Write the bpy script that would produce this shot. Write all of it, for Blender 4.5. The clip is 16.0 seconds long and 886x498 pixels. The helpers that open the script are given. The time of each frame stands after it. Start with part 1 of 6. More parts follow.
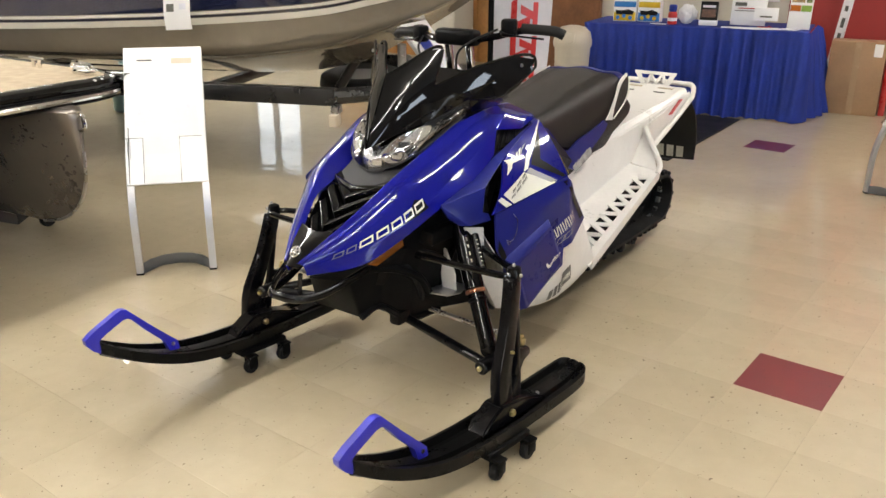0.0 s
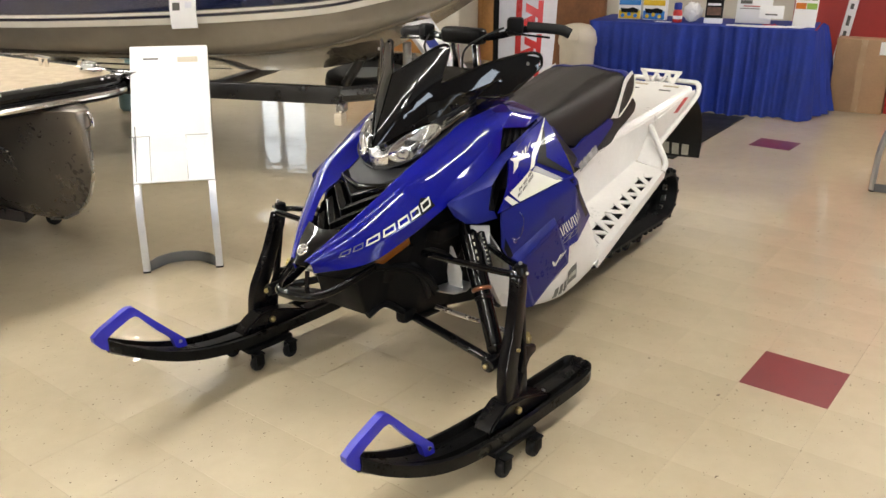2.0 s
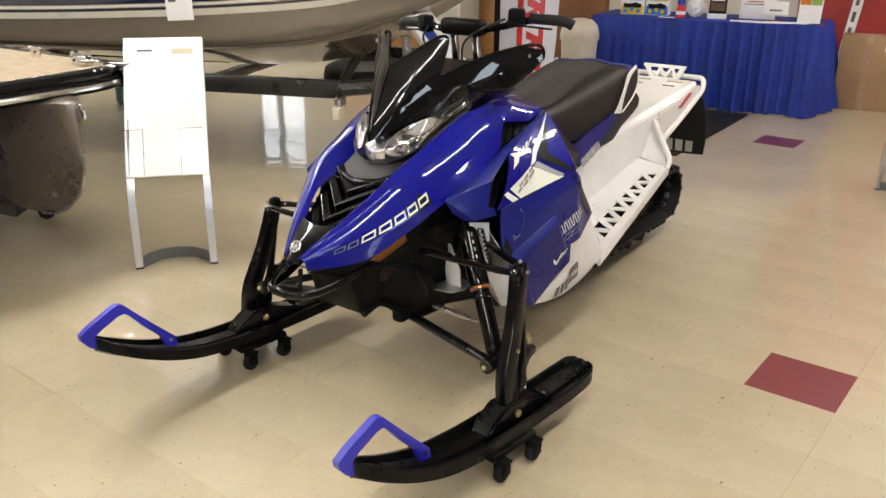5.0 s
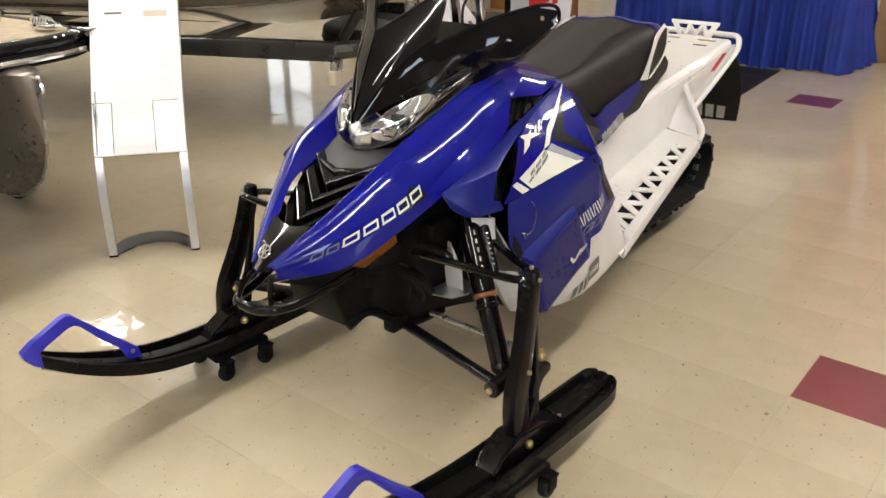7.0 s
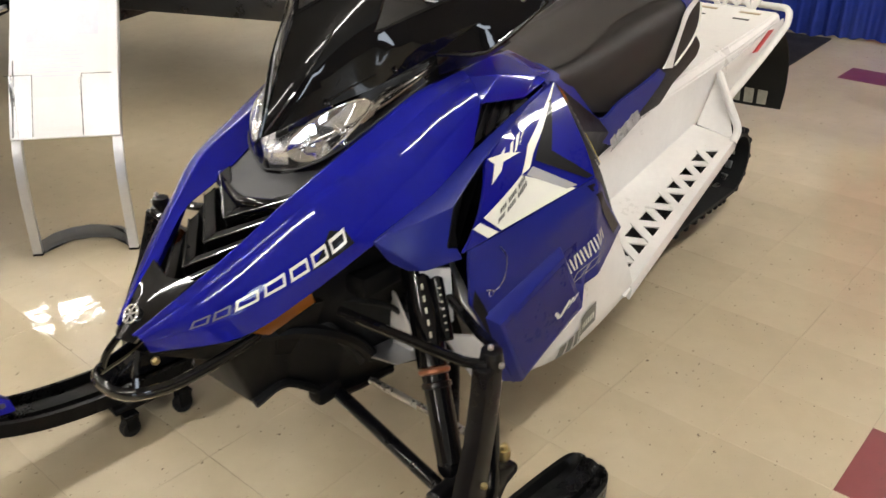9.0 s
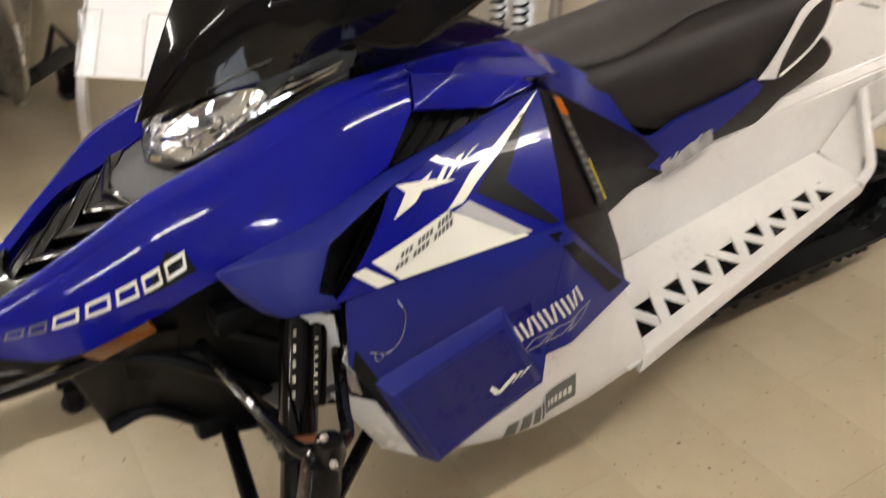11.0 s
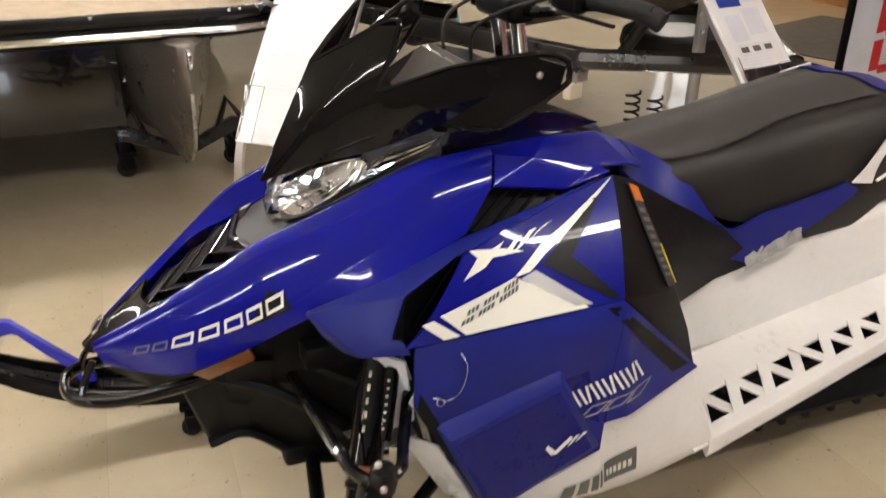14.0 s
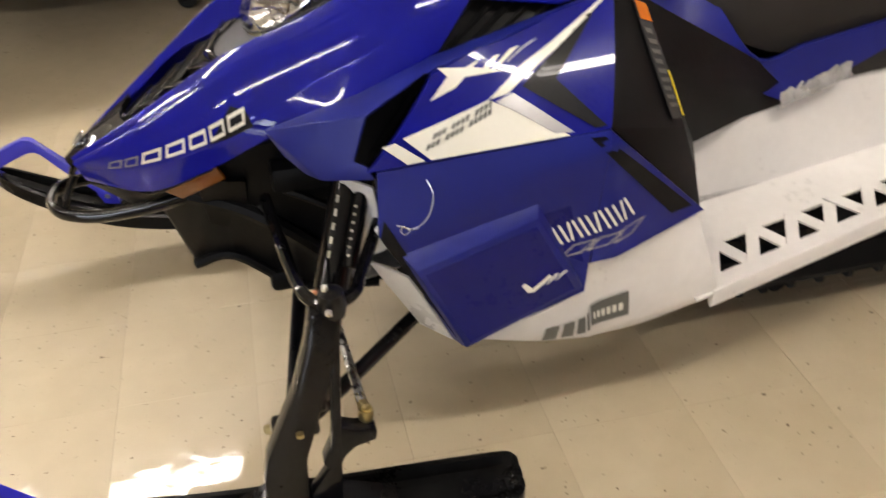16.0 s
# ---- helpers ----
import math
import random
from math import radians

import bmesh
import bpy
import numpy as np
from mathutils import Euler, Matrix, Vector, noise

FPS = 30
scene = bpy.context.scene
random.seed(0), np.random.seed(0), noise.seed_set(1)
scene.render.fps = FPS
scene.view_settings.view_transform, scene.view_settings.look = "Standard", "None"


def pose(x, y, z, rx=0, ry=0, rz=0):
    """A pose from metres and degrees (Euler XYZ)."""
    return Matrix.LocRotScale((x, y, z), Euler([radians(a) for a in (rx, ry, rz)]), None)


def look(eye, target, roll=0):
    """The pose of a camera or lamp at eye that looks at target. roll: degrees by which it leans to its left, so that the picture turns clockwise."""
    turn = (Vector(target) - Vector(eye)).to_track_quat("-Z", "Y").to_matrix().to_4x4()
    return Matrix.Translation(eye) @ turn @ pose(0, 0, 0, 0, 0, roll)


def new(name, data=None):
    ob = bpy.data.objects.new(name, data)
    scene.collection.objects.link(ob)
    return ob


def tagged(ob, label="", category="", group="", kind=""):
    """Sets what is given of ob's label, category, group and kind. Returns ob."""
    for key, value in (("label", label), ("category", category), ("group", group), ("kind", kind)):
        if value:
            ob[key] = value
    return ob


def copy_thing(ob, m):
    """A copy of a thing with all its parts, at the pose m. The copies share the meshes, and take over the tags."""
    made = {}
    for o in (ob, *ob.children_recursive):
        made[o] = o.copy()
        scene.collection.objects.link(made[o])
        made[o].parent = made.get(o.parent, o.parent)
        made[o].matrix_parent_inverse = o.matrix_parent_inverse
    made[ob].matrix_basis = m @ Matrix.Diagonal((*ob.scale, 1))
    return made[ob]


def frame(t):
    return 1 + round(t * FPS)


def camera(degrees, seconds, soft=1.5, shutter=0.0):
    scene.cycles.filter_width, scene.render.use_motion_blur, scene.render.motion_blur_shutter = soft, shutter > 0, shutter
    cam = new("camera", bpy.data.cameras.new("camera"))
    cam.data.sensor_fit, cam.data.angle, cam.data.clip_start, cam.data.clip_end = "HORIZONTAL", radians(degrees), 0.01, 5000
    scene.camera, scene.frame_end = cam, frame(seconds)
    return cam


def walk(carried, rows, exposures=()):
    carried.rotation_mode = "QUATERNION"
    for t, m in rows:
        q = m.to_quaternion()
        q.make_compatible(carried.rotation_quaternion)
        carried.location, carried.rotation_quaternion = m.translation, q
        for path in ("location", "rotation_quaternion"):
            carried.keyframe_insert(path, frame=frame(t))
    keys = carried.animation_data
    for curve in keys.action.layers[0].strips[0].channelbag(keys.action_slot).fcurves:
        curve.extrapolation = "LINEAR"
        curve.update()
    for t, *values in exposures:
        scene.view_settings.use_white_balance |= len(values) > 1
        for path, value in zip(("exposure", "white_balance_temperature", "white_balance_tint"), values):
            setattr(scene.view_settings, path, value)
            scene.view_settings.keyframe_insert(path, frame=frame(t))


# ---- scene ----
cam = camera(55.5, 16.0, shutter=0.5)
PATH = [
    (0, (1.787, -1.894, 1.511), (0.649, -0.404, 0.814), 0.1),
    (0.5, (1.788, -1.893, 1.513), (0.646, -0.406, 0.817), 0.1),
    (1, (1.789, -1.897, 1.51), (0.649, -0.409, 0.813), 0.1),
    (1.5, (1.792, -1.901, 1.509), (0.65, -0.414, 0.812), 0.0),
    (2, (1.786, -1.904, 1.513), (0.641, -0.421, 0.812), 0.0),
    (2.5, (1.785, -1.908, 1.512), (0.641, -0.422, 0.816), 0.1),
    (3, (1.786, -1.904, 1.509), (0.643, -0.419, 0.81), 0.1),
    (5.5, (1.709, -1.792, 1.484), (0.565, -0.316, 0.767), 0.5),
    (6, (1.632, -1.733, 1.479), (0.507, -0.272, 0.703), 0.7),
    (6.5, (1.58, -1.668, 1.47), (0.476, -0.202, 0.675), 0.2),
    (7, (1.532, -1.486, 1.464), (0.385, -0.062, 0.655), -0.6),
    (7.5, (1.485, -1.346, 1.466), (0.293, 0.044, 0.662), -0.1),
    (8, (1.361, -1.189, 1.443), (0.17, 0.184, 0.61), 0.3),
    (8.5, (1.283, -1.051, 1.446), (0.123, 0.308, 0.548), 0.4),
    (8.7, (1.286, -0.996, 1.442), (0.131, 0.357, 0.528), 0.4),
    (10.8, (1.32, -0.271, 1.426), (-0.108, 0.753, 0.471), 0.8),
    (11, (1.338, -0.221, 1.401), (-0.111, 0.704, 0.379), 1.1),
    (11.5, (1.424, -0.113, 1.392), (-0.102, 0.502, 0.256), 0.5),
    (11.8, (1.444, -0.139, 1.374), (-0.115, 0.34, 0.216), -0.5),
    (12, (1.454, -0.174, 1.391), (-0.105, 0.241, 0.208), -0.3),
    (12.5, (1.524, -0.271, 1.38), (-0.015, 0.21, 0.197), 1.6),
    (13, (1.536, -0.312, 1.402), (-0.015, 0.255, 0.273), 1.2),
    (13.5, (1.54, -0.276, 1.422), (-0.083, 0.367, 0.447), 1.4),
    (14, (1.529, -0.178, 1.448), (-0.156, 0.476, 0.593), 0.9),
    (14.2, (1.52, -0.117, 1.455), (-0.191, 0.481, 0.611), -0.2),
    (14.5, (1.532, -0.065, 1.451), (-0.196, 0.475, 0.6), -0.2),
    (15, (1.535, -0.023, 1.414), (-0.162, 0.413, 0.449), 1.0),
    (15.5, (1.549, 0.018, 1.383), (-0.105, 0.333, 0.304), 0.1),
    (16, (1.544, 0.06, 1.359), (-0.049, 0.425, 0.207), -1.0),
]
walk(cam, [(t, look(eye, target, roll)) for t, eye, target, roll in PATH],
     exposures=[(0, 0.20, 6500, 10), (8.5, 0.15, 6500, 11), (11.0, 0.03, 6700, 13), (11.5, 0.10, 6750, 14), (13.0, 0.18, 6450, 14), (14.2, 0.10, 6800, 14.5), (15.0, 0.11, 7150, 15.5), (16, 0.13, 6850, 15)])

# ---- world and lamps ----
world = bpy.data.worlds.new("showroom_world")
scene.world = world
world.use_nodes = True
world.node_tree.nodes["Background"].inputs["Color"].default_value = (0.85, 0.9, 1.0, 1)
world.node_tree.nodes["Background"].inputs["Strength"].default_value = 0.3
CEILING = 3.08
scene.view_settings.exposure = 0.0
TUBE_COLOR, TUBE_POWER = (1.0, 0.965, 0.90), 72.0


def strip_lights(build, copy):
    """Rows of strip fixtures along the room."""
    first = None
    for x, y, step, end in ((-6.3, -7.05, 2.9, 6.5), (-2.4, -5.8, 2.9, 2.0), (1.5, -6.4, 3.9, 6.5)):
        while y < end:
            if first is None:
                first = build(x, y)
            else:
                copy(first, pose(x, y, CEILING))
            y += step


# daylight through the shop windows behind the camera
for y in (-6.0, -2.0):
    day = bpy.data.lights.new("window_daylight", "AREA")
    day.shape, day.size, day.size_y, day.energy, day.color = "RECTANGLE", .92, 1.7, 72.0, (0.78, 0.88, 1.0)
    lamp_ob = new("window_daylight", day)
    lamp_ob.matrix_world = pose(6.93, y, 1.55, 90, 0, 90)

# ---- builders ----
V = Vector


def part(name, bm, material, parent=None, label="", smooth=35, flat=False):
    """One mesh object out of a bmesh, under its thing or part."""
    bmesh.ops.recalc_face_normals(bm, faces=bm.faces)
    me = bpy.data.meshes.new(name)
    bm.to_mesh(me)
    bm.free()
    me.materials.append(material)
    if not flat:
        me.polygons.foreach_set("use_smooth", [True] * len(me.polygons))
        me.set_sharp_from_angle(angle=radians(smooth))
    ob = new(name, me)
    if parent:
        ob.parent = parent
    if label:
        ob["label"] = label
    return ob


def thing(name, label, category, group="", kind="", at=None):
    ob = new(name)
    ob.empty_display_size = 0.1
    if at is not None:
        ob.matrix_world = at
    return tagged(ob, label, category, group, kind)


def solo(name, bm, material, label, category, group="", kind="", smooth=35):
    return tagged(part(name, bm, material, None, "", smooth), label, category, group, kind)


def join(*bms):
    out = bmesh.new()
    for b in bms:
        me = bpy.data.meshes.new("tmp")
        b.to_mesh(me)
        b.free()
        out.from_mesh(me)
        bpy.data.meshes.remove(me)
    return out


def flipped(bm):
    """A copy of bm mirrored in x = 0."""
    b = bm.copy()
    bmesh.ops.transform(b, matrix=Matrix.Diagonal((-1, 1, 1, 1)), verts=b.verts)
    bmesh.ops.reverse_faces(b, faces=b.faces)
    return b


def moved(bm, m):
    bmesh.ops.transform(bm, matrix=m, verts=bm.verts)
    return bm


def box(size, at=(0, 0, 0), bevel=0.0, seg=2, turn=None):
    bm = bmesh.new()
    bmesh.ops.create_cube(bm, size=1)
    bmesh.ops.transform(bm, matrix=Matrix.Diagonal((*size, 1)), verts=bm.verts)
    if bevel:
        bmesh.ops.bevel(bm, geom=bm.edges[:], offset=bevel, segments=seg, affect="EDGES", profile=0.5)
    m = Matrix.Translation(at)
    if turn:
        m = m @ pose(0, 0, 0, *turn)
    return moved(bm, m)


def span(line, closed=False, fine=6):
    """Catmull-Rom through the points of a line."""
    P = [V(p) for p in line]
    n = len(P)
    out = []
    for i in range(n if closed else n - 1):
        if closed:
            a, b, c, d = P[i - 1], P[i], P[(i + 1) % n], P[(i + 2) % n]
        else:
            b, c = P[i], P[i + 1]
            a = P[i - 1] if i else b * 2 - c
            d = P[i + 2] if i + 2 < n else c * 2 - b
        for k in range(fine):
            t = k / fine
            out.append(0.5 * (2 * b + (c - a) * t + (2 * a - 5 * b + 4 * c - d) * t * t + (3 * b - a - 3 * c + d) * t ** 3))
    if not closed:
        out.append(P[-1])
    return out


def tube(line, r, n=10, curve=True, closed=False, flat=1.0, up=(0, 0, 1), fine=5, taper=None, ends=True):
    """A round (or flattened) bar along a line."""
    P = span(line, closed, fine) if curve else [V(p) for p in line]
    bm = bmesh.new()
    rings = []
    m = len(P)
    side = None
    for i, p in enumerate(P):
        if closed:
            d = (P[(i + 1) % m] - P[i - 1]).normalized()
        else:
            d = (P[min(i + 1, m - 1)] - P[max(i - 1, 0)]).normalized()
        if side is None:
            u = V(up)
            if abs(d.dot(u)) > 0.95:
                u = V((1, 0, 0))
            side = d.cross(u).normalized()
        else:
            side = (side - d * side.dot(d)).normalized()
        upv = side.cross(d).normalized()
        rr = r if taper is None else r * (taper[0] + (taper[1] - taper[0]) * i / (m - 1))
        rings.append([bm.verts.new(p + side * math.cos(2 * math.pi * k / n) * rr + upv * math.sin(2 * math.pi * k / n) * rr * flat) for k in range(n)])
    for i in range(m if closed else m - 1):
        a, b = rings[i], rings[(i + 1) % m]
        for k in range(n):
            bm.faces.new((a[k], a[(k + 1) % n], b[(k + 1) % n], b[k]))
    if not closed and ends:
        bm.faces.new(rings[0][::-1])
        bm.faces.new(rings[-1])
    return bm


def rod(a, b, r, n=12, bevel=True):
    a, b = V(a), V(b)
    if not bevel:
        return tube([a, b], r, n, curve=False)
    d = (b - a).normalized() * min(r * 0.25, 0.004)
    bm = tube([a, a + d, b - d, b], r, n, curve=False)
    bm.verts.ensure_lookup_table()
    for i in range(n):
        v = bm.verts[i]
        v.co = a + (v.co - a) * 0.8
        v = bm.verts[3 * n + i]
        v.co = b + (v.co - b) * 0.8
    return bm


def lathe(profile, n=24, axis="z", at=(0, 0, 0)):
    """A turned form: profile of (radius, height)."""
    bm = bmesh.new()
    rings = []
    for r, h in profile:
        rings.append([bm.verts.new((math.cos(2 * math.pi * k / n) * r, math.sin(2 * math.pi * k / n) * r, h)) for k in range(n)])
    for a, b in zip(rings, rings[1:]):
        for k in range(n):
            bm.faces.new((a[k], a[(k + 1) % n], b[(k + 1) % n], b[k]))
    bm.faces.new(rings[0][::-1])
    bm.faces.new(rings[-1])
    bmesh.ops.remove_doubles(bm, verts=bm.verts, dist=1e-5)
    if axis == "x":
        moved(bm, pose(0, 0, 0, 0, 90, 0))
    if axis == "y":
        moved(bm, pose(0, 0, 0, 90, 0, 0))
    return moved(bm, Matrix.Translation(at))


def loft(rings, caps=True, ring_closed=True):
    bm = bmesh.new()
    R = [[bm.verts.new(p) for p in ring] for ring in rings]
    n = len(R[0])
    for a, b in zip(R, R[1:]):
        for k in range(n if ring_closed else n - 1):
            bm.faces.new((a[k], a[(k + 1) % n], b[(k + 1) % n], b[k]))
    if caps and ring_closed:
        bm.faces.new(R[0][::-1])
        bm.faces.new(R[-1])
    return bm


def thick(bm, t):
    """Give an open sheet its thickness, to the back of its faces."""
    bmesh.ops.recalc_face_normals(bm, faces=bm.faces)
    bmesh.ops.solidify(bm, geom=bm.faces[:], thickness=t)
    return bm


def prism(poly, depth, bevel=0.0, plane="yz", at=0.0):
    """A flat polygon given depth: plane yz grows along x, xz along y, xy along z."""
    bm = bmesh.new()
    put = {"yz": lambda a, b, c: (c, a, b), "xz": lambda a, b, c: (a, c, b), "xy": lambda a, b, c: (a, b, c)}[plane]
    lo = [bm.verts.new(put(a, b, at)) for a, b in poly]
    hi = [bm.verts.new(put(a, b, at + depth)) for a, b in poly]
    bm.faces.new(lo[::-1])
    bm.faces.new(hi)
    n = len(poly)
    for i in range(n):
        bm.faces.new((lo[i], lo[(i + 1) % n], hi[(i + 1) % n], hi[i]))
    bmesh.ops.recalc_face_normals(bm, faces=bm.faces)
    if bevel:
        bmesh.ops.bevel(bm, geom=bm.edges[:], offset=bevel, segments=2, affect="EDGES", profile=0.5)
    return bm


def facets(points, faces, t=0.006, bevel=0.004):
    """Sheet plastic folded into flat facets."""
    bm = bmesh.new()
    vs = [bm.verts.new(p) for p in points]
    for f in faces:
        bm.faces.new([vs[i] for i in f])
    thick(bm, t)
    if bevel:
        es = [e for e in bm.edges if len(e.link_faces) == 2 and e.calc_face_angle(0) > 0.12]
        bmesh.ops.bevel(bm, geom=es, offset=bevel, segments=2, affect="EDGES", profile=0.5, clamp_overlap=True)
    return bm


class Skin:
    """A smooth surface through rows of points; S(u, v), u along the rows, v across."""

    def __init__(self, rows, outward=(0, 0, 1)):
        self.rows = [[V(p) for p in r] for r in rows]
        self.out = V(outward)

    @staticmethod
    def _cr(P, t):
        n = len(P) - 1
        x = min(max(t, 0), 1) * n
        i = min(int(x), n - 1)
        f = x - i
        b, c = P[i], P[i + 1]
        a = P[i - 1] if i else b * 2 - c
        d = P[i + 2] if i + 2 <= n else c * 2 - b
        return 0.5 * (2 * b + (c - a) * f + (2 * a - 5 * b + 4 * c - d) * f * f + (3 * b - a - 3 * c + d) * f ** 3)

    def __call__(self, u, v, lift=0.0):
        p = self._cr([self._cr(r, v) for r in self.rows], u)
        if lift:
            e = 0.01
            du = self(min(u + e, 1), v) - self(max(u - e, 0), v)
            dv = self(u, min(v + e, 1)) - self(u, max(v - e, 0))
            n = du.cross(dv)
            if n.length > 1e-9:
                n.normalize()
                if n.dot(self.out) < 0:
                    n = -n
                p = p + n * lift
        return p

    def sheet(self, nu, nv, t=0.005, u0=0.0, u1=1.0, v0=0.0, v1=1.0, lift=0.0):
        bm = bmesh.new()
        g = [[bm.verts.new(self(u0 + (u1 - u0) * i / nu, v0 + (v1 - v0) * j / nv, lift)) for j in range(nv + 1)] for i in range(nu + 1)]
        for i in range(nu):
            for j in range(nv):
                bm.faces.new((g[i][j], g[i + 1][j], g[i + 1][j + 1], g[i][j + 1]))
        bmesh.ops.remove_doubles(bm, verts=bm.verts, dist=1e-5)
        bm.faces.ensure_lookup_table()
        f = max(bm.faces, key=lambda q: q.calc_area())
        f.normal_update()
        bmesh.ops.recalc_face_normals(bm, faces=bm.faces)
        f.normal_update()
        if f.normal.dot(self.out) < 0:
            bmesh.ops.reverse_faces(bm, faces=bm.faces)
        if t:
            bmesh.ops.solidify(bm, geom=bm.faces[:], thickness=t)
        return bm

    def decal(self, quads, lift=0.0025, n=6):
        """Thin film pieces laid on the surface: each quad is four (u, v)."""
        bm = bmesh.new()
        for q in quads:
            g = []
            for i in range(n + 1):
                row = []
                for j in range(n + 1):
                    a, b = i / n, j / n
                    u = (1 - a) * (1 - b) * q[0][0] + a * (1 - b) * q[1][0] + a * b * q[2][0] + (1 - a) * b * q[3][0]
                    v = (1 - a) * (1 - b) * q[0][1] + a * (1 - b) * q[1][1] + a * b * q[2][1] + (1 - a) * b * q[3][1]
                    row.append(bm.verts.new(self(u, v, lift)))
                g.append(row)
            for i in range(n):
                for j in range(n):
                    bm.faces.new((g[i][j], g[i + 1][j], g[i + 1][j + 1], g[i][j + 1]))
        return bm


class Folded(Skin):
    """A skin whose columns are rounded creases, with nearly flat faces between them."""

    def __init__(self, rows, outward=(0, 0, 1), swell=(), w=0.13):
        self.rows = [[V(p) for p in r] for r in rows]
        self.out = V(outward)
        self.swell, self.w = swell, w

    def _fold(self, P, v):
        n, w = len(P) - 1, self.w
        f = min(max(v, 0), 1) * n
        k = round(f)
        if 0 < k < n and abs(f - k) < w:
            t = (f - k + w) / (2 * w)
            a, b, c = P[k].lerp(P[k - 1], w), P[k], P[k].lerp(P[k + 1], w)
            p = a * (1 - t) ** 2 + b * 2 * t * (1 - t) + c * t * t
        else:
            i = min(int(f), n - 1)
            p = P[i].lerp(P[i + 1], f - i)
        i = min(int(f), n - 1)
        s = f - i
        return p + self.out.normalized() * (self.swell[i] * 4 * s * (1 - s) if self.swell else 0)

    def __call__(self, u, v, lift=0.0):
        if lift:
            e = 0.01
            du = self(min(u + e, 1), v) - self(max(u - e, 0), v)
            dv = self(u, min(v + e, 1)) - self(u, max(v - e, 0))
            n = du.cross(dv).normalized()
            return self(u, v) + (n if n.dot(self.out) > 0 else -n) * lift
        return self._cr([self._fold(r, v) for r in self.rows], u)

    def fine(self, nu, t=0.006):
        n, w = len(self.rows[0]) - 1, self.w
        fs = [0.0]
        for i in range(n):
            fs += ([i + w / 2] if i else []) + [i + w, i + w + .05, i + .35, i + .5, i + .65, i + 1 - w - .05, i + 1 - w] + ([i + 1 - w / 2] if i < n - 1 else []) + [i + 1.0]
        bm = bmesh.new()
        g = [[bm.verts.new(self(i / nu, f / n)) for f in fs] for i in range(nu + 1)]
        for a, b in zip(g, g[1:]):
            for j in range(len(fs) - 1):
                bm.faces.new((a[j], b[j], b[j + 1], a[j + 1]))
        bmesh.ops.recalc_face_normals(bm, faces=bm.faces)
        big = max(bm.faces, key=lambda q: q.calc_area())
        if big.normal.dot(self.out) < 0:
            bmesh.ops.reverse_faces(bm, faces=bm.faces)
        bmesh.ops.solidify(bm, geom=bm.faces[:], thickness=t)
        return bm


def letter_frame(u0, v0, w, h, lean, t):
    """A hollow leaning letter shape as four stroke bars in (u, v)."""
    tv = t * 2.6
    return [slant(u0, v0, u0 + t, v0 - h, lean), slant(u0 + w - t, v0, u0 + w, v0 - h, lean), slant(u0, v0, u0 + w, v0 - tv, lean * tv / h),
            [(u0 + lean * (1 - tv / h), v0 - h + tv), (u0 + w + lean * (1 - tv / h), v0 - h + tv), (u0 + w + lean, v0 - h), (u0 + lean, v0 - h)]]


def slant(u0, v0, u1, v1, k=0.0):
    """A leaning bar as four (u, v) corners."""
    return [(u0, v0), (u1, v0), (u1 + k, v1), (u0 + k, v1)]

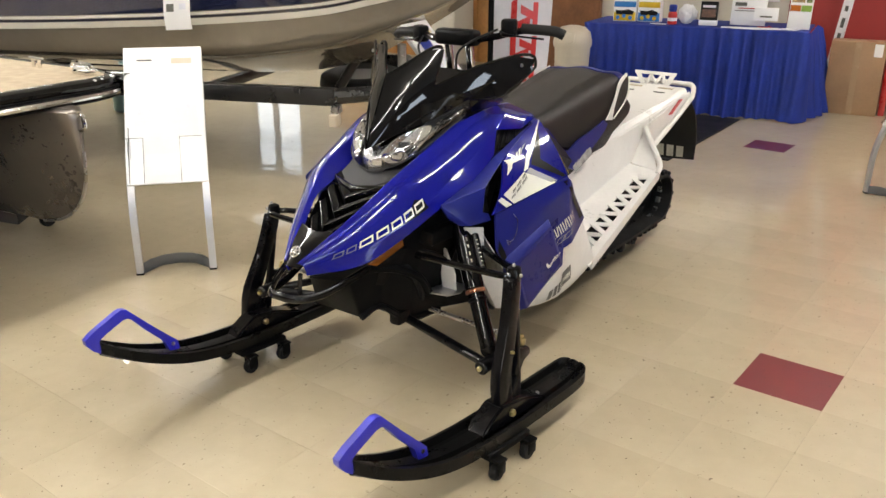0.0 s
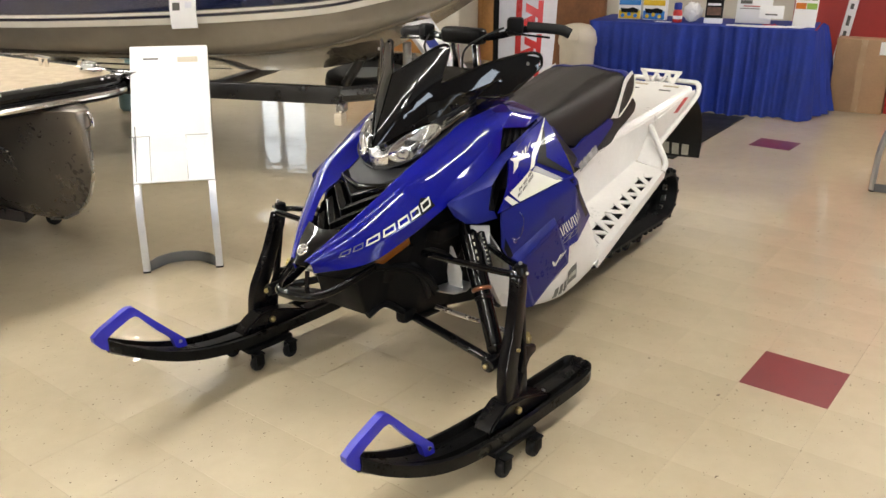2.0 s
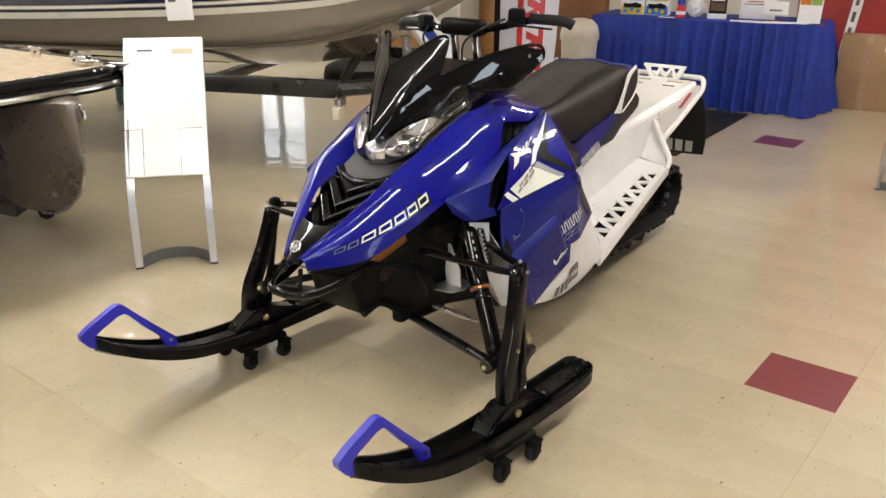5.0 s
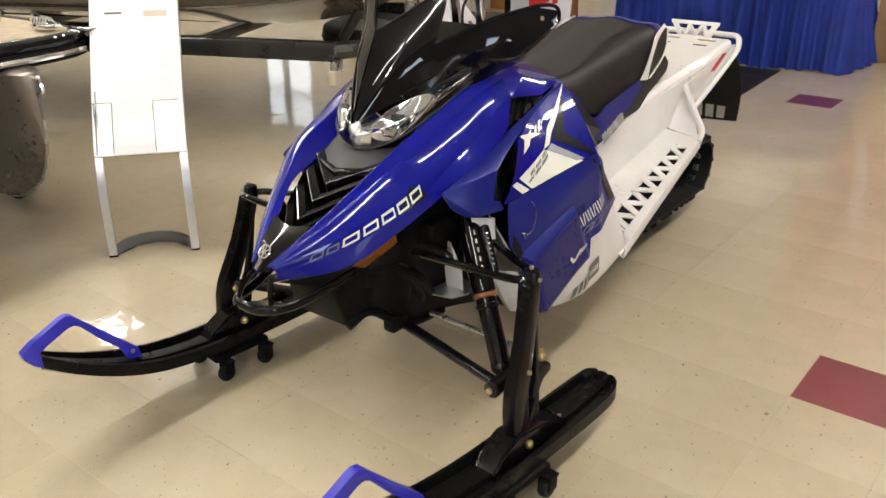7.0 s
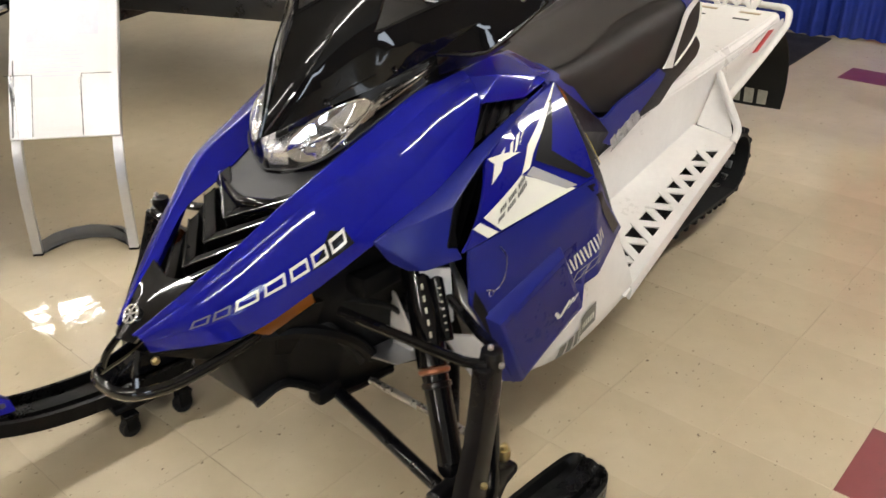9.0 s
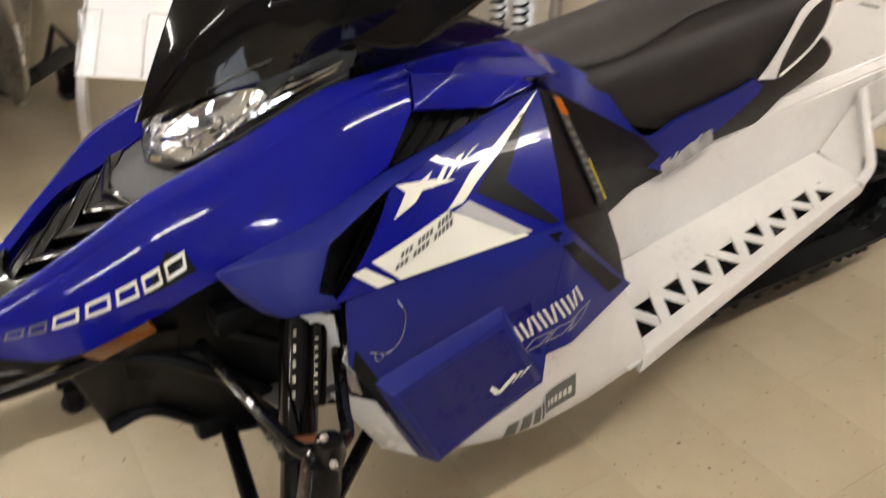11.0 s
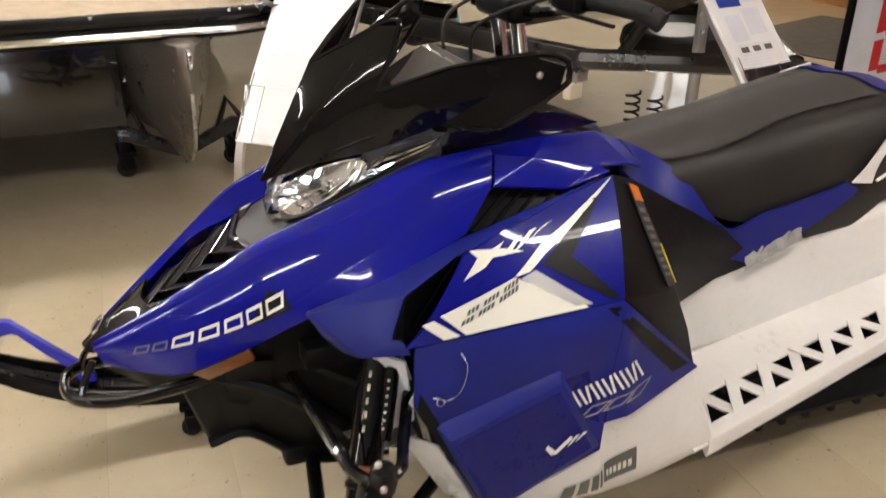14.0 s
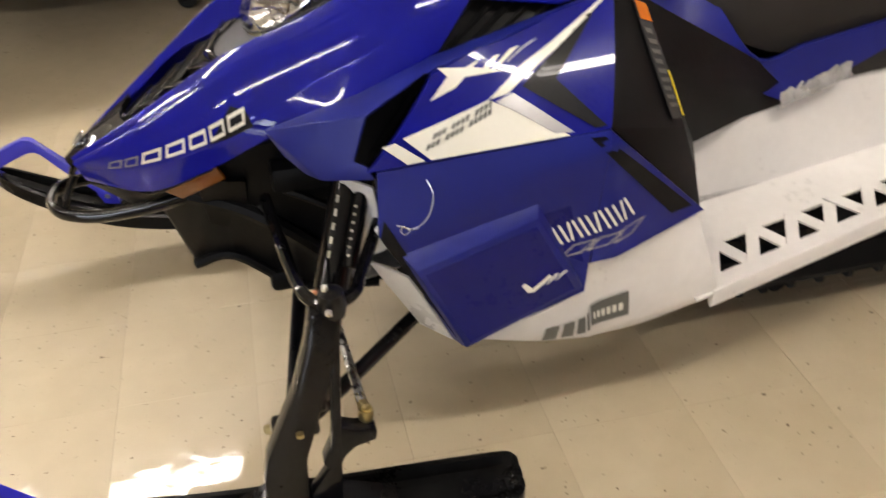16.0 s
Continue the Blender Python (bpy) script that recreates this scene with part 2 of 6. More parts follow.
# ---- materials ----
def mat(name, color, rough=0.5, metal=0.0, coat=0.0, var=0.06, scale=8.0, bump=0.0, bump_scale=60.0, spec=0.5, rough_var=0.08, tone=None, coord="Object", coat_rough=0.03, coat_ior=1.5):
    """A painted or moulded surface: base colour, broad and fine unevenness, fine relief."""
    m = bpy.data.materials.new(name)
    m.use_nodes = True
    nt = m.node_tree
    b = nt.nodes["Principled BSDF"]
    b.inputs["Metallic"].default_value = metal
    b.inputs["Coat Weight"].default_value = coat
    b.inputs["Coat Roughness"].default_value = coat_rough
    b.inputs["Coat IOR"].default_value = coat_ior
    b.inputs["Specular IOR Level"].default_value = spec
    tc = nt.nodes.new("ShaderNodeTexCoord")
    n1 = nt.nodes.new("ShaderNodeTexNoise")
    n1.inputs["Scale"].default_value = scale
    n1.inputs["Detail"].default_value = 6
    nt.links.new(tc.outputs[coord], n1.inputs["Vector"])
    n2 = nt.nodes.new("ShaderNodeTexNoise")
    n2.inputs["Scale"].default_value = scale * 11
    n2.inputs["Detail"].default_value = 3
    nt.links.new(tc.outputs[coord], n2.inputs["Vector"])
    add = nt.nodes.new("ShaderNodeMath")
    add.operation = "MULTIPLY_ADD"
    add.inputs[1].default_value = 0.4
    nt.links.new(n2.outputs["Fac"], add.inputs[0])
    nt.links.new(n1.outputs["Fac"], add.inputs[2])
    mp = nt.nodes.new("ShaderNodeMapRange")
    mp.inputs["From Min"].default_value = 0.4
    mp.inputs["From Max"].default_value = 1.0
    nt.links.new(add.outputs[0], mp.inputs["Value"])
    mix = nt.nodes.new("ShaderNodeMix")
    mix.data_type = "RGBA"
    lo = tone or tuple(c * (1 - 2 * var) for c in color)
    mix.inputs["A"].default_value = (*lo, 1)
    mix.inputs["B"].default_value = (*[min(1, c * (1 + var)) for c in color], 1)
    nt.links.new(mp.outputs[0], mix.inputs["Factor"])
    nt.links.new(mix.outputs["Result"], b.inputs["Base Color"])
    mr = nt.nodes.new("ShaderNodeMapRange")
    mr.inputs["To Min"].default_value = max(0.0, rough - rough_var)
    mr.inputs["To Max"].default_value = min(1, rough + rough_var)
    nt.links.new(mp.outputs[0], mr.inputs["Value"])
    nt.links.new(mr.outputs[0], b.inputs["Roughness"])
    if bump:
        n3 = nt.nodes.new("ShaderNodeTexNoise")
        n3.inputs["Scale"].default_value = bump_scale
        n3.inputs["Detail"].default_value = 4
        nt.links.new(tc.outputs[coord], n3.inputs["Vector"])
        bp = nt.nodes.new("ShaderNodeBump")
        bp.inputs["Strength"].default_value = bump
        bp.inputs["Distance"].default_value = 0.003
        nt.links.new(n3.outputs["Fac"], bp.inputs["Height"])
        nt.links.new(bp.outputs[0], b.inputs["Normal"])
    return m


def glow(name, color, strength):
    m = bpy.data.materials.new(name)
    m.use_nodes = True
    b = m.node_tree.nodes["Principled BSDF"]
    b.inputs["Base Color"].default_value = (0.8, 0.8, 0.8, 1)
    b.inputs["Emission Color"].default_value = (*color, 1)
    b.inputs["Emission Strength"].default_value = strength
    return m


def glassy(name, color, rough=0.02, weight=1.0, ior=1.45, alpha=1.0):
    m = bpy.data.materials.new(name)
    m.use_nodes = True
    b = m.node_tree.nodes["Principled BSDF"]
    b.inputs["Base Color"].default_value = (*color, 1)
    b.inputs["Roughness"].default_value = rough
    b.inputs["Transmission Weight"].default_value = weight
    b.inputs["IOR"].default_value = ior
    b.inputs["Alpha"].default_value = alpha
    return m


BLUE = mat("gloss_blue_paint", (0.0040, 0.0058, 0.195), 0.4, coat=1.0, var=0.03, spec=0.02, rough_var=0.04, coat_rough=0.008, coat_ior=1.36)
BLUE_SATIN = mat("satin_blue_plastic", (0.006, 0.011, 0.150), 0.36, var=0.05, bump=0.05, bump_scale=300, spec=0.30)
BLUE_FILM = mat("gloss_blue_film", (0.004, 0.0060, 0.165), 0.3, coat=0.9, var=0.03, spec=0.04, coat_rough=0.012, coat_ior=1.38)
BLUE_LOOP = mat("moulded_blue_plastic", (0.02, 0.02, 0.40), 0.35, var=0.08, bump=0.1, bump_scale=200)
BLACK_GLOSS = mat("gloss_black_plastic", (0.003, 0.003, 0.0035), 0.3, coat=1.0, var=0.1, rough_var=0.03, spec=0.02, coat_rough=0.008, coat_ior=1.36)
BLACK = mat("satin_black_plastic", (0.0035, 0.0035, 0.0038), 0.45, var=0.2, bump=0.1, bump_scale=250, spec=0.10)
BLACK_STEEL = mat("black_powder_coat", (0.0035, 0.0035, 0.0045), 0.3, coat=0.8, var=0.2, bump=0.04, bump_scale=400, spec=0.04, coat_rough=0.05, coat_ior=1.36)
BLACK_FILM = mat("black_film", (0.006, 0.006, 0.007), 0.38, coat=0.12, var=0.1, spec=0.10)
GREY_PLATE = mat("dark_grey_plastic", (0.028, 0.029, 0.031), 0.5, var=0.1, bump=0.12, bump_scale=350, spec=0.3)
WHITE = mat("white_painted_metal", (0.78, 0.76, 0.73), 0.32, coat=0.3, var=0.04, scale=5, tone=(0.70, 0.68, 0.65))
WHITE_FILM = mat("white_film", (0.80, 0.79, 0.70), 0.22, coat=0.5, var=0.03)
SILVER_FILM = mat("silver_film", (0.62, 0.62, 0.64), 0.22, metal=0.5, var=0.05)
DIM_FILM = mat("dark_silver_film", (0.14, 0.14, 0.19), 0.3, metal=0.3, var=0.1)
SLOT = mat("shaded_tan_slot", (0.40, 0.33, 0.22), 0.4, var=0.1)
INK = mat("grey_ink", (0.10, 0.10, 0.09), 0.4, var=0.1)
VINYL = mat("charcoal_seat_vinyl", (0.017, 0.0145, 0.013), 0.48, var=0.12, scale=6, bump=0.35, bump_scale=500, spec=0.28)
VINYL_TOP = mat("grey_gripper_vinyl", (0.034, 0.030, 0.027), 0.65, var=0.08, scale=6, bump=0.5, bump_scale=700, spec=0.22)
# blue graphic film whose darkness also holds the shade of the face
SHADED_NAVY_FILM = mat("dark_blue_film_with_shade", (0.004, 0.006, 0.120), 0.3, coat=0.5, var=0.05, spec=0.1, coat_ior=1.38)
LETTER = mat("worn_pale_lettering", (0.42, 0.40, 0.33), 0.6, var=0.15, scale=40)
RUBBER = mat("black_rubber", (0.010, 0.010, 0.010), 0.6, var=0.25, bump=0.3, bump_scale=150, spec=0.25)
CHROME = mat("chrome", (0.80, 0.80, 0.80), 0.08, metal=1.0, var=0.03, rough_var=0.03)
STEEL = mat("bright_steel", (0.55, 0.55, 0.55), 0.28, metal=1.0, var=0.08)
ALU = mat("brushed_aluminium", (0.62, 0.63, 0.66), 0.34, metal=0.9, var=0.06)
BRASS = mat("zinc_yellow_bolt", (0.55, 0.45, 0.22), 0.35, metal=1.0, var=0.15)
SKI = mat("black_ski_plastic", (0.005, 0.005, 0.005), 0.3, var=0.3, scale=14, bump=0.12, bump_scale=120, spec=0.14)
ORANGE = mat("orange_reflector", (0.60, 0.16, 0.01), 0.2, coat=0.6, var=0.08)
RED = mat("red_plastic", (0.52, 0.02, 0.02), 0.3, coat=0.3, var=0.06)
YELLOW = mat("yellow_film", (0.80, 0.62, 0.03), 0.35, var=0.05)
LOUVRE = mat("deep_gloss_black_louvre", (0.002, 0.002, 0.002), 0.3, coat=0.4, var=0.1, spec=0.04, coat_rough=0.01)
AMBER = mat("amber_lens", (0.17, 0.050, 0.005), 0.22, coat=0.3, var=0.08)
DULL_RIM = mat("dull_wheel_rim", (0.16, 0.16, 0.16), 0.35, metal=0.8, var=0.15)
GLOSS_EDGE = mat("polished_black_edge", (0.004, 0.004, 0.004), 0.12, coat=1.0, var=0.1, coat_rough=0.02)
COPPER = mat("copper_anodised_ring", (0.42, 0.17, 0.09), 0.3, metal=0.6, var=0.06)
WRAP = mat("crumpled_clear_film", (0.34, 0.33, 0.32), 0.15, coat=0.8, var=0.2, scale=30)
LENS = glassy("clear_lens", (1, 1, 1), 0.0, 1.0, 1.3)
REFLECTOR = mat("lamp_reflector", (0.85, 0.85, 0.88), 0.22, metal=0.9, var=0.10, scale=20)
CLOTH = mat("royal_blue_cloth", (0.007, 0.029, 0.27), 0.75, var=0.18, scale=4, bump=0.25, bump_scale=400)
PAPER = mat("white_paper", (0.88, 0.88, 0.88), 0.5, var=0.02)
SIGN_WHITE = mat("white_enamel_board", (0.90, 0.90, 0.91), 0.35, var=0.02)
CARD = mat("brown_cardboard", (0.36, 0.22, 0.12), 0.8, var=0.1, scale=5, bump=0.15, bump_scale=120)
BEIGE = mat("beige_plastic", (0.62, 0.55, 0.44), 0.4, var=0.05, bump=0.05)
# ---- the room ----
def wall_box(name, a, b, material, label, category="wall"):
    lo, hi = [min(p, q) for p, q in zip(a, b)], [max(p, q) for p, q in zip(a, b)]
    return solo(name, box([h - l for l, h in zip(lo, hi)], [(h + l) / 2 for l, h in zip(lo, hi)]), material, label, category, kind="structure")


PLASTER = mat("cream_painted_wall", (0.62, 0.58, 0.50), 0.7, var=0.05, scale=1.5, bump=0.1, bump_scale=90)
REDWALL = mat("dark_red_painted_wall", (0.36, 0.035, 0.03), 0.55, var=0.08, scale=1.5, bump=0.08)
WOOD = mat("stained_wood_panel", (0.22, 0.09, 0.035), 0.45, var=0.25, scale=3, bump=0.1, bump_scale=40)
LIGHTWOOD = mat("honey_wood_panel", (0.45, 0.22, 0.07), 0.5, var=0.2, scale=3, bump=0.1, bump_scale=40)
CEIL = mat("white_ceiling_tile", (0.52, 0.51, 0.49), 0.85, var=0.06, scale=2, bump=0.4, bump_scale=200)
SLAB = mat("grout_and_slab", (0.40, 0.33, 0.235), 0.5, var=0.15, scale=3)
X0, X1, Y0, Y1 = -12.0, 7.0, -8.0, 7.1
ground = solo("floor", box((X1 - X0 + .4, Y1 - Y0 + .4, .2), ((X0 + X1) / 2, (Y0 + Y1) / 2, -.106)), SLAB, "showroom floor slab under polished vinyl tiles", "floor", kind="structure")
for i, (x0, x1, z0, z1) in enumerate(((X0, -9.1, 0, CEILING), (-9.1, -7.9, 0, .85), (-9.1, -7.9, 2.15, CEILING), (-7.9, X1, 0, CEILING))):
    wall_box(f"wall_north_{i + 1}", (x0, Y1, z0), (x1, Y1 + .2, z1), PLASTER, "cream painted showroom wall")
wall_box("wall_north_red", (-.75, Y1 - .02, 0), (X1, Y1 - .002, CEILING), REDWALL, "dark red painted wall panel")
# unseen south and east walls, made dark brown to cut reflections and fill light
DIMWALL = mat("light_cutting_brown_wall", (0.17, 0.125, 0.085), 0.6, var=0.12, scale=2, bump=0.1)
wall_box("wall_south", (X0, Y0 - .2, 0), (X1, Y0, CEILING), DIMWALL, "unseen showroom wall, dark brown to cut fill light")
wall_box("wall_west", (X0 - .2, Y0, 0), (X0, Y1, CEILING), PLASTER, "cream painted showroom wall")
for i, (y0, y1, z0, z1) in enumerate(((Y0, -6.5, 0, CEILING), (-6.5, -1.5, 0, .65), (-6.5, -1.5, 2.45, CEILING), (-5.5, -2.5, .65, 2.45), (-1.5, Y1, 0, CEILING))):
    wall_box(f"wall_east_{i + 1}", (X1, y0, z0), (X1 + .2, y1, z1), DIMWALL, "unseen showroom wall, dark brown to cut fill light")
PANE = glassy("window_glass", (1, 1, 1), 0.0, 1.0, 1.1)
MILL = mat("dark_window_frame", (0.05, 0.05, 0.05), 0.4, metal=0.5, var=0.1)
for k, (y0, y1) in enumerate(((-6.5, -5.5), (-2.5, -1.5))):
    win = thing(f"window_{k + 1}", "large shop window with a dark metal frame", "window", kind="structure")
    part("window_frame", join(box((.08, y1 - y0, .06), (X1 + .10, (y0 + y1) / 2, .68)), box((.08, y1 - y0, .06), (X1 + .10, (y0 + y1) / 2, 2.42)), box((.08, .06, 1.68), (X1 + .10, y0 + .03, 1.55)), box((.08, .06, 1.68), (X1 + .10, y1 - .03, 1.55)), box((.08, .05, 1.68), (X1 + .10, (y0 + y1) / 2, 1.55))), MILL, win)
    for c in (.27, .73):
        pane = part("pane", box((.008, (y1 - y0) * .46 - .01, 1.66), (X1 + .10, y0 + (y1 - y0) * c, 1.55)), PANE, win)
        pane.visible_shadow = False
win3 = thing("window_3", "window onto the bright street beyond the boats", "window", kind="structure")
part("window_frame", join(box((1.2, .08, .06), (-8.5, Y1 + .1, .88)), box((1.2, .08, .06), (-8.5, Y1 + .1, 2.12)), box((.06, .08, 1.2), (-9.07, Y1 + .1, 1.5)), box((.06, .08, 1.2), (-7.93, Y1 + .1, 1.5)), box((.06, .08, 1.2), (-8.55, Y1 + .1, 1.5)), box((1.2, .08, .05), (-8.5, Y1 + .1, 1.62))), MILL, win3)
pane3 = part("pane", box((1.16, .008, 1.22), (-8.5, Y1 + .10, 1.5)), PANE, win3)
pane3.visible_shadow = False
solo("backdrop", box((3.0, .02, 2.6), (-8.5, Y1 + .9, 1.5)), glow("bright_overcast_street", (0.85, 0.93, 1.0), 1.5), "bright overcast daylight outside the window", "backdrop", kind="structure")
wall_box("ceiling", (X0, Y0, CEILING), (X1, Y1, CEILING + .2), CEIL, "white suspended ceiling", "ceiling")
door = thing("door_1", "dark stained wooden door in the cream wall", "door", kind="structure")
part("leaf", box((.85, .04, 2.05), (-3.30, Y1 - .03, 1.025), .004), WOOD, door)
for x in (-3.76, -2.84):
    part("jamb", box((.07, .06, 2.1), (x, Y1 - .032, 1.05), .006), WOOD, door)
part("light_switch", box((.07, .012, .115), (-2.70, Y1 - .01, 1.12), .004), PLASTER, door)
panelling = thing("wood_panelling", "honey coloured wood panelling on the wall", "panelling", kind="structure")
for i in range(11):
    part("board", box((.245, .02, 1.2), (-6.9 + i * .25, Y1 - .012, .6), .004), LIGHTWOOD, panelling)

# ---- the snowmobile ----
# Its own axes: x to its left side, y from the nose back, z up; the skis' bolts at y = 0.
SLED = thing("snowmobile", "blue and white sport snowmobile with black windshield, skis on small dollies", "snowmobile", at=pose(0, 0, 0, 0, 0, 1.0))


def both(name, bm, material, parent=SLED, label="", smooth=35):
    """A left part and its mirror image on the right."""
    other = flipped(bm)
    a = part(name, bm, material, parent, label, smooth)
    b = part(name, other, material, parent, label, smooth)
    return a, b


# hood: two glossy flanks from the nose to the console
HOOD = Folded([
    [(.018, -.305, .594), (.026, -.304, .602), (.032, -.301, .596), (.042, -.294, .580), (.040, -.286, .556)],
    [(.058, -.193, .666), (.078, -.190, .682), (.098, -.185, .674), (.142, -.172, .626), (.150, -.164, .576)],
    [(.097, -.091, .735), (.117, -.090, .754), (.146, -.083, .745), (.212, -.058, .680), (.214, -.046, .640)],
    [(.100, -.002, .772), (.145, .004, .817), (.182, .008, .806), (.252, .030, .734), (.262, .046, .704)],
    [(.112, .115, .830), (.158, .140, .872), (.204, .140, .858), (.262, .147, .800), (.300, .152, .764)],
    [(.158, .215, .905), (.176, .215, .909), (.212, .220, .894), (.272, .222, .836), (.305, .215, .790)],
    [(.178, .300, .942), (.192, .304, .945), (.216, .305, .930), (.272, .305, .876), (.299, .290, .818)],
    [(.176, .425, .956), (.188, .428, .960), (.208, .428, .950), (.258, .405, .908), (.290, .342, .838)],
], outward=(0.6, -0.4, 0.8), swell=(0, .001, .007, .001), w=0.10)
hoods = both("hood", HOOD.fine(42), BLUE, label="glossy blue moulded hood", smooth=30)
hood_l = hoods[0]
# model lettering along the lower fold, as plain leaning letter frames
for i in range(5):
    u0 = 0.150 + i * 0.0560
    part("lettering", HOOD.decal(letter_frame(u0, .744, .0450, .060, .014, .0056), 0.0018, 4), WHITE_FILM, hood_l, "white leaning letter frame")
part("lettering", HOOD.decal([b for i in range(2) for b in letter_frame(0.072 + i * .038, .746, .031, .056, .012, .0045)], 0.0018, 4), DIM_FILM, hood_l, "dark leaning letter frames")
part("accent_film", HOOD.decal([[(0.310, .752), (0.432, .80), (0.432, .70), (0.405, .655)]], 0.0012), BLACK_FILM, hood_l, "black film behind the lettering")
# folded rear part of the hood between the vent and the console
rear_hood = facets([(.176, .428, .956), (.208, .430, .950), (.258, .408, .908), (.262, .556, .886), (.258, .650, .908), (.236, .640, .914), (.232, .500, .944), (.216, .722, .902), (.150, .570, .955), (.110, .700, .940), (.098, .785, .905), (.190, .770, .880)],
                   [(0, 1, 6, 8), (1, 2, 6), (2, 3, 5, 6), (3, 4, 5), (6, 5, 7), (6, 7, 9, 8), (7, 11, 10, 9)], .006, .004)
both("hood_rear", rear_hood, BLUE, label="glossy blue folded rear of the hood", smooth=20)

# grey plate below the lamps and black louvred intake
plate = Skin([[(-.102, .002, .770), (0, -.014, .768), (.102, .002, .770)], [(-.106, .10, .816), (0, .050, .798), (.106, .10, .816)]], (0, -0.6, 0.8))
part("brow_plate", plate.sheet(4, 12, 0.008), GREY_PLATE, SLED, "matt dark grey plate under the headlamps")
duct = Skin([[(-.018, -.300, .590), (0, -.306, .594), (.018, -.300, .590)], [(-.060, -.19, .645), (0, -.20, .640), (.060, -.19, .645)], [(-.125, .01, .755), (0, .0, .735), (.125, .01, .755)]], (0, -0.6, 0.8))
part("brow_lip", tube([(-.112, .010, .766), (-.055, -.010, .762), (0, -.026, .756), (.055, -.010, .762), (.112, .010, .766)], .010, 10, flat=1.5, curve=False), BLACK_GLOSS, SLED, "gloss black lip over the intake")
grille = part("intake_grille", duct.sheet(16, 8, 0.01, .3, 1, lift=-0.03), BLACK, SLED, "black louvred air intake")
nose = Skin([[(-.030, -.310, .585), (0, -.322, .590), (.030, -.310, .585)], [(-.045, -.262, .628), (0, -.276, .630), (.045, -.262, .628)], [(-.066, -.190, .676), (0, -.205, .668), (.066, -.190, .676)]], (0, -0.6, 0.8))
nose_piece = part("nose_piece", nose.sheet(8, 8, 0.012), BLACK_GLOSS, SLED, "gloss black nose trim")
ringm = pose(0, -.287, .624, 48, 0, 0)
part("emblem", moved(join(tube([(0.017 * math.cos(a), 0.017 * math.sin(a), 0.003) for a in [k * math.pi / 8 for k in range(16)]], 0.0022, 6, closed=True, fine=2),
                          *[box((0.0035, 0.030, 0.002), (0, 0, 0.003), turn=(0, 0, r)) for r in (0, 60, 120)]), ringm), CHROME, nose_piece, "chrome ring emblem")
def duct_z(y):
    return .650 + (y + .215) / .215 * .135


for i in range(4):
    y = -.222 + i * .052
    ye = y + .080
    we = .050 + (ye + .215) / .215 * .058
    for s in (-1, 1):
        za, ze, dp = duct_z(y) - .006, duct_z(ye) - .010, .045
        slat = loft([[(0, y + .006, za - dp), (0, y, za), (0, y + .030, za + .012), (0, y + .036, za - dp)],
                     [(s * we, ye + .006, ze - dp), (s * we, ye, ze), (s * we, ye + .026, ze + .010), (s * we, ye + .032, ze - dp)]])
        bmesh.ops.bevel(slat, geom=slat.edges[:], offset=0.0015, segments=1, affect="EDGES")
        lv = part("louvre", slat, LOUVRE, grille)
        part("louvre_edge", tube([(0, y - .001, za + .001), (s * we, ye - .001, ze + .001)], .0016, 8, curve=False), GLOSS_EDGE, lv)
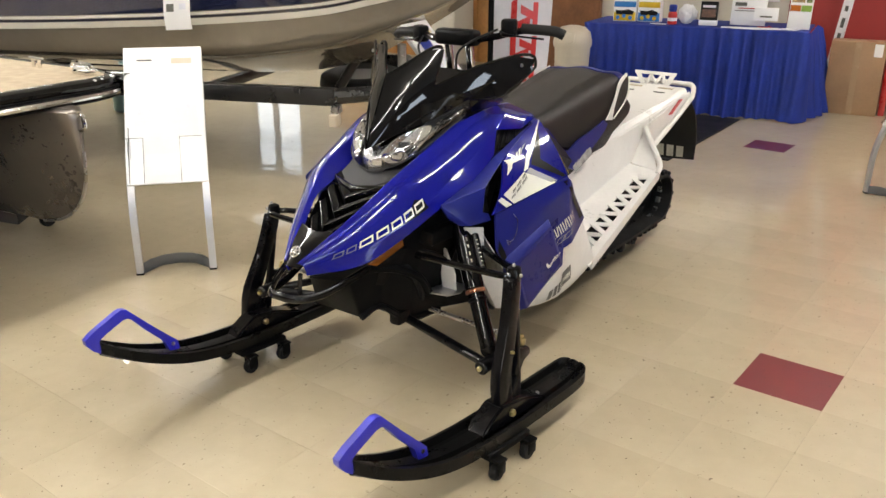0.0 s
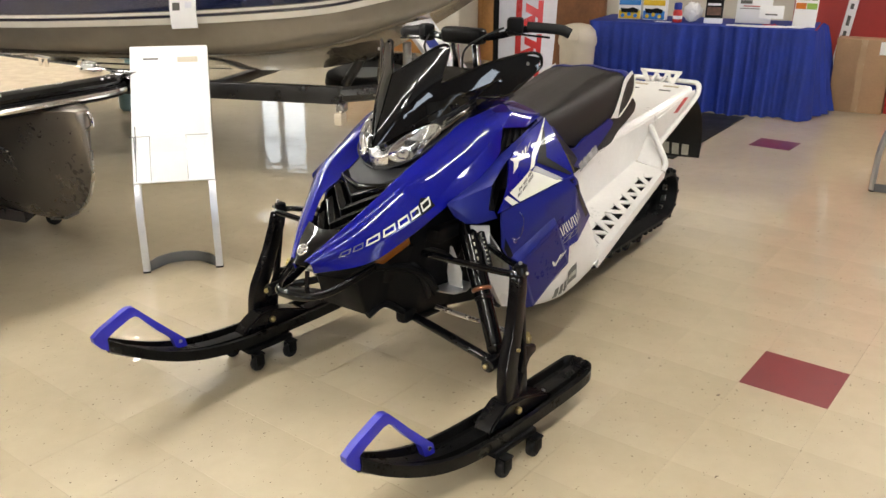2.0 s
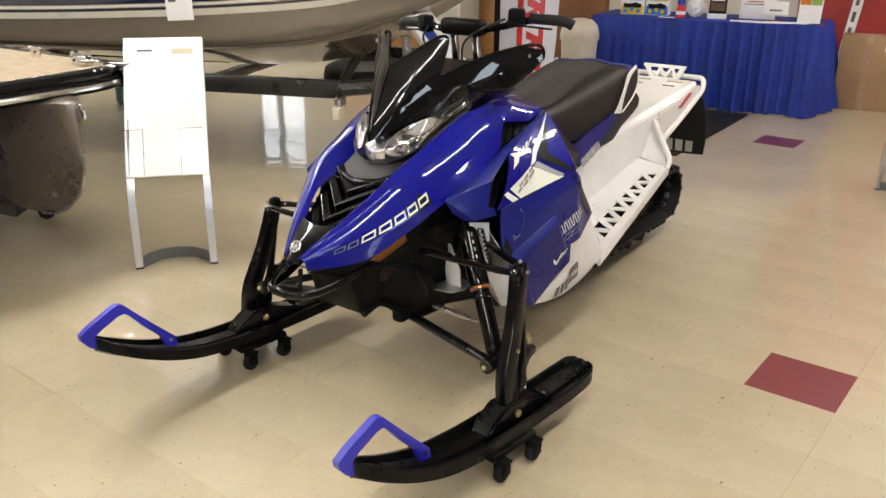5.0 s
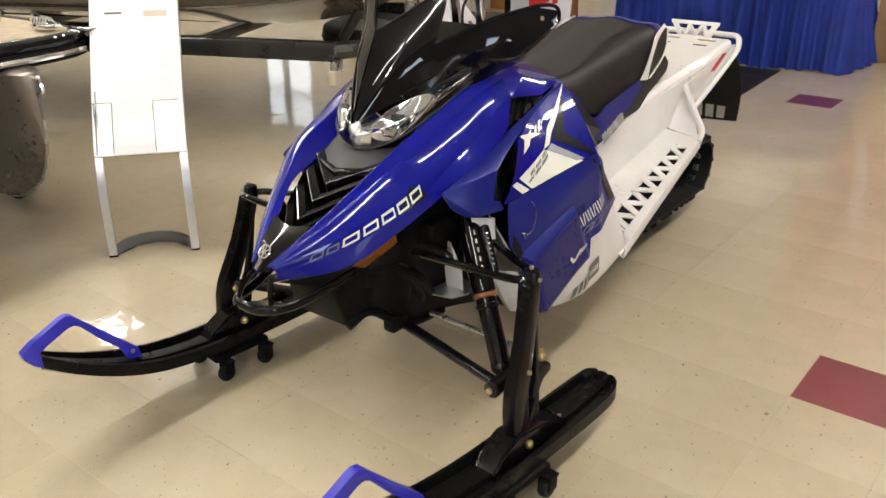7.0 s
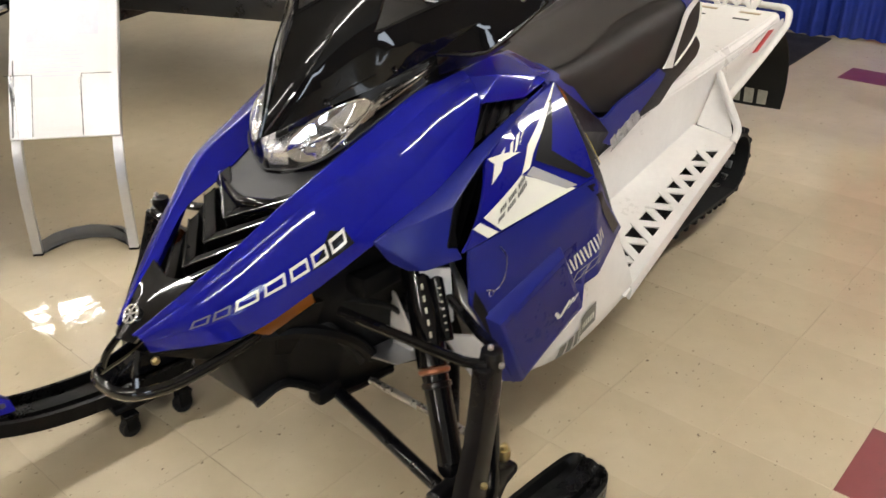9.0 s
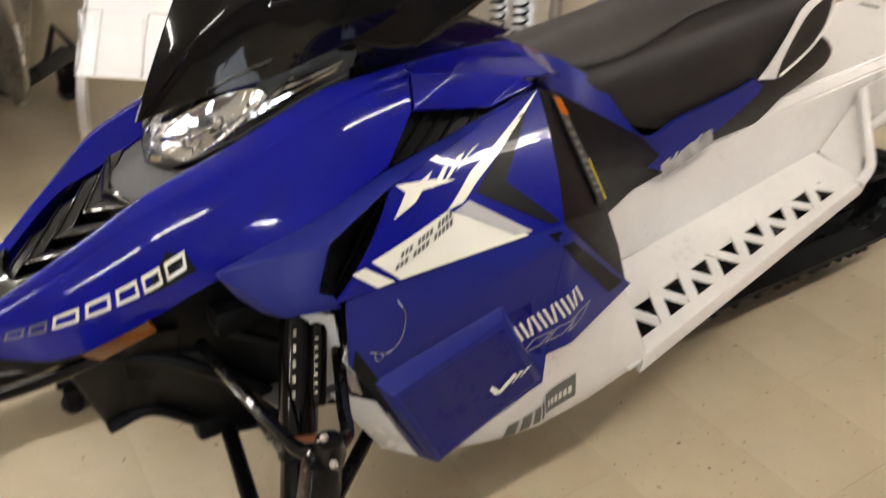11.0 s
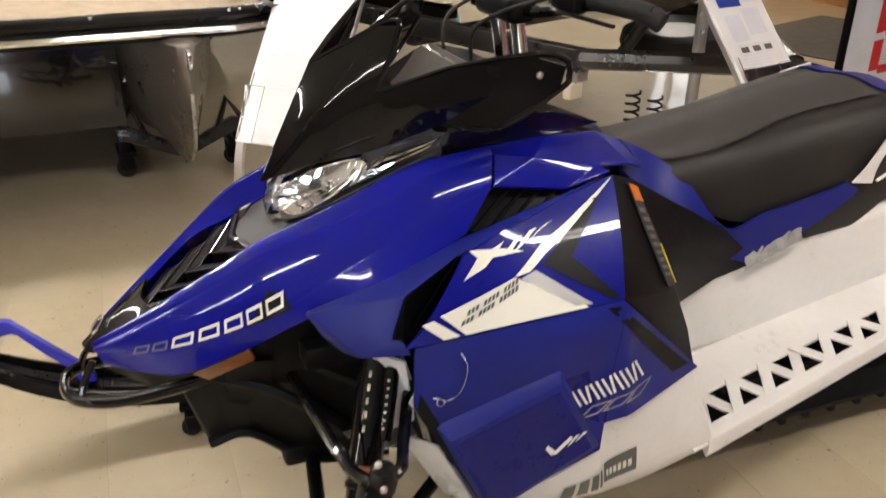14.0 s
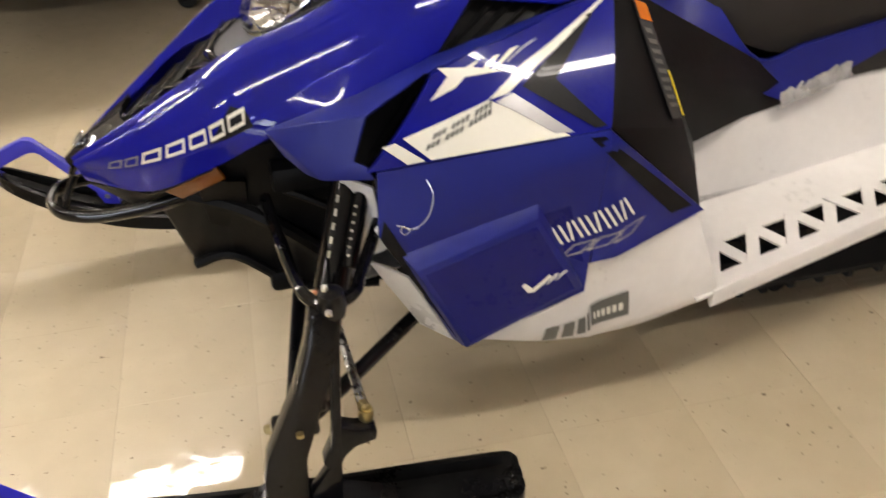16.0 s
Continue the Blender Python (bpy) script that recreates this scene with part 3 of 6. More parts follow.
# headlamps
lamp_lo = [(.0, .046, .806), (.066, .066, .818), (.124, .112, .850), (.164, .215, .908), (.180, .330, .958)]
lamp_hi = [(.0, .060, .868), (.058, .124, .914), (.108, .212, .946), (.148, .285, .974), (.184, .345, .995)]
bulge = [(.0, .044, .838), (.072, .074, .872), (.130, .142, .908), (.164, .242, .944), (.184, .338, .978)]
LAMP = Skin([[a, b, c] for a, b, c in zip(lamp_lo, bulge, lamp_hi)], (0.5, -0.6, 0.5))
for s in (1, -1):
    def turned(bm):
        return bm if s > 0 else flipped(bm)
    lamp = part("headlamp", turned(LAMP.sheet(16, 8, 0.004, lift=-0.050)), GREY_PLATE, SLED, "clear headlamp with chrome reflector")
    bowl = bmesh.new()
    polar = [[bowl.verts.new(LAMP(.40 + .235 * r * math.cos(a), .49 + .45 * r * math.sin(a), -.046 + .040 * r ** 2.2 + .0016 * math.sin(9 * a) * r)) for a in [k * math.pi / 18 for k in range(36)]] for r in (.06, .25, .42, .58, .74, .88, 1.0)]
    for a, b in zip(polar, polar[1:]):
        for k in range(36):
            bowl.faces.new((a[k], a[(k + 1) % 36], b[(k + 1) % 36], b[k]))
    part("reflector", turned(thick(bowl, .002)), CHROME, lamp, "deep oval chrome reflector")
    part("reflector_rim", turned(tube([LAMP(.40 + .240 * math.cos(a), .49 + .455 * math.sin(a), -.005) for a in [k * math.pi / 12 for k in range(25)]], .0026, 6)), CHROME, lamp)
    part("side_mirror", turned(LAMP.sheet(10, 10, 0.002, 0.0, 0.155, 0.05, 0.96, lift=-0.016)), REFLECTOR, lamp, "pale mirrored inner panel")
    part("reflector_shelf", turned(LAMP.sheet(10, 2, 0.003, 0.24, 0.58, .40, .47, lift=-0.014)), CHROME, lamp)
    part("bulb_shield", turned(moved(box((.030, .010, .018), (0, 0, 0), .003), Matrix.Translation(LAMP(.36, .66, -.020)) @ pose(0, 0, 0, -20, 0, 28))), GREY_PLATE, lamp, "dark bulb shield")
    part("bulb_cap", turned(moved(lathe([(.011, -.006), (.012, .002), (.009, .010), (.003, .013)], 16), Matrix.Translation(LAMP(.48, .46, -.016)) @ (V((.45, -.75, .40))).to_track_quat("Z", "Y").to_matrix().to_4x4())), CHROME, lamp)
    for k in range(4):
        part("facet", turned(LAMP.sheet(2, 2, 0.002, .630 + (k % 2) * .034, .660 + (k % 2) * .034, (.18, .55)[k // 2], (.50, .88)[k // 2], lift=-0.008 - .004 * ((k + k // 2) % 2))), CHROME, lamp)
    part("wing_reflector", turned(LAMP.sheet(8, 4, 0.003, 0.68, 0.97, 0.1, 0.9, lift=-0.014)), BLACK_GLOSS, lamp)
    for v0 in (.30, .62):
        part("light_line", turned(LAMP.sheet(8, 1, 0.002, 0.70, 0.96, v0, v0 + .10, lift=-0.007)), CHROME, lamp)
    part("bezel", turned(tube([LAMP(i / 12, 0.0, 0.001) for i in range(13)], 0.0025, 6, fine=2)), GREY_PLATE, lamp)
    cover = part("lens", turned(LAMP.sheet(20, 10, 0.0025, lift=0.001)), LENS, lamp, "clear plastic lens")
    cover.visible_shadow = False

# windshield: a forked gloss black screen with swept side wings
W = dict(a=(0, .044, .872), b=(0, .152, 1.092), c=(.086, .256, 1.166), d=(.126, .278, 1.172), e=(.124, .238, 1.064), f=(.166, .288, 1.084), t=(.220, .355, 1.117),
         g=(.302, .452, 1.146), h=(.340, .492, 1.136), i=(.336, .484, 1.098), j=(.276, .398, 1.022), p=(.190, .340, 1.014), k=(.118, .226, .952), l=(.060, .124, .916), m=(.058, .134, 1.000), n=(.160, .268, 1.022), q=(.262, .400, 1.080))
bm = bmesh.new()
vs = {k: bm.verts.new(v) for k, v in W.items()}
for f in ["alm", "lkm", "amb", "bmc", "medc", "mke", "kne", "enf", "nft", "kpn", "npq", "nqt", "pjq", "jiq", "qihg", "qgt"]:
    bm.faces.new([vs[c] for c in f])
bmesh.ops.recalc_face_normals(bm, faces=bm.faces)
bmesh.ops.subdivide_edges(bm, edges=bm.edges[:], cuts=2, use_grid_fill=True, smooth=0.10)
bmesh.ops.solidify(bm, geom=bm.faces[:], thickness=0.006)
both("windshield", bm, BLACK_GLOSS, label="gloss black forked windshield with side wings", smooth=30)
for s in (1, -1):
    def Q(x, y, z):
        return (s * x, y, z)
    part("ridge", tube([Q(.006, .048, .882), Q(.058, .131, 1.002), Q(.088, .254, 1.164)], 0.004, 6), BLACK_GLOSS, SLED, "raised edge of the windshield")
    part("ridge", tube([Q(.066, .136, .934), Q(.092, .192, 1.02), Q(.121, .266, 1.145)], 0.003, 6), BLACK_GLOSS, SLED)
    part("ridge", tube([Q(.078, .150, .940), Q(.104, .206, 1.03), Q(.125, .270, 1.135)], 0.0026, 6), BLACK_GLOSS, SLED)
    part("ridge", tube([Q(.050, .118, .935), Q(.078, .176, 1.02), Q(.112, .262, 1.150)], 0.0026, 6), BLACK_GLOSS, SLED)
    part("ridge", tube([Q(.074, .140, .932), Q(.110, .205, .968), Q(.150, .262, .995), Q(.165, .282, .990)], 0.003, 6), BLACK_GLOSS, SLED)
    part("edge_bead", tube([Q(.0, .150, 1.092), Q(.045, .200, 1.130), Q(.086, .254, 1.168), Q(.112, .276, 1.180), Q(.128, .278, 1.168), Q(.126, .256, 1.11), Q(.126, .238, 1.064), Q(.166, .288, 1.086), Q(.220, .354, 1.119), Q(.302, .451, 1.149), Q(.336, .490, 1.146), Q(.345, .494, 1.120), Q(.336, .484, 1.097), Q(.276, .398, 1.020), Q(.190, .340, 1.012)], 0.0055, 6, fine=4), BLACK_GLOSS, SLED, "rolled edge of the windshield")
    part("screen_rivet", lathe([(0.006, -.003), (0.006, 0.002), (0.003, 0.004)], 10, axis="x", at=Q(.318, .455, 1.118)), STEEL, SLED)
    for x, y, z in ((.085, .150, .936), (.155, .268, .988), (.20, .33, 1.04)):
        part("screen_rivet", lathe([(0.005, -.003), (0.005, 0.003), (0.003, 0.005)], 10, axis="x", at=Q(x + .004, y - .010, z)), BLACK_STEEL, SLED)
    part("shroud", facets([Q(.186, .345, 1.006), Q(.215, .425, 1.045), Q(.185, .545, 1.030), Q(.112, .705, .958), Q(.150, .565, .955), Q(.178, .440, .962), Q(.182, .36, .965)], [(0, 1, 2, 5, 6), (2, 3, 4, 5)], .005, .003), BLACK_GLOSS, SLED, "gloss black shroud below the wing")

# instrument pod, console and handlebar
pod = loft([[(-.09, .30, .99), (-.11, .30, 1.03), (.11, .30, 1.03), (.09, .30, .99)], [(-.12, .42, 1.02), (-.13, .42, 1.09), (.13, .42, 1.09), (.12, .42, 1.02)], [(-.11, .50, 1.0), (-.11, .52, 1.07), (.11, .52, 1.07), (.11, .50, 1.0)]])
bmesh.ops.bevel(pod, geom=pod.edges[:], offset=0.012, segments=2, affect="EDGES")
part("instrument_pod", pod, BLACK_GLOSS, SLED, "gloss black instrument pod")
cons = loft([[(-.16, .34, .90), (-.155, .34, .965), (.155, .34, .965), (.16, .34, .90)], [(-.16, .46, .90), (-.14, .46, .985), (.14, .46, .985), (.16, .46, .90)], [(-.12, .60, .88), (-.10, .60, .965), (.10, .60, .965), (.12, .60, .88)], [(-.08, .76, .85), (-.07, .76, .915), (.07, .76, .915), (.08, .76, .85)]])
bmesh.ops.bevel(cons, geom=cons.edges[:], offset=0.01, segments=2, affect="EDGES")
part("console", cons, BLACK, SLED, "black plastic console")
bars_ = part("handlebar", tube([(-.36, .65, 1.165), (-.24, .61, 1.185), (-.13, .56, 1.17), (0, .54, 1.165), (.13, .56, 1.185), (.24, .605, 1.212), (.35, .642, 1.212)], 0.012, 10), BLACK_STEEL, SLED, "black handlebar with rubber grips")
pad = box((.17, .06, .055), (0, .54, 1.180), 0.016, 3)
part("bar_pad", pad, BLACK, bars_)
part("riser", join(rod((.045, .58, .96), (.045, .545, 1.16), .015), rod((-.045, .58, .96), (-.045, .545, 1.16), .015)), CHROME, bars_, "chrome riser posts")
for s, z in ((1, 1.214), (-1, 1.172)):
    part("grip", tube([(s * .225, .600, z + .003), (s * .29, .622, z), (s * .335, .638, z - .004), (s * .360, .652, z - .016)], 0.0175, 12), RUBBER, bars_, "black rubber grip with flared end")
    part("switch_block", box((.055, .045, .06), (s * .19, .575, z + .005), 0.01, turn=(0, 0, s * 25)), BLACK, bars_)
    part("lever", tube([(s * .17, .55, z - .005), (s * .21, .545, z - .015), (s * .32, .585, z - .025)], 0.006, 8, flat=0.6), BLACK_STEEL, bars_, "curved brake lever")
    part("cable", tube([(s * .16, .55, z), (s * .12, .47, z - .03), (s * .07, .44, z - .08), (s * .06, .46, 1.02)], 0.004, 6), RUBBER, bars_)
part("tether_switch", lathe([(0.012, 0), (0.014, 0.01), (0.012, 0.022), (0.005, 0.026)], 14, at=(-.12, .62, 1.15)), RED, bars_, "red stop switch")


# side panels: one folded shape, x over (y, z)
def crease(y):
    return .686 + (y - .198) * .125


def side_x(y, z):
    zc = crease(y)
    xc = .384 + (y - .198) * .133
    if z >= zc:
        v = (z - zc) / .17
        return xc - (z - zc) * (.41 + .56 * min(max((y - .26) / .21, -.3), 1)) + .044 * v * max(1 - v, 0)
    x = xc + (zc - z) * .010
    # a fold runs from the panel's rear point down to its front edge
    fold = ((.735 - z) - (.589 - y) * .525) / 1.13
    x += max(fold, 0) * .035 + .014 * max(0, 1 - abs(fold) / .11) * min(1, (zc - z) / .03)
    over = (y - .589) - .12 * (zc - z)
    return x - max(over, 0) * .42


def side_quad(quads, lift=0.0, n=8, t=0.0):
    """Pieces of the folded side, each from four (y, z) corners."""
    bm = bmesh.new()
    for q in quads:
        g = []
        for i in range(n + 1):
            row = []
            for j in range(n + 1):
                a, b = i / n, j / n
                y = (1 - a) * (1 - b) * q[0][0] + a * (1 - b) * q[1][0] + a * b * q[2][0] + (1 - a) * b * q[3][0]
                z = (1 - a) * (1 - b) * q[0][1] + a * (1 - b) * q[1][1] + a * b * q[2][1] + (1 - a) * b * q[3][1]
                row.append(bm.verts.new((side_x(y, z) + lift, y, z + lift * 0.4)))
            g.append(row)
        for i in range(n):
            for j in range(n):
                try:
                    bm.faces.new((g[i][j], g[i + 1][j], g[i + 1][j + 1], g[i][j + 1]))
                except ValueError:
                    pass
    bmesh.ops.remove_doubles(bm, verts=bm.verts, dist=1e-5)
    bmesh.ops.recalc_face_normals(bm, faces=bm.faces)
    fs = max(bm.faces, key=lambda f: f.calc_area())
    if fs.normal.x < 0:
        bmesh.ops.reverse_faces(bm, faces=bm.faces)
    if t:
        ext = bmesh.ops.extrude_face_region(bm, geom=bm.faces[:], use_keep_orig=True)
        back = [v for v in ext["geom"] if isinstance(v, bmesh.types.BMVert)]
        bmesh.ops.translate(bm, verts=back, vec=(-t, 0, 0))
        bmesh.ops.recalc_face_normals(bm, faces=bm.faces)
    return bm


UP = [(.198, .6865), (.589, .7355), (.640, .907), (.317, .822)]


SIDE_UP = both("upper_side_panel", side_quad([UP], n=16, t=0.006), BLUE_FILM, label="glossy blue upper side panel")
SIDE_LOW = both("lower_side_panel", side_quad([[(.345, .315), (.566, .418), (.589, .734), (.214, .686)], [(.345, .315), (.214, .686), (.208, .570), (.208, .570)], [(.566, .478), (.812, .520), (.589, .734), (.573, .478)]], n=20, t=0.006), BLUE_SATIN, label="satin blue lower side panel")
for s in (0, 1):
    pan = SIDE_UP[s]

    def lay(name, quads, material, label="", lift=0.0025, parent=None):
        b = side_quad(quads, lift, 6)
        part(name, b if s == 0 else flipped(b), material, parent or pan, label)
    lay("wedge_film", [[(.258, .739), (.300, .702), (.523, .7285), (.402, .780)]], WHITE_FILM, "cream white wedge film")
    lay("wedge_shade", [[(.413, .777), (.444, .786), (.530, .733), (.499, .732)]], SILVER_FILM, "silver shaded edge of the wedge", lift=0.0035)
    lay("bar_film", [[(.224, .728), (.262, .697), (.291, .701), (.246, .733)]], WHITE_FILM, "cream white bar film")
    lay("stripe_film", [[(.402, .780), (.434, .785), (.482, .812), (.460, .815)], [(.460, .815), (.482, .812), (.531, .840), (.520, .845)], [(.520, .845), (.531, .840), (.634, .905), (.633, .906)]], WHITE_FILM, "tapering white stripe")
    lay("mark_film", [[(.308, .787), (.353, .801), (.400, .832), (.340, .815)], [(.328, .829), (.346, .812), (.433, .814), (.396, .822)], [(.388, .812), (.406, .815), (.436, .835), (.423, .833)], [(.414, .816), (.426, .819), (.471, .842), (.453, .839)], [(.441, .823), (.447, .825), (.502, .851), (.488, .846)]], WHITE_FILM, "white angular cross mark with slashes")
    lay("shade_film", [[(.461, .793), (.516, .801), (.614, .896), (.609, .893)], [(.461, .793), (.564, .738), (.583, .740), (.516, .801)]], BLACK_FILM, "black angular film")
    prints = []
    for (a0, b0), (a1, b1), n_ in (((.304, .733), (.407, .772), 13), ((.292, .717), (.404, .762), 14)):
        for k in range(n_):
            if k in (3, 8):
                continue
            f0, f1 = k / n_, (k + .74) / n_
            p0, p1 = [(a0 + (a1 - a0) * f, b0 + (b1 - b0) * f) for f in (f0, f1)]
            prints.append([p0, p1, (p1[0] + .004, p1[1] + .0085), (p0[0] + .004, p0[1] + .0085)])
    lay("fine_print", prints, INK, "grey small print bars", 0.004)
    low = SIDE_LOW[s]
    lay("band_film", [[(.555, .724), (.578, .725), (.780, .540), (.733, .539)]], BLACK_FILM, "black slanted band", parent=low)
    lay("navy_film", [[(.455, .580), (.474, .525), (.560, .482), (.530, .600)]], SHADED_NAVY_FILM, "blue graphic film, darkened with shade in its colour", lift=0.002, parent=low)
    corners = (.511, .521), (.651, .565), (.631, .605), (.496, .556)

    def at(u, v):
        return tuple((1 - v) * ((1 - u) * a + u * b) + v * ((1 - u) * d + u * c) for a, b, c, d in zip(*corners))
    for i in range(6):
        u0 = i / 6 + .012
        for a, b in (((u0, .055), (u0 + .030, .030)) if i % 2 else ((u0 + .030, .030), (u0, .055))), ((u0 + .115, .050), (u0 + .085, .035)):
            lay("name_bar", [[at(a[0], 0), at(a[0] + .034, 0), at(b[0] + .034, 1), at(b[0], 1)]], WHITE_FILM, parent=low, lift=0.0035)

    def hollow(q, k=.16):
        a, b, c, d = [V((0, *p)) for p in q]
        m = (a + b + c + d) / 4
        e = [p.lerp(m, k * 1.6) for p in (a, b, c, d)]
        o = [a, b, c, d]
        return [[(o[i].y, o[i].z), (o[(i + 1) % 4].y, o[(i + 1) % 4].z), (e[(i + 1) % 4].y, e[(i + 1) % 4].z), (e[i].y, e[i].z)] for i in range(4)]
    for i in range(3):
        y0, z0 = .516 + i * .0460, .494 + i * .0116
        lay("model_frame", hollow([(y0, z0), (y0 + .038, z0 + .0096), (y0 + .066, z0 + .0365), (y0 + .024, z0 + .027)], .13), SILVER_FILM, parent=low, lift=0.0035)
    for q in ([(.446, .446), (.457, .431), (.465, .440), (.451, .453)], [(.457, .431), (.468, .432), (.499, .462), (.494, .468)], [(.488, .444), (.494, .449), (.512, .469), (.504, .468)], [(.502, .452), (.508, .456), (.527, .474), (.519, .473)]):
        lay("model_bar", [q], WHITE_FILM, parent=low, lift=0.020)
# raised lower block
blk = facets([(.432, .262, .512), (.446, .470, .592), (.450, .560, .430), (.434, .350, .322), (.389, .232, .540), (.412, .478, .632), (.420, .582, .428), (.392, .335, .312), (.402, .255, .520)],
             [(0, 1, 2, 3), (0, 4, 5, 1), (1, 5, 6, 2), (3, 7, 4, 0)], 0.005, 0.006)
blocks = both("side_block", blk, BLUE_SATIN, label="raised blue side block")
# film over the block's face: graphic, plus painted shade of the turned face
face_ = Skin([[(.430, .350, .324), (.428, .262, .510)], [(.446, .553, .428), (.442, .467, .586)]], (1, 0, 0))
for s in (0, 1):
    b = face_.sheet(6, 6, .001, .05, .98, .04, .94, lift=.0045)
    part("block_film", b if s == 0 else flipped(b), SHADED_NAVY_FILM, blocks[s], "blue graphic film, darkened with shade in its colour")
both("front_edge_film", side_quad([[(.345, .318), (.262, .512), (.218, .60), (.210, .565)]], 0.003, 6), BLACK_FILM, label="black front edge film")

# wing fairing ahead of the scoop, scoop and hood vent
fair = facets([(.290, .048, .738), (.306, .205, .790), (.297, .330, .836), (.264, .647, .907), (.331, .318, .824), (.350, .208, .770), (.357, .182, .696), (.345, .130, .660), (.322, .105, .664), (.300, .075, .690), (.372, .212, .664), (.368, .200, .690)],
              [(0, 1, 5), (1, 2, 4, 5), (2, 3, 4), (0, 5, 6, 7), (0, 7, 8, 9), (6, 11, 10, 7)], 0.006, 0.004)
both("wing_fairing", fair, BLUE_SATIN, label="satin blue wing-shaped fairing")
scoop = facets([(.346, .207, .766), (.330, .316, .820), (.366, .200, .690), (.355, .182, .694), (.300, .300, .770), (.325, .240, .700)], [(0, 1, 4, 5), (0, 5, 2, 3), (1, 2, 5, 4)], 0.004, 0)
both("side_scoop", scoop, BLACK, label="black side air scoop")
vent = Skin([[(.276, .325, .824), (.240, .418, .900)], [(.268, .440, .846), (.240, .500, .892)], [(.258, .585, .878), (.246, .578, .884)]], (0.8, 0, 0.6))
both("hood_vent", vent.sheet(8, 4, 0.005, lift=-0.006), BLACK, label="black mesh hood vent")
for i in range(4):
    u = 0.15 + i * 0.2
    both("vent_slat", tube([vent(u, 0.05, 0.0), vent(u + 0.05, 0.95, 0.0)], 0.004, 6, fine=2), BLACK)

# black quarter panel behind the side, with warning label
quarter = facets([(.426, .596, .730), (.268, .650, .904), (.243, .712, .880), (.386, .812, .518), (.188, 1.12, .640), (.192, 1.12, .606), (.192, 1.0, .585), (.345, .777, .668), (.250, .86, .575), (.300, .748, .765), (.365, .803, .585)],
                 [(0, 1, 2, 9), (0, 9, 7), (0, 7, 10, 3), (2, 4, 5, 6, 8, 9), (9, 8, 10, 7)], 0.006, 0.003)
quarters = both("quarter_panel", quarter, BLACK, label="black quarter panel above the foot board")
rim = [V(p) for p in ((.243, .713, .872), (.298, .747, .768), (.340, .773, .680))]
ins = [V(p) for p in ((.268, .650, .904), (.350, .620, .815), (.426, .596, .730))]
warn = Skin([[p, p + (q - p).normalized() * w] for p, q, w in zip(rim, ins, (.044, .048, .044))], (0.8, 0.5, 0.3))
for s in (0, 1):
    def lab(nm, mt, u0, u1, v0, v1, lift):
        b = warn.sheet(6, 2, 0.001, u0, u1, v0, v1, lift=lift)
        part(nm, b if s == 0 else flipped(b), mt, quarters[s])
    lab("warning_label", GREY_PLATE, .04, .98, .06, .86, .006)
    lab("label_head", ORANGE, .05, .18, .10, .82, .0085)
    for k in range(9):
        lab("label_line", INK, .24 + k * .075, .275 + k * .075, .28 if k % 3 else .36, .78, .0085)
    lab("label_edge", YELLOW, .55, .96, .10, .19, .0085)

# white belly pan
pan = Skin([[(.390, .338, .312), (.376, .352, .300), (.30, .36, .290)], [(.436, .470, .372), (.405, .480, .284), (.30, .48, .262)], [(.438, .560, .416), (.414, .590, .276), (.30, .60, .255)], [(.437, .572, .478), (.414, .612, .277), (.30, .61, .256)], [(.418, .670, .498), (.412, .720, .285), (.30, .72, .265)], [(.392, .800, .520), (.420, .862, .330), (.30, .86, .300)]], (1, 0, -0.3))
pans = both("belly_pan", pan.sheet(20, 10, 0.006), WHITE, label="white belly pan")
both("pan_nose", facets([(.392, .336, .316), (.386, .258, .472), (.340, .200, .485), (.350, .287, .330), (.30, .25, .43), (.31, .32, .32)], [(0, 1, 2, 3), (3, 2, 4, 5)], .005, .001), WHITE, label="white front edge of the belly pan")
both("chassis_plate", facets([(.296, .165, .640), (.338, .214, .634), (.332, .232, .500), (.306, .190, .470)], [(0, 1, 2, 3)], .006, .001), WHITE, label="pale chassis plate behind the shock")
for s in (0, 1):
    def film(name, quads, mt, lift=0.003):
        b = pan.decal(quads, lift, 3)
        part(name, b if s == 0 else flipped(b), mt, pans[s])
    for i in range(4):
        film("maker_bar", [slant(.235 + i * .062, .40 - .012 * i, .235 + i * .062 + .046, .225, .014)], INK)
    film("badge_plate", [slant(.560, .36, .74, .23, .01)], INK)
    film("badge_field", [slant(.585 + k * .024, .315, .601 + k * .024, .275, .003) for k in range(6)], WHITE_FILM, 0.005)
front_shell = facets([(.380, .205, .575), (.398, .270, .470), (.390, .345, .312), (.25, .40, .300), (.20, .38, .42), (.22, .34, .60)], [(0, 1, 5), (1, 2, 3, 4), (1, 4, 5)], 0.005, 0.003)
both("front_bulkhead", front_shell, WHITE, label="white front bulkhead")

# black underbody behind the nose
under = loft([[(-.085, -.19, .60), (-.098, -.118, .366), (.098, -.118, .366), (.085, -.19, .60), (0, -.19, .62)],
              [(-.17, -.06, .65), (-.11, -.04, .385), (.11, -.04, .385), (.17, -.06, .65), (0, -.06, .68)],
              [(-.23, .06, .69), (-.13, .08, .30), (.13, .08, .30), (.23, .06, .69), (0, .06, .73)],
              [(-.25, .22, .70), (-.14, .25, .28), (.14, .25, .28), (.25, .22, .70), (0, .22, .76)],
              [(-.34, .40, .72), (-.25, .42, .29), (.25, .42, .29), (.34, .40, .72), (0, .40, .80)],
              [(-.36, .60, .70), (-.33, .62, .29), (.33, .62, .29), (.36, .60, .70), (0, .60, .86)]])
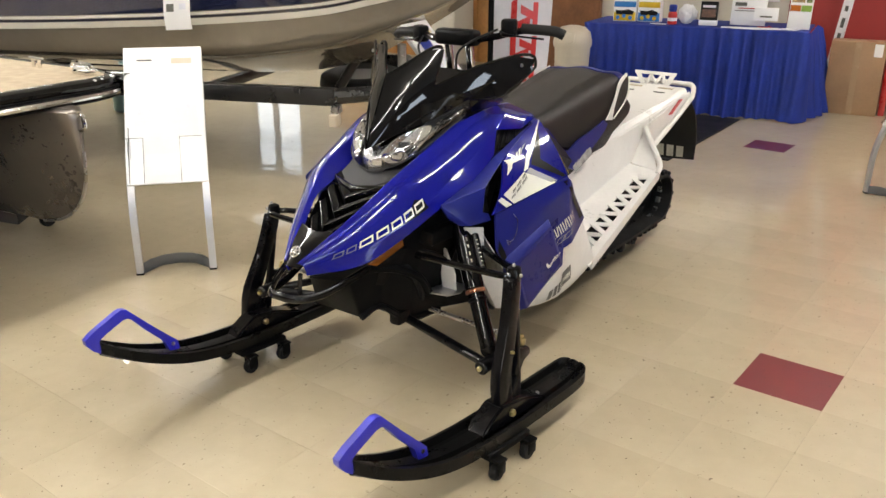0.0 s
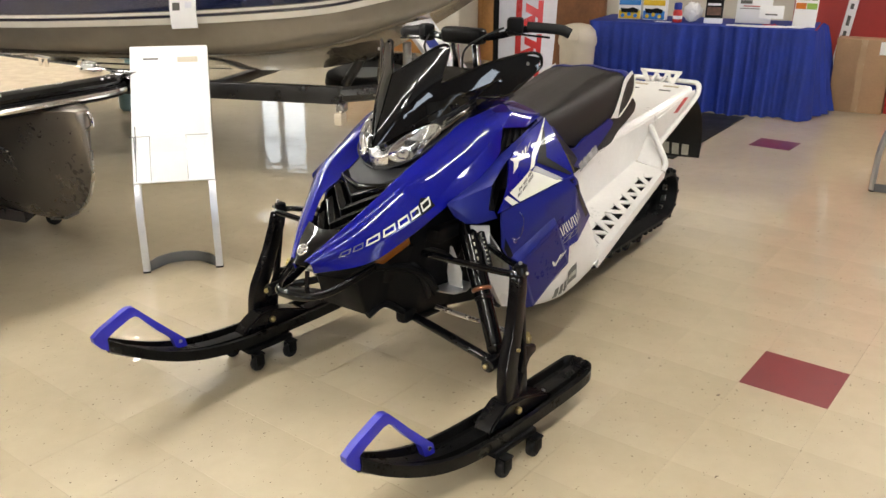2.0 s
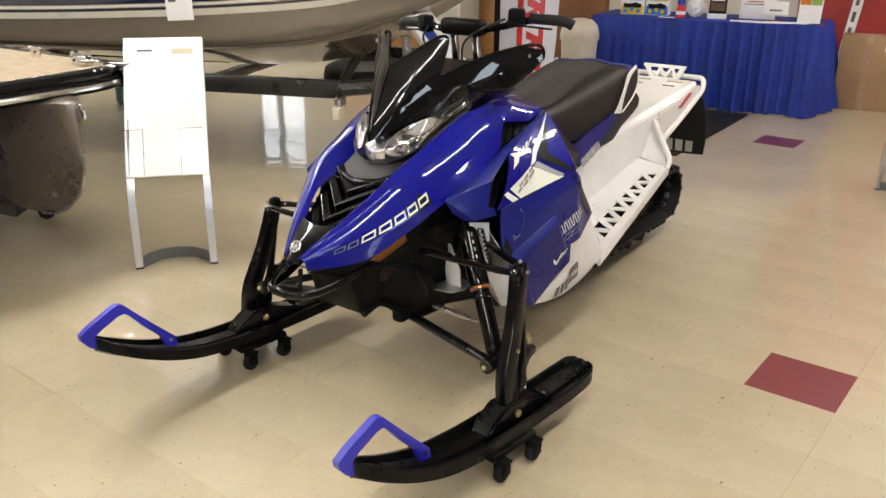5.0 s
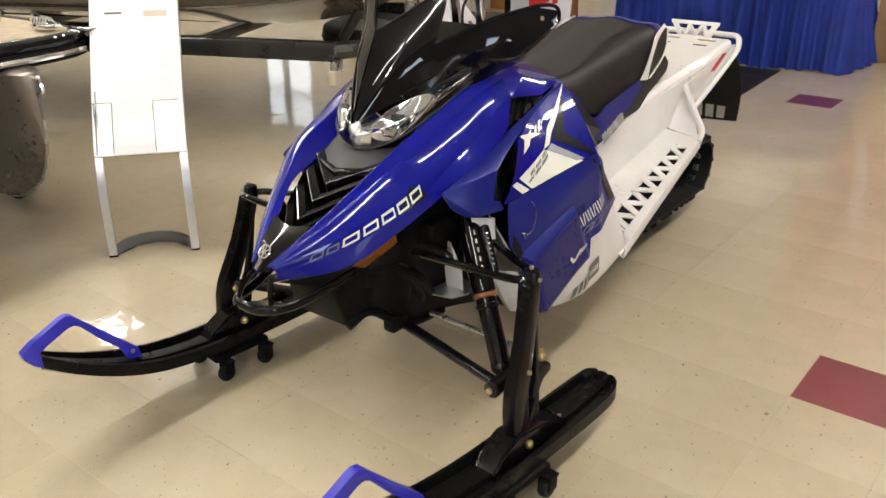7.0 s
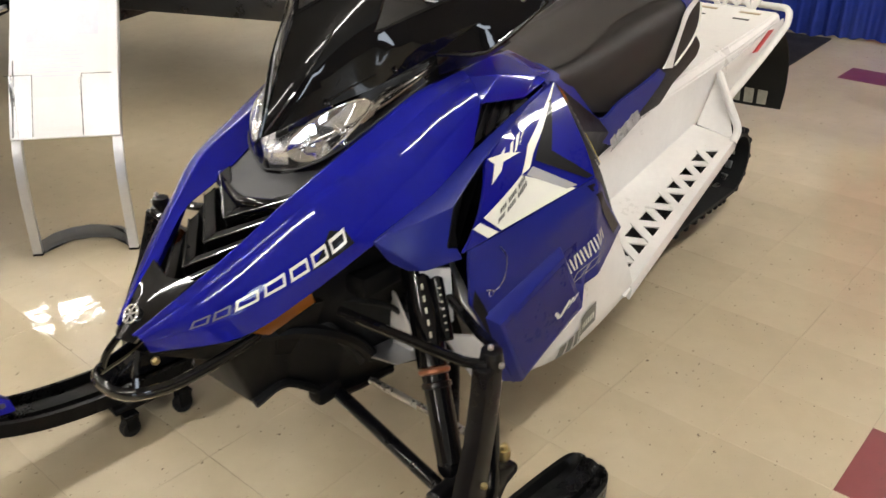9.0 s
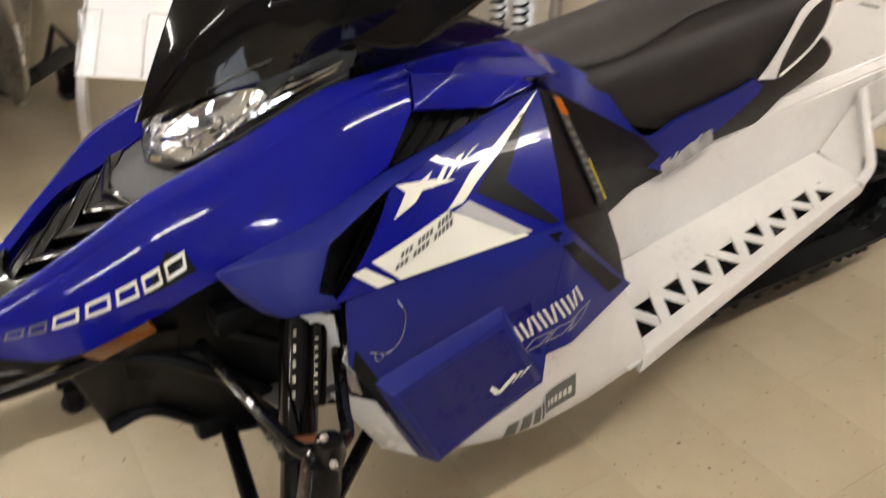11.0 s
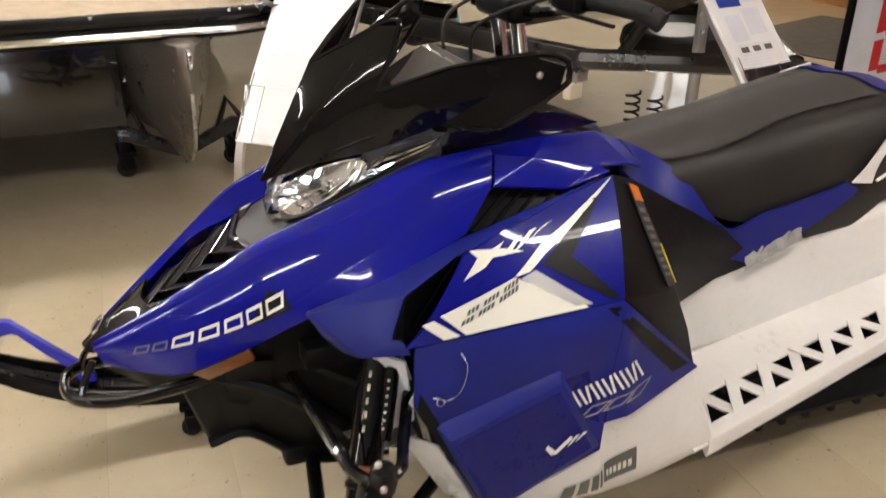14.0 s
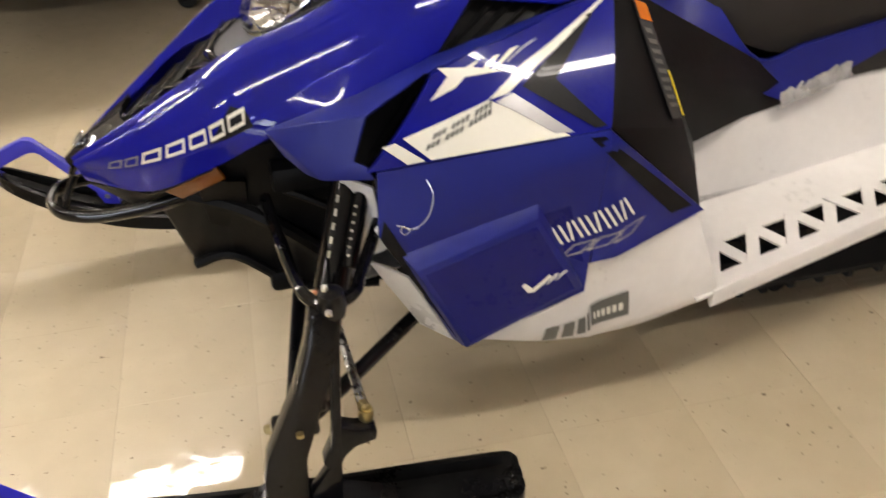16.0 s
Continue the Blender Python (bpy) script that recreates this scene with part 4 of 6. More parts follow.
bmesh.ops.bevel(under, geom=under.edges[:], offset=0.008, segments=1, affect="EDGES")
part("underbody", under, BLACK, SLED, "black plastic nose underbody")
for s in (1, -1):
    part("lower_lip", facets([(s * .036, -.286, .553), (s * .148, -.162, .573), (s * .208, -.045, .640), (s * .160, -.035, .590), (s * .092, -.205, .525)], [(0, 1, 4), (1, 2, 3, 4)], .004, .002), BLACK, SLED, "black lower lip of the nose")
    part("belt_guard", lathe([(.02, -.02), (.085, -.02), (.09, -.01), (.09, .015), (.06, .022), (.02, .025)], 26, axis="x", at=(s * .11, .30, .45)), BLACK, SLED)
    part("coolant_hose", tube([(s * .12, .0, .56), (s * .175, .04, .50), (s * .17, .10, .42), (s * .14, .14, .36)], .013, 8), RUBBER, SLED)
    part("cable_loom", tube([(s * .14, -.05, .60), (s * .19, .06, .57), (s * .215, .16, .52), (s * .20, .24, .44)], .007, 6), RUBBER, SLED)
    part("frame_rib", rod((s * .105, .083, .31), (s * .20, .10, .60), .011), BLACK_STEEL, SLED)
    part("frame_rib", rod((s * .12, .20, .30), (s * .24, .24, .60), .011), BLACK_STEEL, SLED)
    part("air_box", loft([[(s * .150, -.085, .600), (s * .112, -.080, .470), (s * .118, .000, .440), (s * .178, .000, .600)], [(s * .166, -.080, .592), (s * .128, -.074, .478), (s * .134, .000, .452), (s * .196, .004, .596)]]), BLACK, SLED)
    part("pan_rib", tube([(s * .100, -.118, .372), (s * .112, -.040, .388), (s * .132, .080, .304), (s * .140, .240, .285)], .012, 8), BLACK, SLED)
    part("pan_rib", tube([(s * .120, -.100, .540), (s * .160, -.010, .520), (s * .185, .070, .470), (s * .170, .150, .380)], .016, 8), BLACK, SLED)
    part("corner_lug", box((.045, .07, .05), (s * .118, .055, .320), .012), BLACK, SLED)
    part("corner_lug", box((.03, .05, .07), (s * .075, -.10, .455), .01), BLACK, SLED)
    part("side_marker", facets([(s * .152, -.140, .572), (s * .210, -.040, .640), (s * .208, -.028, .612), (s * .166, -.110, .560)], [(0, 1, 2, 3)], .008, .002), AMBER, SLED, "dark amber side marker")
    part("upper_mount", box((.06, .16, .05), (s * .23, .13, .62), .01), BLACK, SLED)

# front bumper
bump = part("front_bumper", tube([(.128, -.070, .550), (.108, -.17, .520), (.084, -.27, .500), (.064, -.333, .502), (.036, -.360, .506), (0, -.366, .508), (-.036, -.360, .506), (-.064, -.333, .502), (-.084, -.27, .500), (-.108, -.17, .520), (-.128, -.070, .550)], 0.009, 12, flat=1.5), BLACK_GLOSS, SLED, "gloss black tubular front bumper")
for s in (1, -1):
    part("bumper_stay", tube([(s * .060, -.336, .503), (s * .050, -.326, .535), (s * .034, -.306, .568)], 0.007, 8), BLACK_GLOSS, bump)

# front suspension, left and right alike
for s in (1, -1):
    def P(x, y, z):
        return (s * x, y, z)
    arm = part("upper_arm", tube([P(.205, .035, .562), P(.33, .046, .560), P(.45, .060, .556), P(.505, .074, .553), P(.526, .104, .549), P(.505, .145, .547), P(.45, .168, .548), P(.34, .215, .560), P(.235, .258, .572)], 0.0108, 10, fine=6), BLACK_GLOSS, SLED, "gloss black tubular upper arm")
    part("ball_joint", lathe([(0.02, -.02), (0.024, 0), (0.02, .025), (0.01, .03)], 14, at=P(.525, .108, .548)), BLACK_STEEL, arm)
    for dz, dx in ((.030, 0), (.002, .026)):
        part("joint_nut", lathe([(0.006, 0), (0.006, 0.006), (0.003, 0.009)], 6, at=P(.528 + dx, .100, .550 + dz)), STEEL, arm)
    low = part("lower_arm", rod(P(.10, .083, .308), P(.495, .020, .270), 0.0155, 12), BLACK_STEEL, SLED, "black tubular lower arm")
    part("rear_tube", rod(P(.20, .40, .318), P(.485, .045, .268), 0.0145, 12), BLACK_STEEL, low)
    part("arm_eye", rod(P(.49, -.015, .270), P(.49, .065, .270), 0.023, 14), BLACK_STEEL, low)
    part("arm_bolt", lathe([(0.009, 0), (0.009, 0.008), (0.005, 0.011)], 6, axis="y", at=P(.49, -.018, .272)), BRASS, low)
    sh0, sh1 = V(P(.262, .190, .640)), V(P(.470, .062, .300))
    ax = (sh1 - sh0).normalized()
    L = (sh1 - sh0).length
    shock = part("shock_absorber", rod(sh0 + ax * L * .52, sh1, 0.027, 18), BLACK_GLOSS, SLED, "black shock absorber with orange ring")
    part("shock_body", rod(sh0, sh0 + ax * L * .54, 0.032, 18), BLACK_GLOSS, shock)
    part("shock_ring", rod(sh0 + ax * L * .535, sh0 + ax * L * .57, 0.033, 18), COPPER, shock)
    part("shock_collar", rod(sh0 + ax * L * .60, sh0 + ax * L * .64, 0.031, 18), BLACK_STEEL, shock)
    res0 = sh0 + V((s * .044, .012, -.012))
    res = part("shock_reservoir", rod(res0 + ax * .02, res0 + ax * L * .36, 0.014, 14), BLACK_GLOSS, shock, "black gas reservoir with printed bars")
    out_ = V((s * .70, -.52, .50))
    nrm_ = (out_ - ax * out_.dot(ax)).normalized()
    face = Matrix((ax.cross(nrm_), -ax, nrm_)).transposed().to_4x4()
    for k in range(7):
        part("print_bar", moved(box((.005, .004, .001), (0, -.045 - k * .014, .0142), 0), Matrix.Translation(res0) @ face), LETTER, res)
    for k in range(5):
        part("print_bar", moved(box((.005, .012, .001), (0, -.065 - k * .024, .0322), 0), Matrix.Translation(sh0) @ face), LETTER, shock)
    part("shock_eye", rod(sh1 + V((0, -.022, 0)), sh1 + V((0, .022, 0)), 0.022, 14), BLACK_STEEL, shock)
    plate_ = part("mount_plate", facets([P(.176, .190, .545), P(.215, .182, .540), P(.240, .200, .45), P(.238, .208, .388), P(.180, .208, .388)], [(0, 1, 2, 3, 4)], 0.004, 0.001), WHITE, SLED, "bare aluminium mounting plate")
    part("lower_tray", facets([P(.150, .12, .392), P(.245, .15, .388), P(.262, .20, .386), P(.240, .27, .384), P(.150, .27, .384)], [(0, 1, 2, 3, 4)], 0.004, 0.001), ALU, plate_)
    part("plate_hole", lathe([(.009, -.001), (.009, .002)], 14, axis="y", at=P(.194, .185, .522)), BLACK, plate_)
    part("side_bracket", facets([P(.262, .232, .60), P(.315, .226, .60), P(.300, .255, .50), P(.285, .285, .40), P(.245, .285, .38), P(.25, .255, .50)], [(0, 1, 2, 5), (5, 2, 3, 4)], 0.004, 0.001), WHITE, SLED, "white pressed bracket")
    tie = part("tie_rod", rod(P(.190, .122, .341), P(.515, .141, .319), 0.0085, 10), STEEL, SLED, "bright steel tie rod")
    part("rod_end", join(lathe([(0.012, -.012), (0.014, 0), (0.012, .012)], 14, at=P(.538, .143, .315)), rod(P(.495, .140, .320), P(.528, .142, .316), .0095, 6), lathe([(0.008, 0), (0.008, .010), (.004, .014)], 6, at=P(.538, .143, .326))), BRASS, tie)
    # spindle: a two-legged forging down to the ski
    def forged(poly, half, at, bev=.006):
        """A flat forging from its (y, z) outline, leaning outwards as it goes down."""
        b = prism(poly, half * 2, bev, "yz", at - half)
        for v in b.verts:
            v.co.x = s * (v.co.x + (.55 - v.co.z) * .11)
        if s < 0:
            bmesh.ops.reverse_faces(b, faces=b.faces)
        return b
    spindle = part("spindle", forged([(.072, .548), (.120, .545), (.114, .492), (.080, .392), (.060, .334), (.036, .268), (.030, .190), (.030, .130), (-.042, .130), (-.040, .232), (-.030, .280), (.030, .405), (.058, .490)], .019, .524), BLACK_STEEL, SLED, "black forged steering spindle")
    part("rear_leg", forged([(.100, .505), (.114, .500), (.106, .400), (.098, .312), (.092, .235), (.086, .150), (.030, .135), (.034, .185), (.070, .235), (.082, .312), (.090, .400)], .013, .524, .004), BLACK_STEEL, spindle)
    part("steering_arm", forged([(.060, .245), (.095, .318), (.120, .306), (.150, .302), (.158, .292), (.155, .276), (.118, .268), (.100, .252), (.080, .215)], .016, .520, .005), BLACK_STEEL, spindle)
    part("stop_bolt", lathe([(0.007, 0), (0.007, 0.006)], 6, at=P(.575, .03, .33)), BRASS, spindle)

# skis, steered a little, each with a blue loop
def ski(px):
    m = Matrix.Translation((px, 0.0, 0)) @ pose(0, 0, 0, 0, 0, -5.0)
    st = [(.408, .034, .120), (.396, .052, .108), (.365, .064, .098), (.28, .069, .092), (.12, .070, .088), (0, .070, .086), (-.15, .070, .088), (-.28, .068, .102), (-.38, .064, .126), (-.47, .056, .160), (-.55, .046, .200), (-.60, .034, .230), (-.625, .020, .246)]
    rings = []
    for y, w, z in st:
        h = .030 if y < .4 else .022
        f = .020 if y < .37 else h + .010
        g = .034 if y < .37 else h + .013
        rings.append([(-w, y, z + h + .012), (-w, y, z + .004), (-w * .8, y, z), (-.016, y, z), (0, y, z - .010), (.016, y, z), (w * .8, y, z), (w, y, z + .004), (w, y, z + h + .012),
                      (w - .012, y, z + h + .014), (w - .018, y, z + f), (w * .40, y, z + f), (w * .32, y, z + g), (0, y, z + g + .002), (-w * .32, y, z + g), (-w * .40, y, z + f), (-w + .018, y, z + f), (-w + .012, y, z + h + .014)])
    cols = list(zip(*[[V(p) for p in r] for r in rings]))
    cols = [span(c, False, 3) for c in cols]
    rings = list(zip(*cols))
    b = moved(loft(rings), m)
    sk = part("ski", b, SKI, SLED, "black plastic ski with a keel channel", 40)
    outer_ = [(-.570, .205), (-.648, .262), (-.668, .288), (-.670, .306), (-.640, .326), (-.558, .364), (-.540, .370), (-.522, .366), (-.440, .280), (-.352, .192), (-.345, .160)]
    inner_ = [(-.560, .238), (-.612, .270), (-.624, .284), (-.622, .292), (-.600, .305), (-.540, .332), (-.522, .334), (-.508, .326), (-.455, .262), (-.400, .205), (-.385, .165)]
    loop = loft([[(-.011, a, b), (.011, a, b), (.013, (a * 2 + c) / 3, (b * 2 + d) / 3), (.013, (a + c * 2) / 3, (b + d * 2) / 3), (.011, c, d), (-.011, c, d), (-.013, (a + c * 2) / 3, (b + d * 2) / 3), (-.013, (a * 2 + c) / 3, (b * 2 + d) / 3)] for (a, b), (c, d) in zip(outer_, inner_)])
    bmesh.ops.bevel(loop, geom=[e for e in loop.edges if len(e.link_faces) == 2 and e.calc_face_angle(0) > .8], offset=.004, segments=2, affect="EDGES", clamp_overlap=True)
    part("ski_loop", moved(loop, m), BLUE_LOOP, sk, "blue plastic ski loop")
    for at in ((.013, -.372, .188), (.013, -.602, .240)):
        part("loop_bolt", moved(lathe([(0.007, 0), (0.007, 0.004)], 6, axis="x", at=at), m), STEEL, sk)
    saddle = loft([[(-.034, -.13, .118), (-.034, -.10, .150), (.034, -.10, .150), (.034, -.13, .118)], [(-.040, -.05, .118), (-.036, -.04, .185), (.036, -.04, .185), (.040, -.05, .118)], [(-.040, .06, .118), (-.036, .05, .175), (.036, .05, .175), (.040, .06, .118)], [(-.034, .20, .112), (-.034, .17, .135), (.034, .17, .135), (.034, .20, .112)]])
    bmesh.ops.bevel(saddle, geom=saddle.edges[:], offset=0.006, segments=2, affect="EDGES")
    part("saddle", moved(saddle, m), BLACK_STEEL, sk)
    part("pivot_bolt", moved(join(rod((-.048, 0, .150), (.046, 0, .150), .007, 10), lathe([(0.013, 0), (0.013, 0.008), (.007, .014)], 6, axis="x", at=(.038, 0, .150))), m), BRASS, sk)
    for y in (.09, .16):
        part("saddle_bolt", moved(lathe([(0.007, 0), (0.007, 0.006)], 6, at=(.022, y, .140)), m), STEEL, sk)


ski(.560)
ski(-.530)

# seat: vinyl cover in panels over a blue skirt
seat_rows = []
for y, hw, zt, zb in ((.77, .075, .880, .862), (.86, .112, .866, .815), (.98, .138, .883, .735), (1.10, .150, .905, .705), (1.22, .158, .928, .732), (1.34, .164, .948, .775), (1.44, .166, .960, .815), (1.52, .160, .962, .845), (1.57, .148, .948, .868), (1.595, .128, .905, .875)):
    seat_rows.append([(hw + .030, y, zb), (hw + .034, y, zb + (zt - zb) * .45), (hw + .004, y, zb + (zt - zb) * .86), (hw * .55, y, zt - .012), (0, y, zt), (-hw * .55, y, zt - .012), (-hw - .004, y, zb + (zt - zb) * .86), (-hw - .034, y, zb + (zt - zb) * .45), (-hw - .030, y, zb)])
SEAT = Skin(seat_rows, (0, 0, 1))
seat = part("seat", SEAT.sheet(40, 28, 0.01, 0, 1, 0, 1), VINYL, SLED, "charcoal vinyl seat with blue rear and white flash")
def grip(u):
    """Half width of the gripper top at u along the seat."""
    return .27 - .12 * min(1, max(0, (u - .08) / .34)) ** 1.2 + .10 * max(0, u - .5)


steps = [.015 + .69 * i / 40 for i in range(41)]
top_ = bmesh.new()
cells = [[top_.verts.new(SEAT(a, .5 + grip(a) * (j / 8 - 1), .004)) for j in range(17)] for a in steps]
for p_, q_ in zip(cells, cells[1:]):
    for j in range(16):
        top_.faces.new((p_[j], q_[j], q_[j + 1], p_[j + 1]))
part("seat_top", top_, VINYL_TOP, seat, "grey gripper vinyl top", 60)
part("seat_back", SEAT.sheet(14, 24, 0.003, 0.73, 0.985, 0.08, 0.92, lift=0.005), BLUE_SATIN, seat, "blue vinyl rear")
for s in (1, -1):
    def turned(bm):
        return bm if s > 0 else flipped(bm)
    skirt = Skin([[(.060, .808, .890), (.200, .716, .884)], [(.118, .848, .872), (.206, .800, .805)], [(.158, .915, .818), (.208, .896, .722)], [(.204, 1.000, .712), (.208, 1.066, .620)], [(.205, 1.098, .733), (.208, 1.150, .642)], [(.206, 1.213, .753), (.208, 1.264, .696)], [(.206, 1.290, .768), (.207, 1.341, .737)], [(.206, 1.325, .780), (.206, 1.365, .758)]], (1, 0, 0.2))
    part("seat_skirt", turned(skirt.sheet(30, 5, 0.008)), BLUE_SATIN, seat, "glossy blue trim under the seat")
    flash = Skin([[(.207, 1.333, .780), (.208, 1.392, .772)], [(.208, 1.365, .815), (.209, 1.398, .812)], [(.207, 1.408, .876), (.208, 1.430, .874)], [(.199, 1.452, .924), (.202, 1.474, .914)], [(.186, 1.546, .950), (.190, 1.556, .940)]], (1, 0, 0.2))
    part("seat_flash", turned(flash.sheet(14, 3, 0.004, lift=0.006)), WHITE, seat, "white flash")
    inset = Skin([[(.208, 1.392, .776), (.207, 1.405, .777)], [(.209, 1.398, .814), (.207, 1.490, .822)], [(.208, 1.430, .874), (.206, 1.535, .868)], [(.201, 1.474, .914), (.198, 1.556, .905)], [(.190, 1.552, .938), (.188, 1.572, .930)]], (1, 0, 0.2))
    part("seat_inset", turned(inset.sheet(12, 3, 0.004, lift=0.004)), VINYL, seat, "black inset behind the white flash")
    part("inset_edge", turned(tube([inset(k / 8, 1.0, .006) for k in range(9)], .0038, 6, fine=2)), WHITE_FILM, seat, "thin white edge")
under_seat = loft([[(-.16, 1.02, .60), (-.16, 1.02, .70), (.16, 1.02, .70), (.16, 1.02, .60)], [(-.17, 1.35, .66), (-.17, 1.35, .79), (.17, 1.35, .79), (.17, 1.35, .66)], [(-.160, 1.50, .69), (-.160, 1.50, .85), (.160, 1.50, .85), (.160, 1.50, .69)], [(-.12, 1.57, .71), (-.12, 1.57, .87), (.12, 1.57, .87), (.12, 1.57, .71)]])
bmesh.ops.bevel(under_seat, geom=under_seat.edges[:], offset=0.02, segments=2, affect="EDGES")
part("seat_base", under_seat, BLACK, SLED, "black seat base")
for s in (1, -1):
    pouch = [(1.13, .700), (1.14, .640), (1.20, .622), (1.30, .626), (1.39, .645), (1.47, .700), (1.54, .724), (1.62, .756), (1.636, .794), (1.60, .826), (1.54, .850), (1.40, .800), (1.25, .735)]
    part("seat_pouch", prism(pouch, .050, .014, "yz", .140 if s > 0 else -.190), VINYL, SLED, "black rounded pouch under the seat")

# tunnel, boards, rear
tun = loft([[(-.19, .84, .32), (-.19, .84, .60), (-.17, .84, .64), (.17, .84, .64), (.19, .84, .60), (.19, .84, .32)],
            [(-.19, 1.25, .405), (-.19, 1.25, .65), (-.17, 1.25, .68), (.17, 1.25, .68), (.19, 1.25, .65), (.19, 1.25, .405)],
            [(-.19, 1.66, .51), (-.19, 1.66, .688), (-.17, 1.66, .712), (.17, 1.66, .712), (.19, 1.66, .688), (.19, 1.66, .51)],
            [(-.19, 2.00, .61), (-.19, 2.00, .722), (-.17, 2.00, .742), (.17, 2.00, .742), (.19, 2.00, .722), (.19, 2.00, .61)],
            [(-.185, 2.33, .715), (-.185, 2.33, .762), (-.17, 2.34, .778), (.17, 2.34, .778), (.185, 2.33, .762), (.185, 2.33, .715)]])
bmesh.ops.bevel(tun, geom=tun.edges[:], offset=0.005, segments=2, affect="EDGES")
tunnel = part("tunnel", tun, WHITE, SLED, "white painted tunnel")
for s in (1, -1):
    # slots as solid strips: shaded floor and dark gap put into the colour
    part("tunnel_slot", box((.080, .022, .004), (s * .085, 2.285, .7730), .001), SLOT, tunnel, "tan strip in a shaded floor colour, in place of a slot")
    part("tunnel_slot", box((.060, .012, .004), (s * .085, 2.20, .7650), .001), INK, tunnel)
    part("side_reflector", facets([(s * .202, 2.062, .684), (s * .202, 2.104, .680), (s * .202, 2.232, .738), (s * .202, 2.185, .742)], [(0, 1, 2, 3)], .003, 0), RED, tunnel, "red side reflector")


def rail(t, w):
    """A place on the foot board: t from front to back, w from the outer edge inwards."""
    o = V((.425 - .085 * t, .850 + .810 * t, .338 + .165 * t))
    i = V((.192, .850 + .810 * t, .372 + .150 * t))
    return o.lerp(i, w)


for s in (1, -1):
    def turned(bm):
        return bm if s > 0 else flipped(bm)
    inner = bmesh.new()
    g = [[inner.verts.new(rail(t / 8, w)) for w in (.48, .72, 1.03)] for t in range(9)]
    for a, b in zip(g, g[1:]):
        for k in range(2):
            inner.faces.new((a[k], b[k], b[k + 1], a[k + 1]))
    thick(inner, .006)
    board = part("foot_board", turned(inner), WHITE, SLED, "white foot board with triangular cut-outs")
    edge = loft([[rail(t, 0) + V((0, 0, -.035)), rail(t, 0) + V((.004, 0, -.005)), rail(t, 0) + V((0, 0, .006)), rail(t, .15) + V((0, 0, .006)), rail(t, .15), rail(t, .03) + V((0, 0, -.035))] for t in (0, .25, .5, .75, 1)])
    part("outer_rail", turned(edge), WHITE, board)
    n = 8
    for k in range(n):
        t0, t1 = .02 + k / n * .88, .02 + (k + .5) / n * .88
        wid = .0140
        for a, b in (((t0, .12), (t1, .52)), ((t1, .52), (.02 + (k + 1) / n * .88, .12))):
            p0, p1 = rail(*a), rail(*b)
            st = bmesh.new()
            dy = V((0, wid, wid * .19))
            f = st.faces.new([st.verts.new(p) for p in (p0 - dy, p0 + dy, p1 + dy, p1 - dy)])
            part("strut", turned(thick(st, .005)), WHITE, board)
    cap = facets([rail(.89, .0), rail(.89, .55), rail(1.0, .55), rail(1.0, .0)], [(0, 1, 2, 3)], .005, 0)
    part("end_plate", turned(cap), WHITE, board)
    front = facets([rail(0, 0), rail(0, .5), rail(-.045, .5), rail(-.045, 0)], [(0, 1, 2, 3)], .005, 0)
    part("end_plate", turned(front), WHITE, board)
    part("toe_bar", turned(tube([rail(.97, .02) + V((0, 0, 0)), rail(1.0, .03) + V((-.005, .02, .03)), V((.285, 1.71, .590)), V((.205, 1.775, .672))], .013, 10)), WHITE, board, "white toe bar")
    gus = facets([V((.33, 1.655, .505)), V((.20, 1.66, .525)), V((.192, 1.79, .655)), V((.275, 1.72, .590))], [(0, 1, 2, 3)], .005, .001)
    part("gusset", turned(gus), WHITE, board)
    part("side_flange", turned(facets([(.192, 1.79, .672), (.192, 2.33, .762), (.192, 2.35, .730), (.192, 1.89, .568)], [(0, 1, 2, 3)], .005, .001)), WHITE, tunnel)
part("rear_bumper", tube([(.206, 1.86, .553), (.208, 2.10, .638), (.208, 2.30, .716), (.207, 2.352, .750), (.185, 2.390, .782), (.12, 2.402, .786), (-.12, 2.402, .786), (-.185, 2.390, .782), (-.207, 2.352, .750), (-.208, 2.30, .716), (-.208, 2.10, .638), (-.206, 1.86, .553)], .013, 10), WHITE, SLED, "white tubular rear bumper")
# truss-shaped bracket over the tail
br = part("tail_bracket", join(*[prism([(x0, z0), (x0 + w0, z0), (x1 + w1, z1), (x1, z1)], .010, .001, "xz", 2.335) for x0, z0, w0, x1, z1, w1 in ((-.112, .829, .224, -.115, .845, .230), (-.080, .768, .160, -.082, .782, .164), (-.080, .775, .024, -.112, .838, .028), (.056, .775, .024, .084, .838, .028), (-.052, .778, .016, -.030, .834, .016), (.002, .778, .016, -.036, .834, .016), (-.006, .778, .016, .030, .834, .016), (.048, .778, .016, .034, .834, .016))], rod((-.06, 2.34, .745), (-.06, 2.34, .775), .008), rod((.06, 2.34, .745), (.06, 2.34, .775), .008)), WHITE, SLED, "white truss-shaped bracket")
part("bracket_face", box((.12, .03, .016), (0, 2.35, .760), .003), BLACK, br)
flap = Skin([[(-.20, 2.33, .735), (0, 2.34, .738), (.20, 2.33, .735)], [(-.205, 2.44, .62), (0, 2.455, .62), (.205, 2.44, .62)], [(-.20, 2.50, .48), (0, 2.52, .48), (.20, 2.50, .48)], [(-.185, 2.53, .36), (0, 2.55, .345), (.185, 2.53, .36)]], (0, 1, 0.2))
fl = part("snow_flap", flap.sheet(12, 10, .006), RUBBER, SLED, "black rubber snow flap with pale lettering bars")
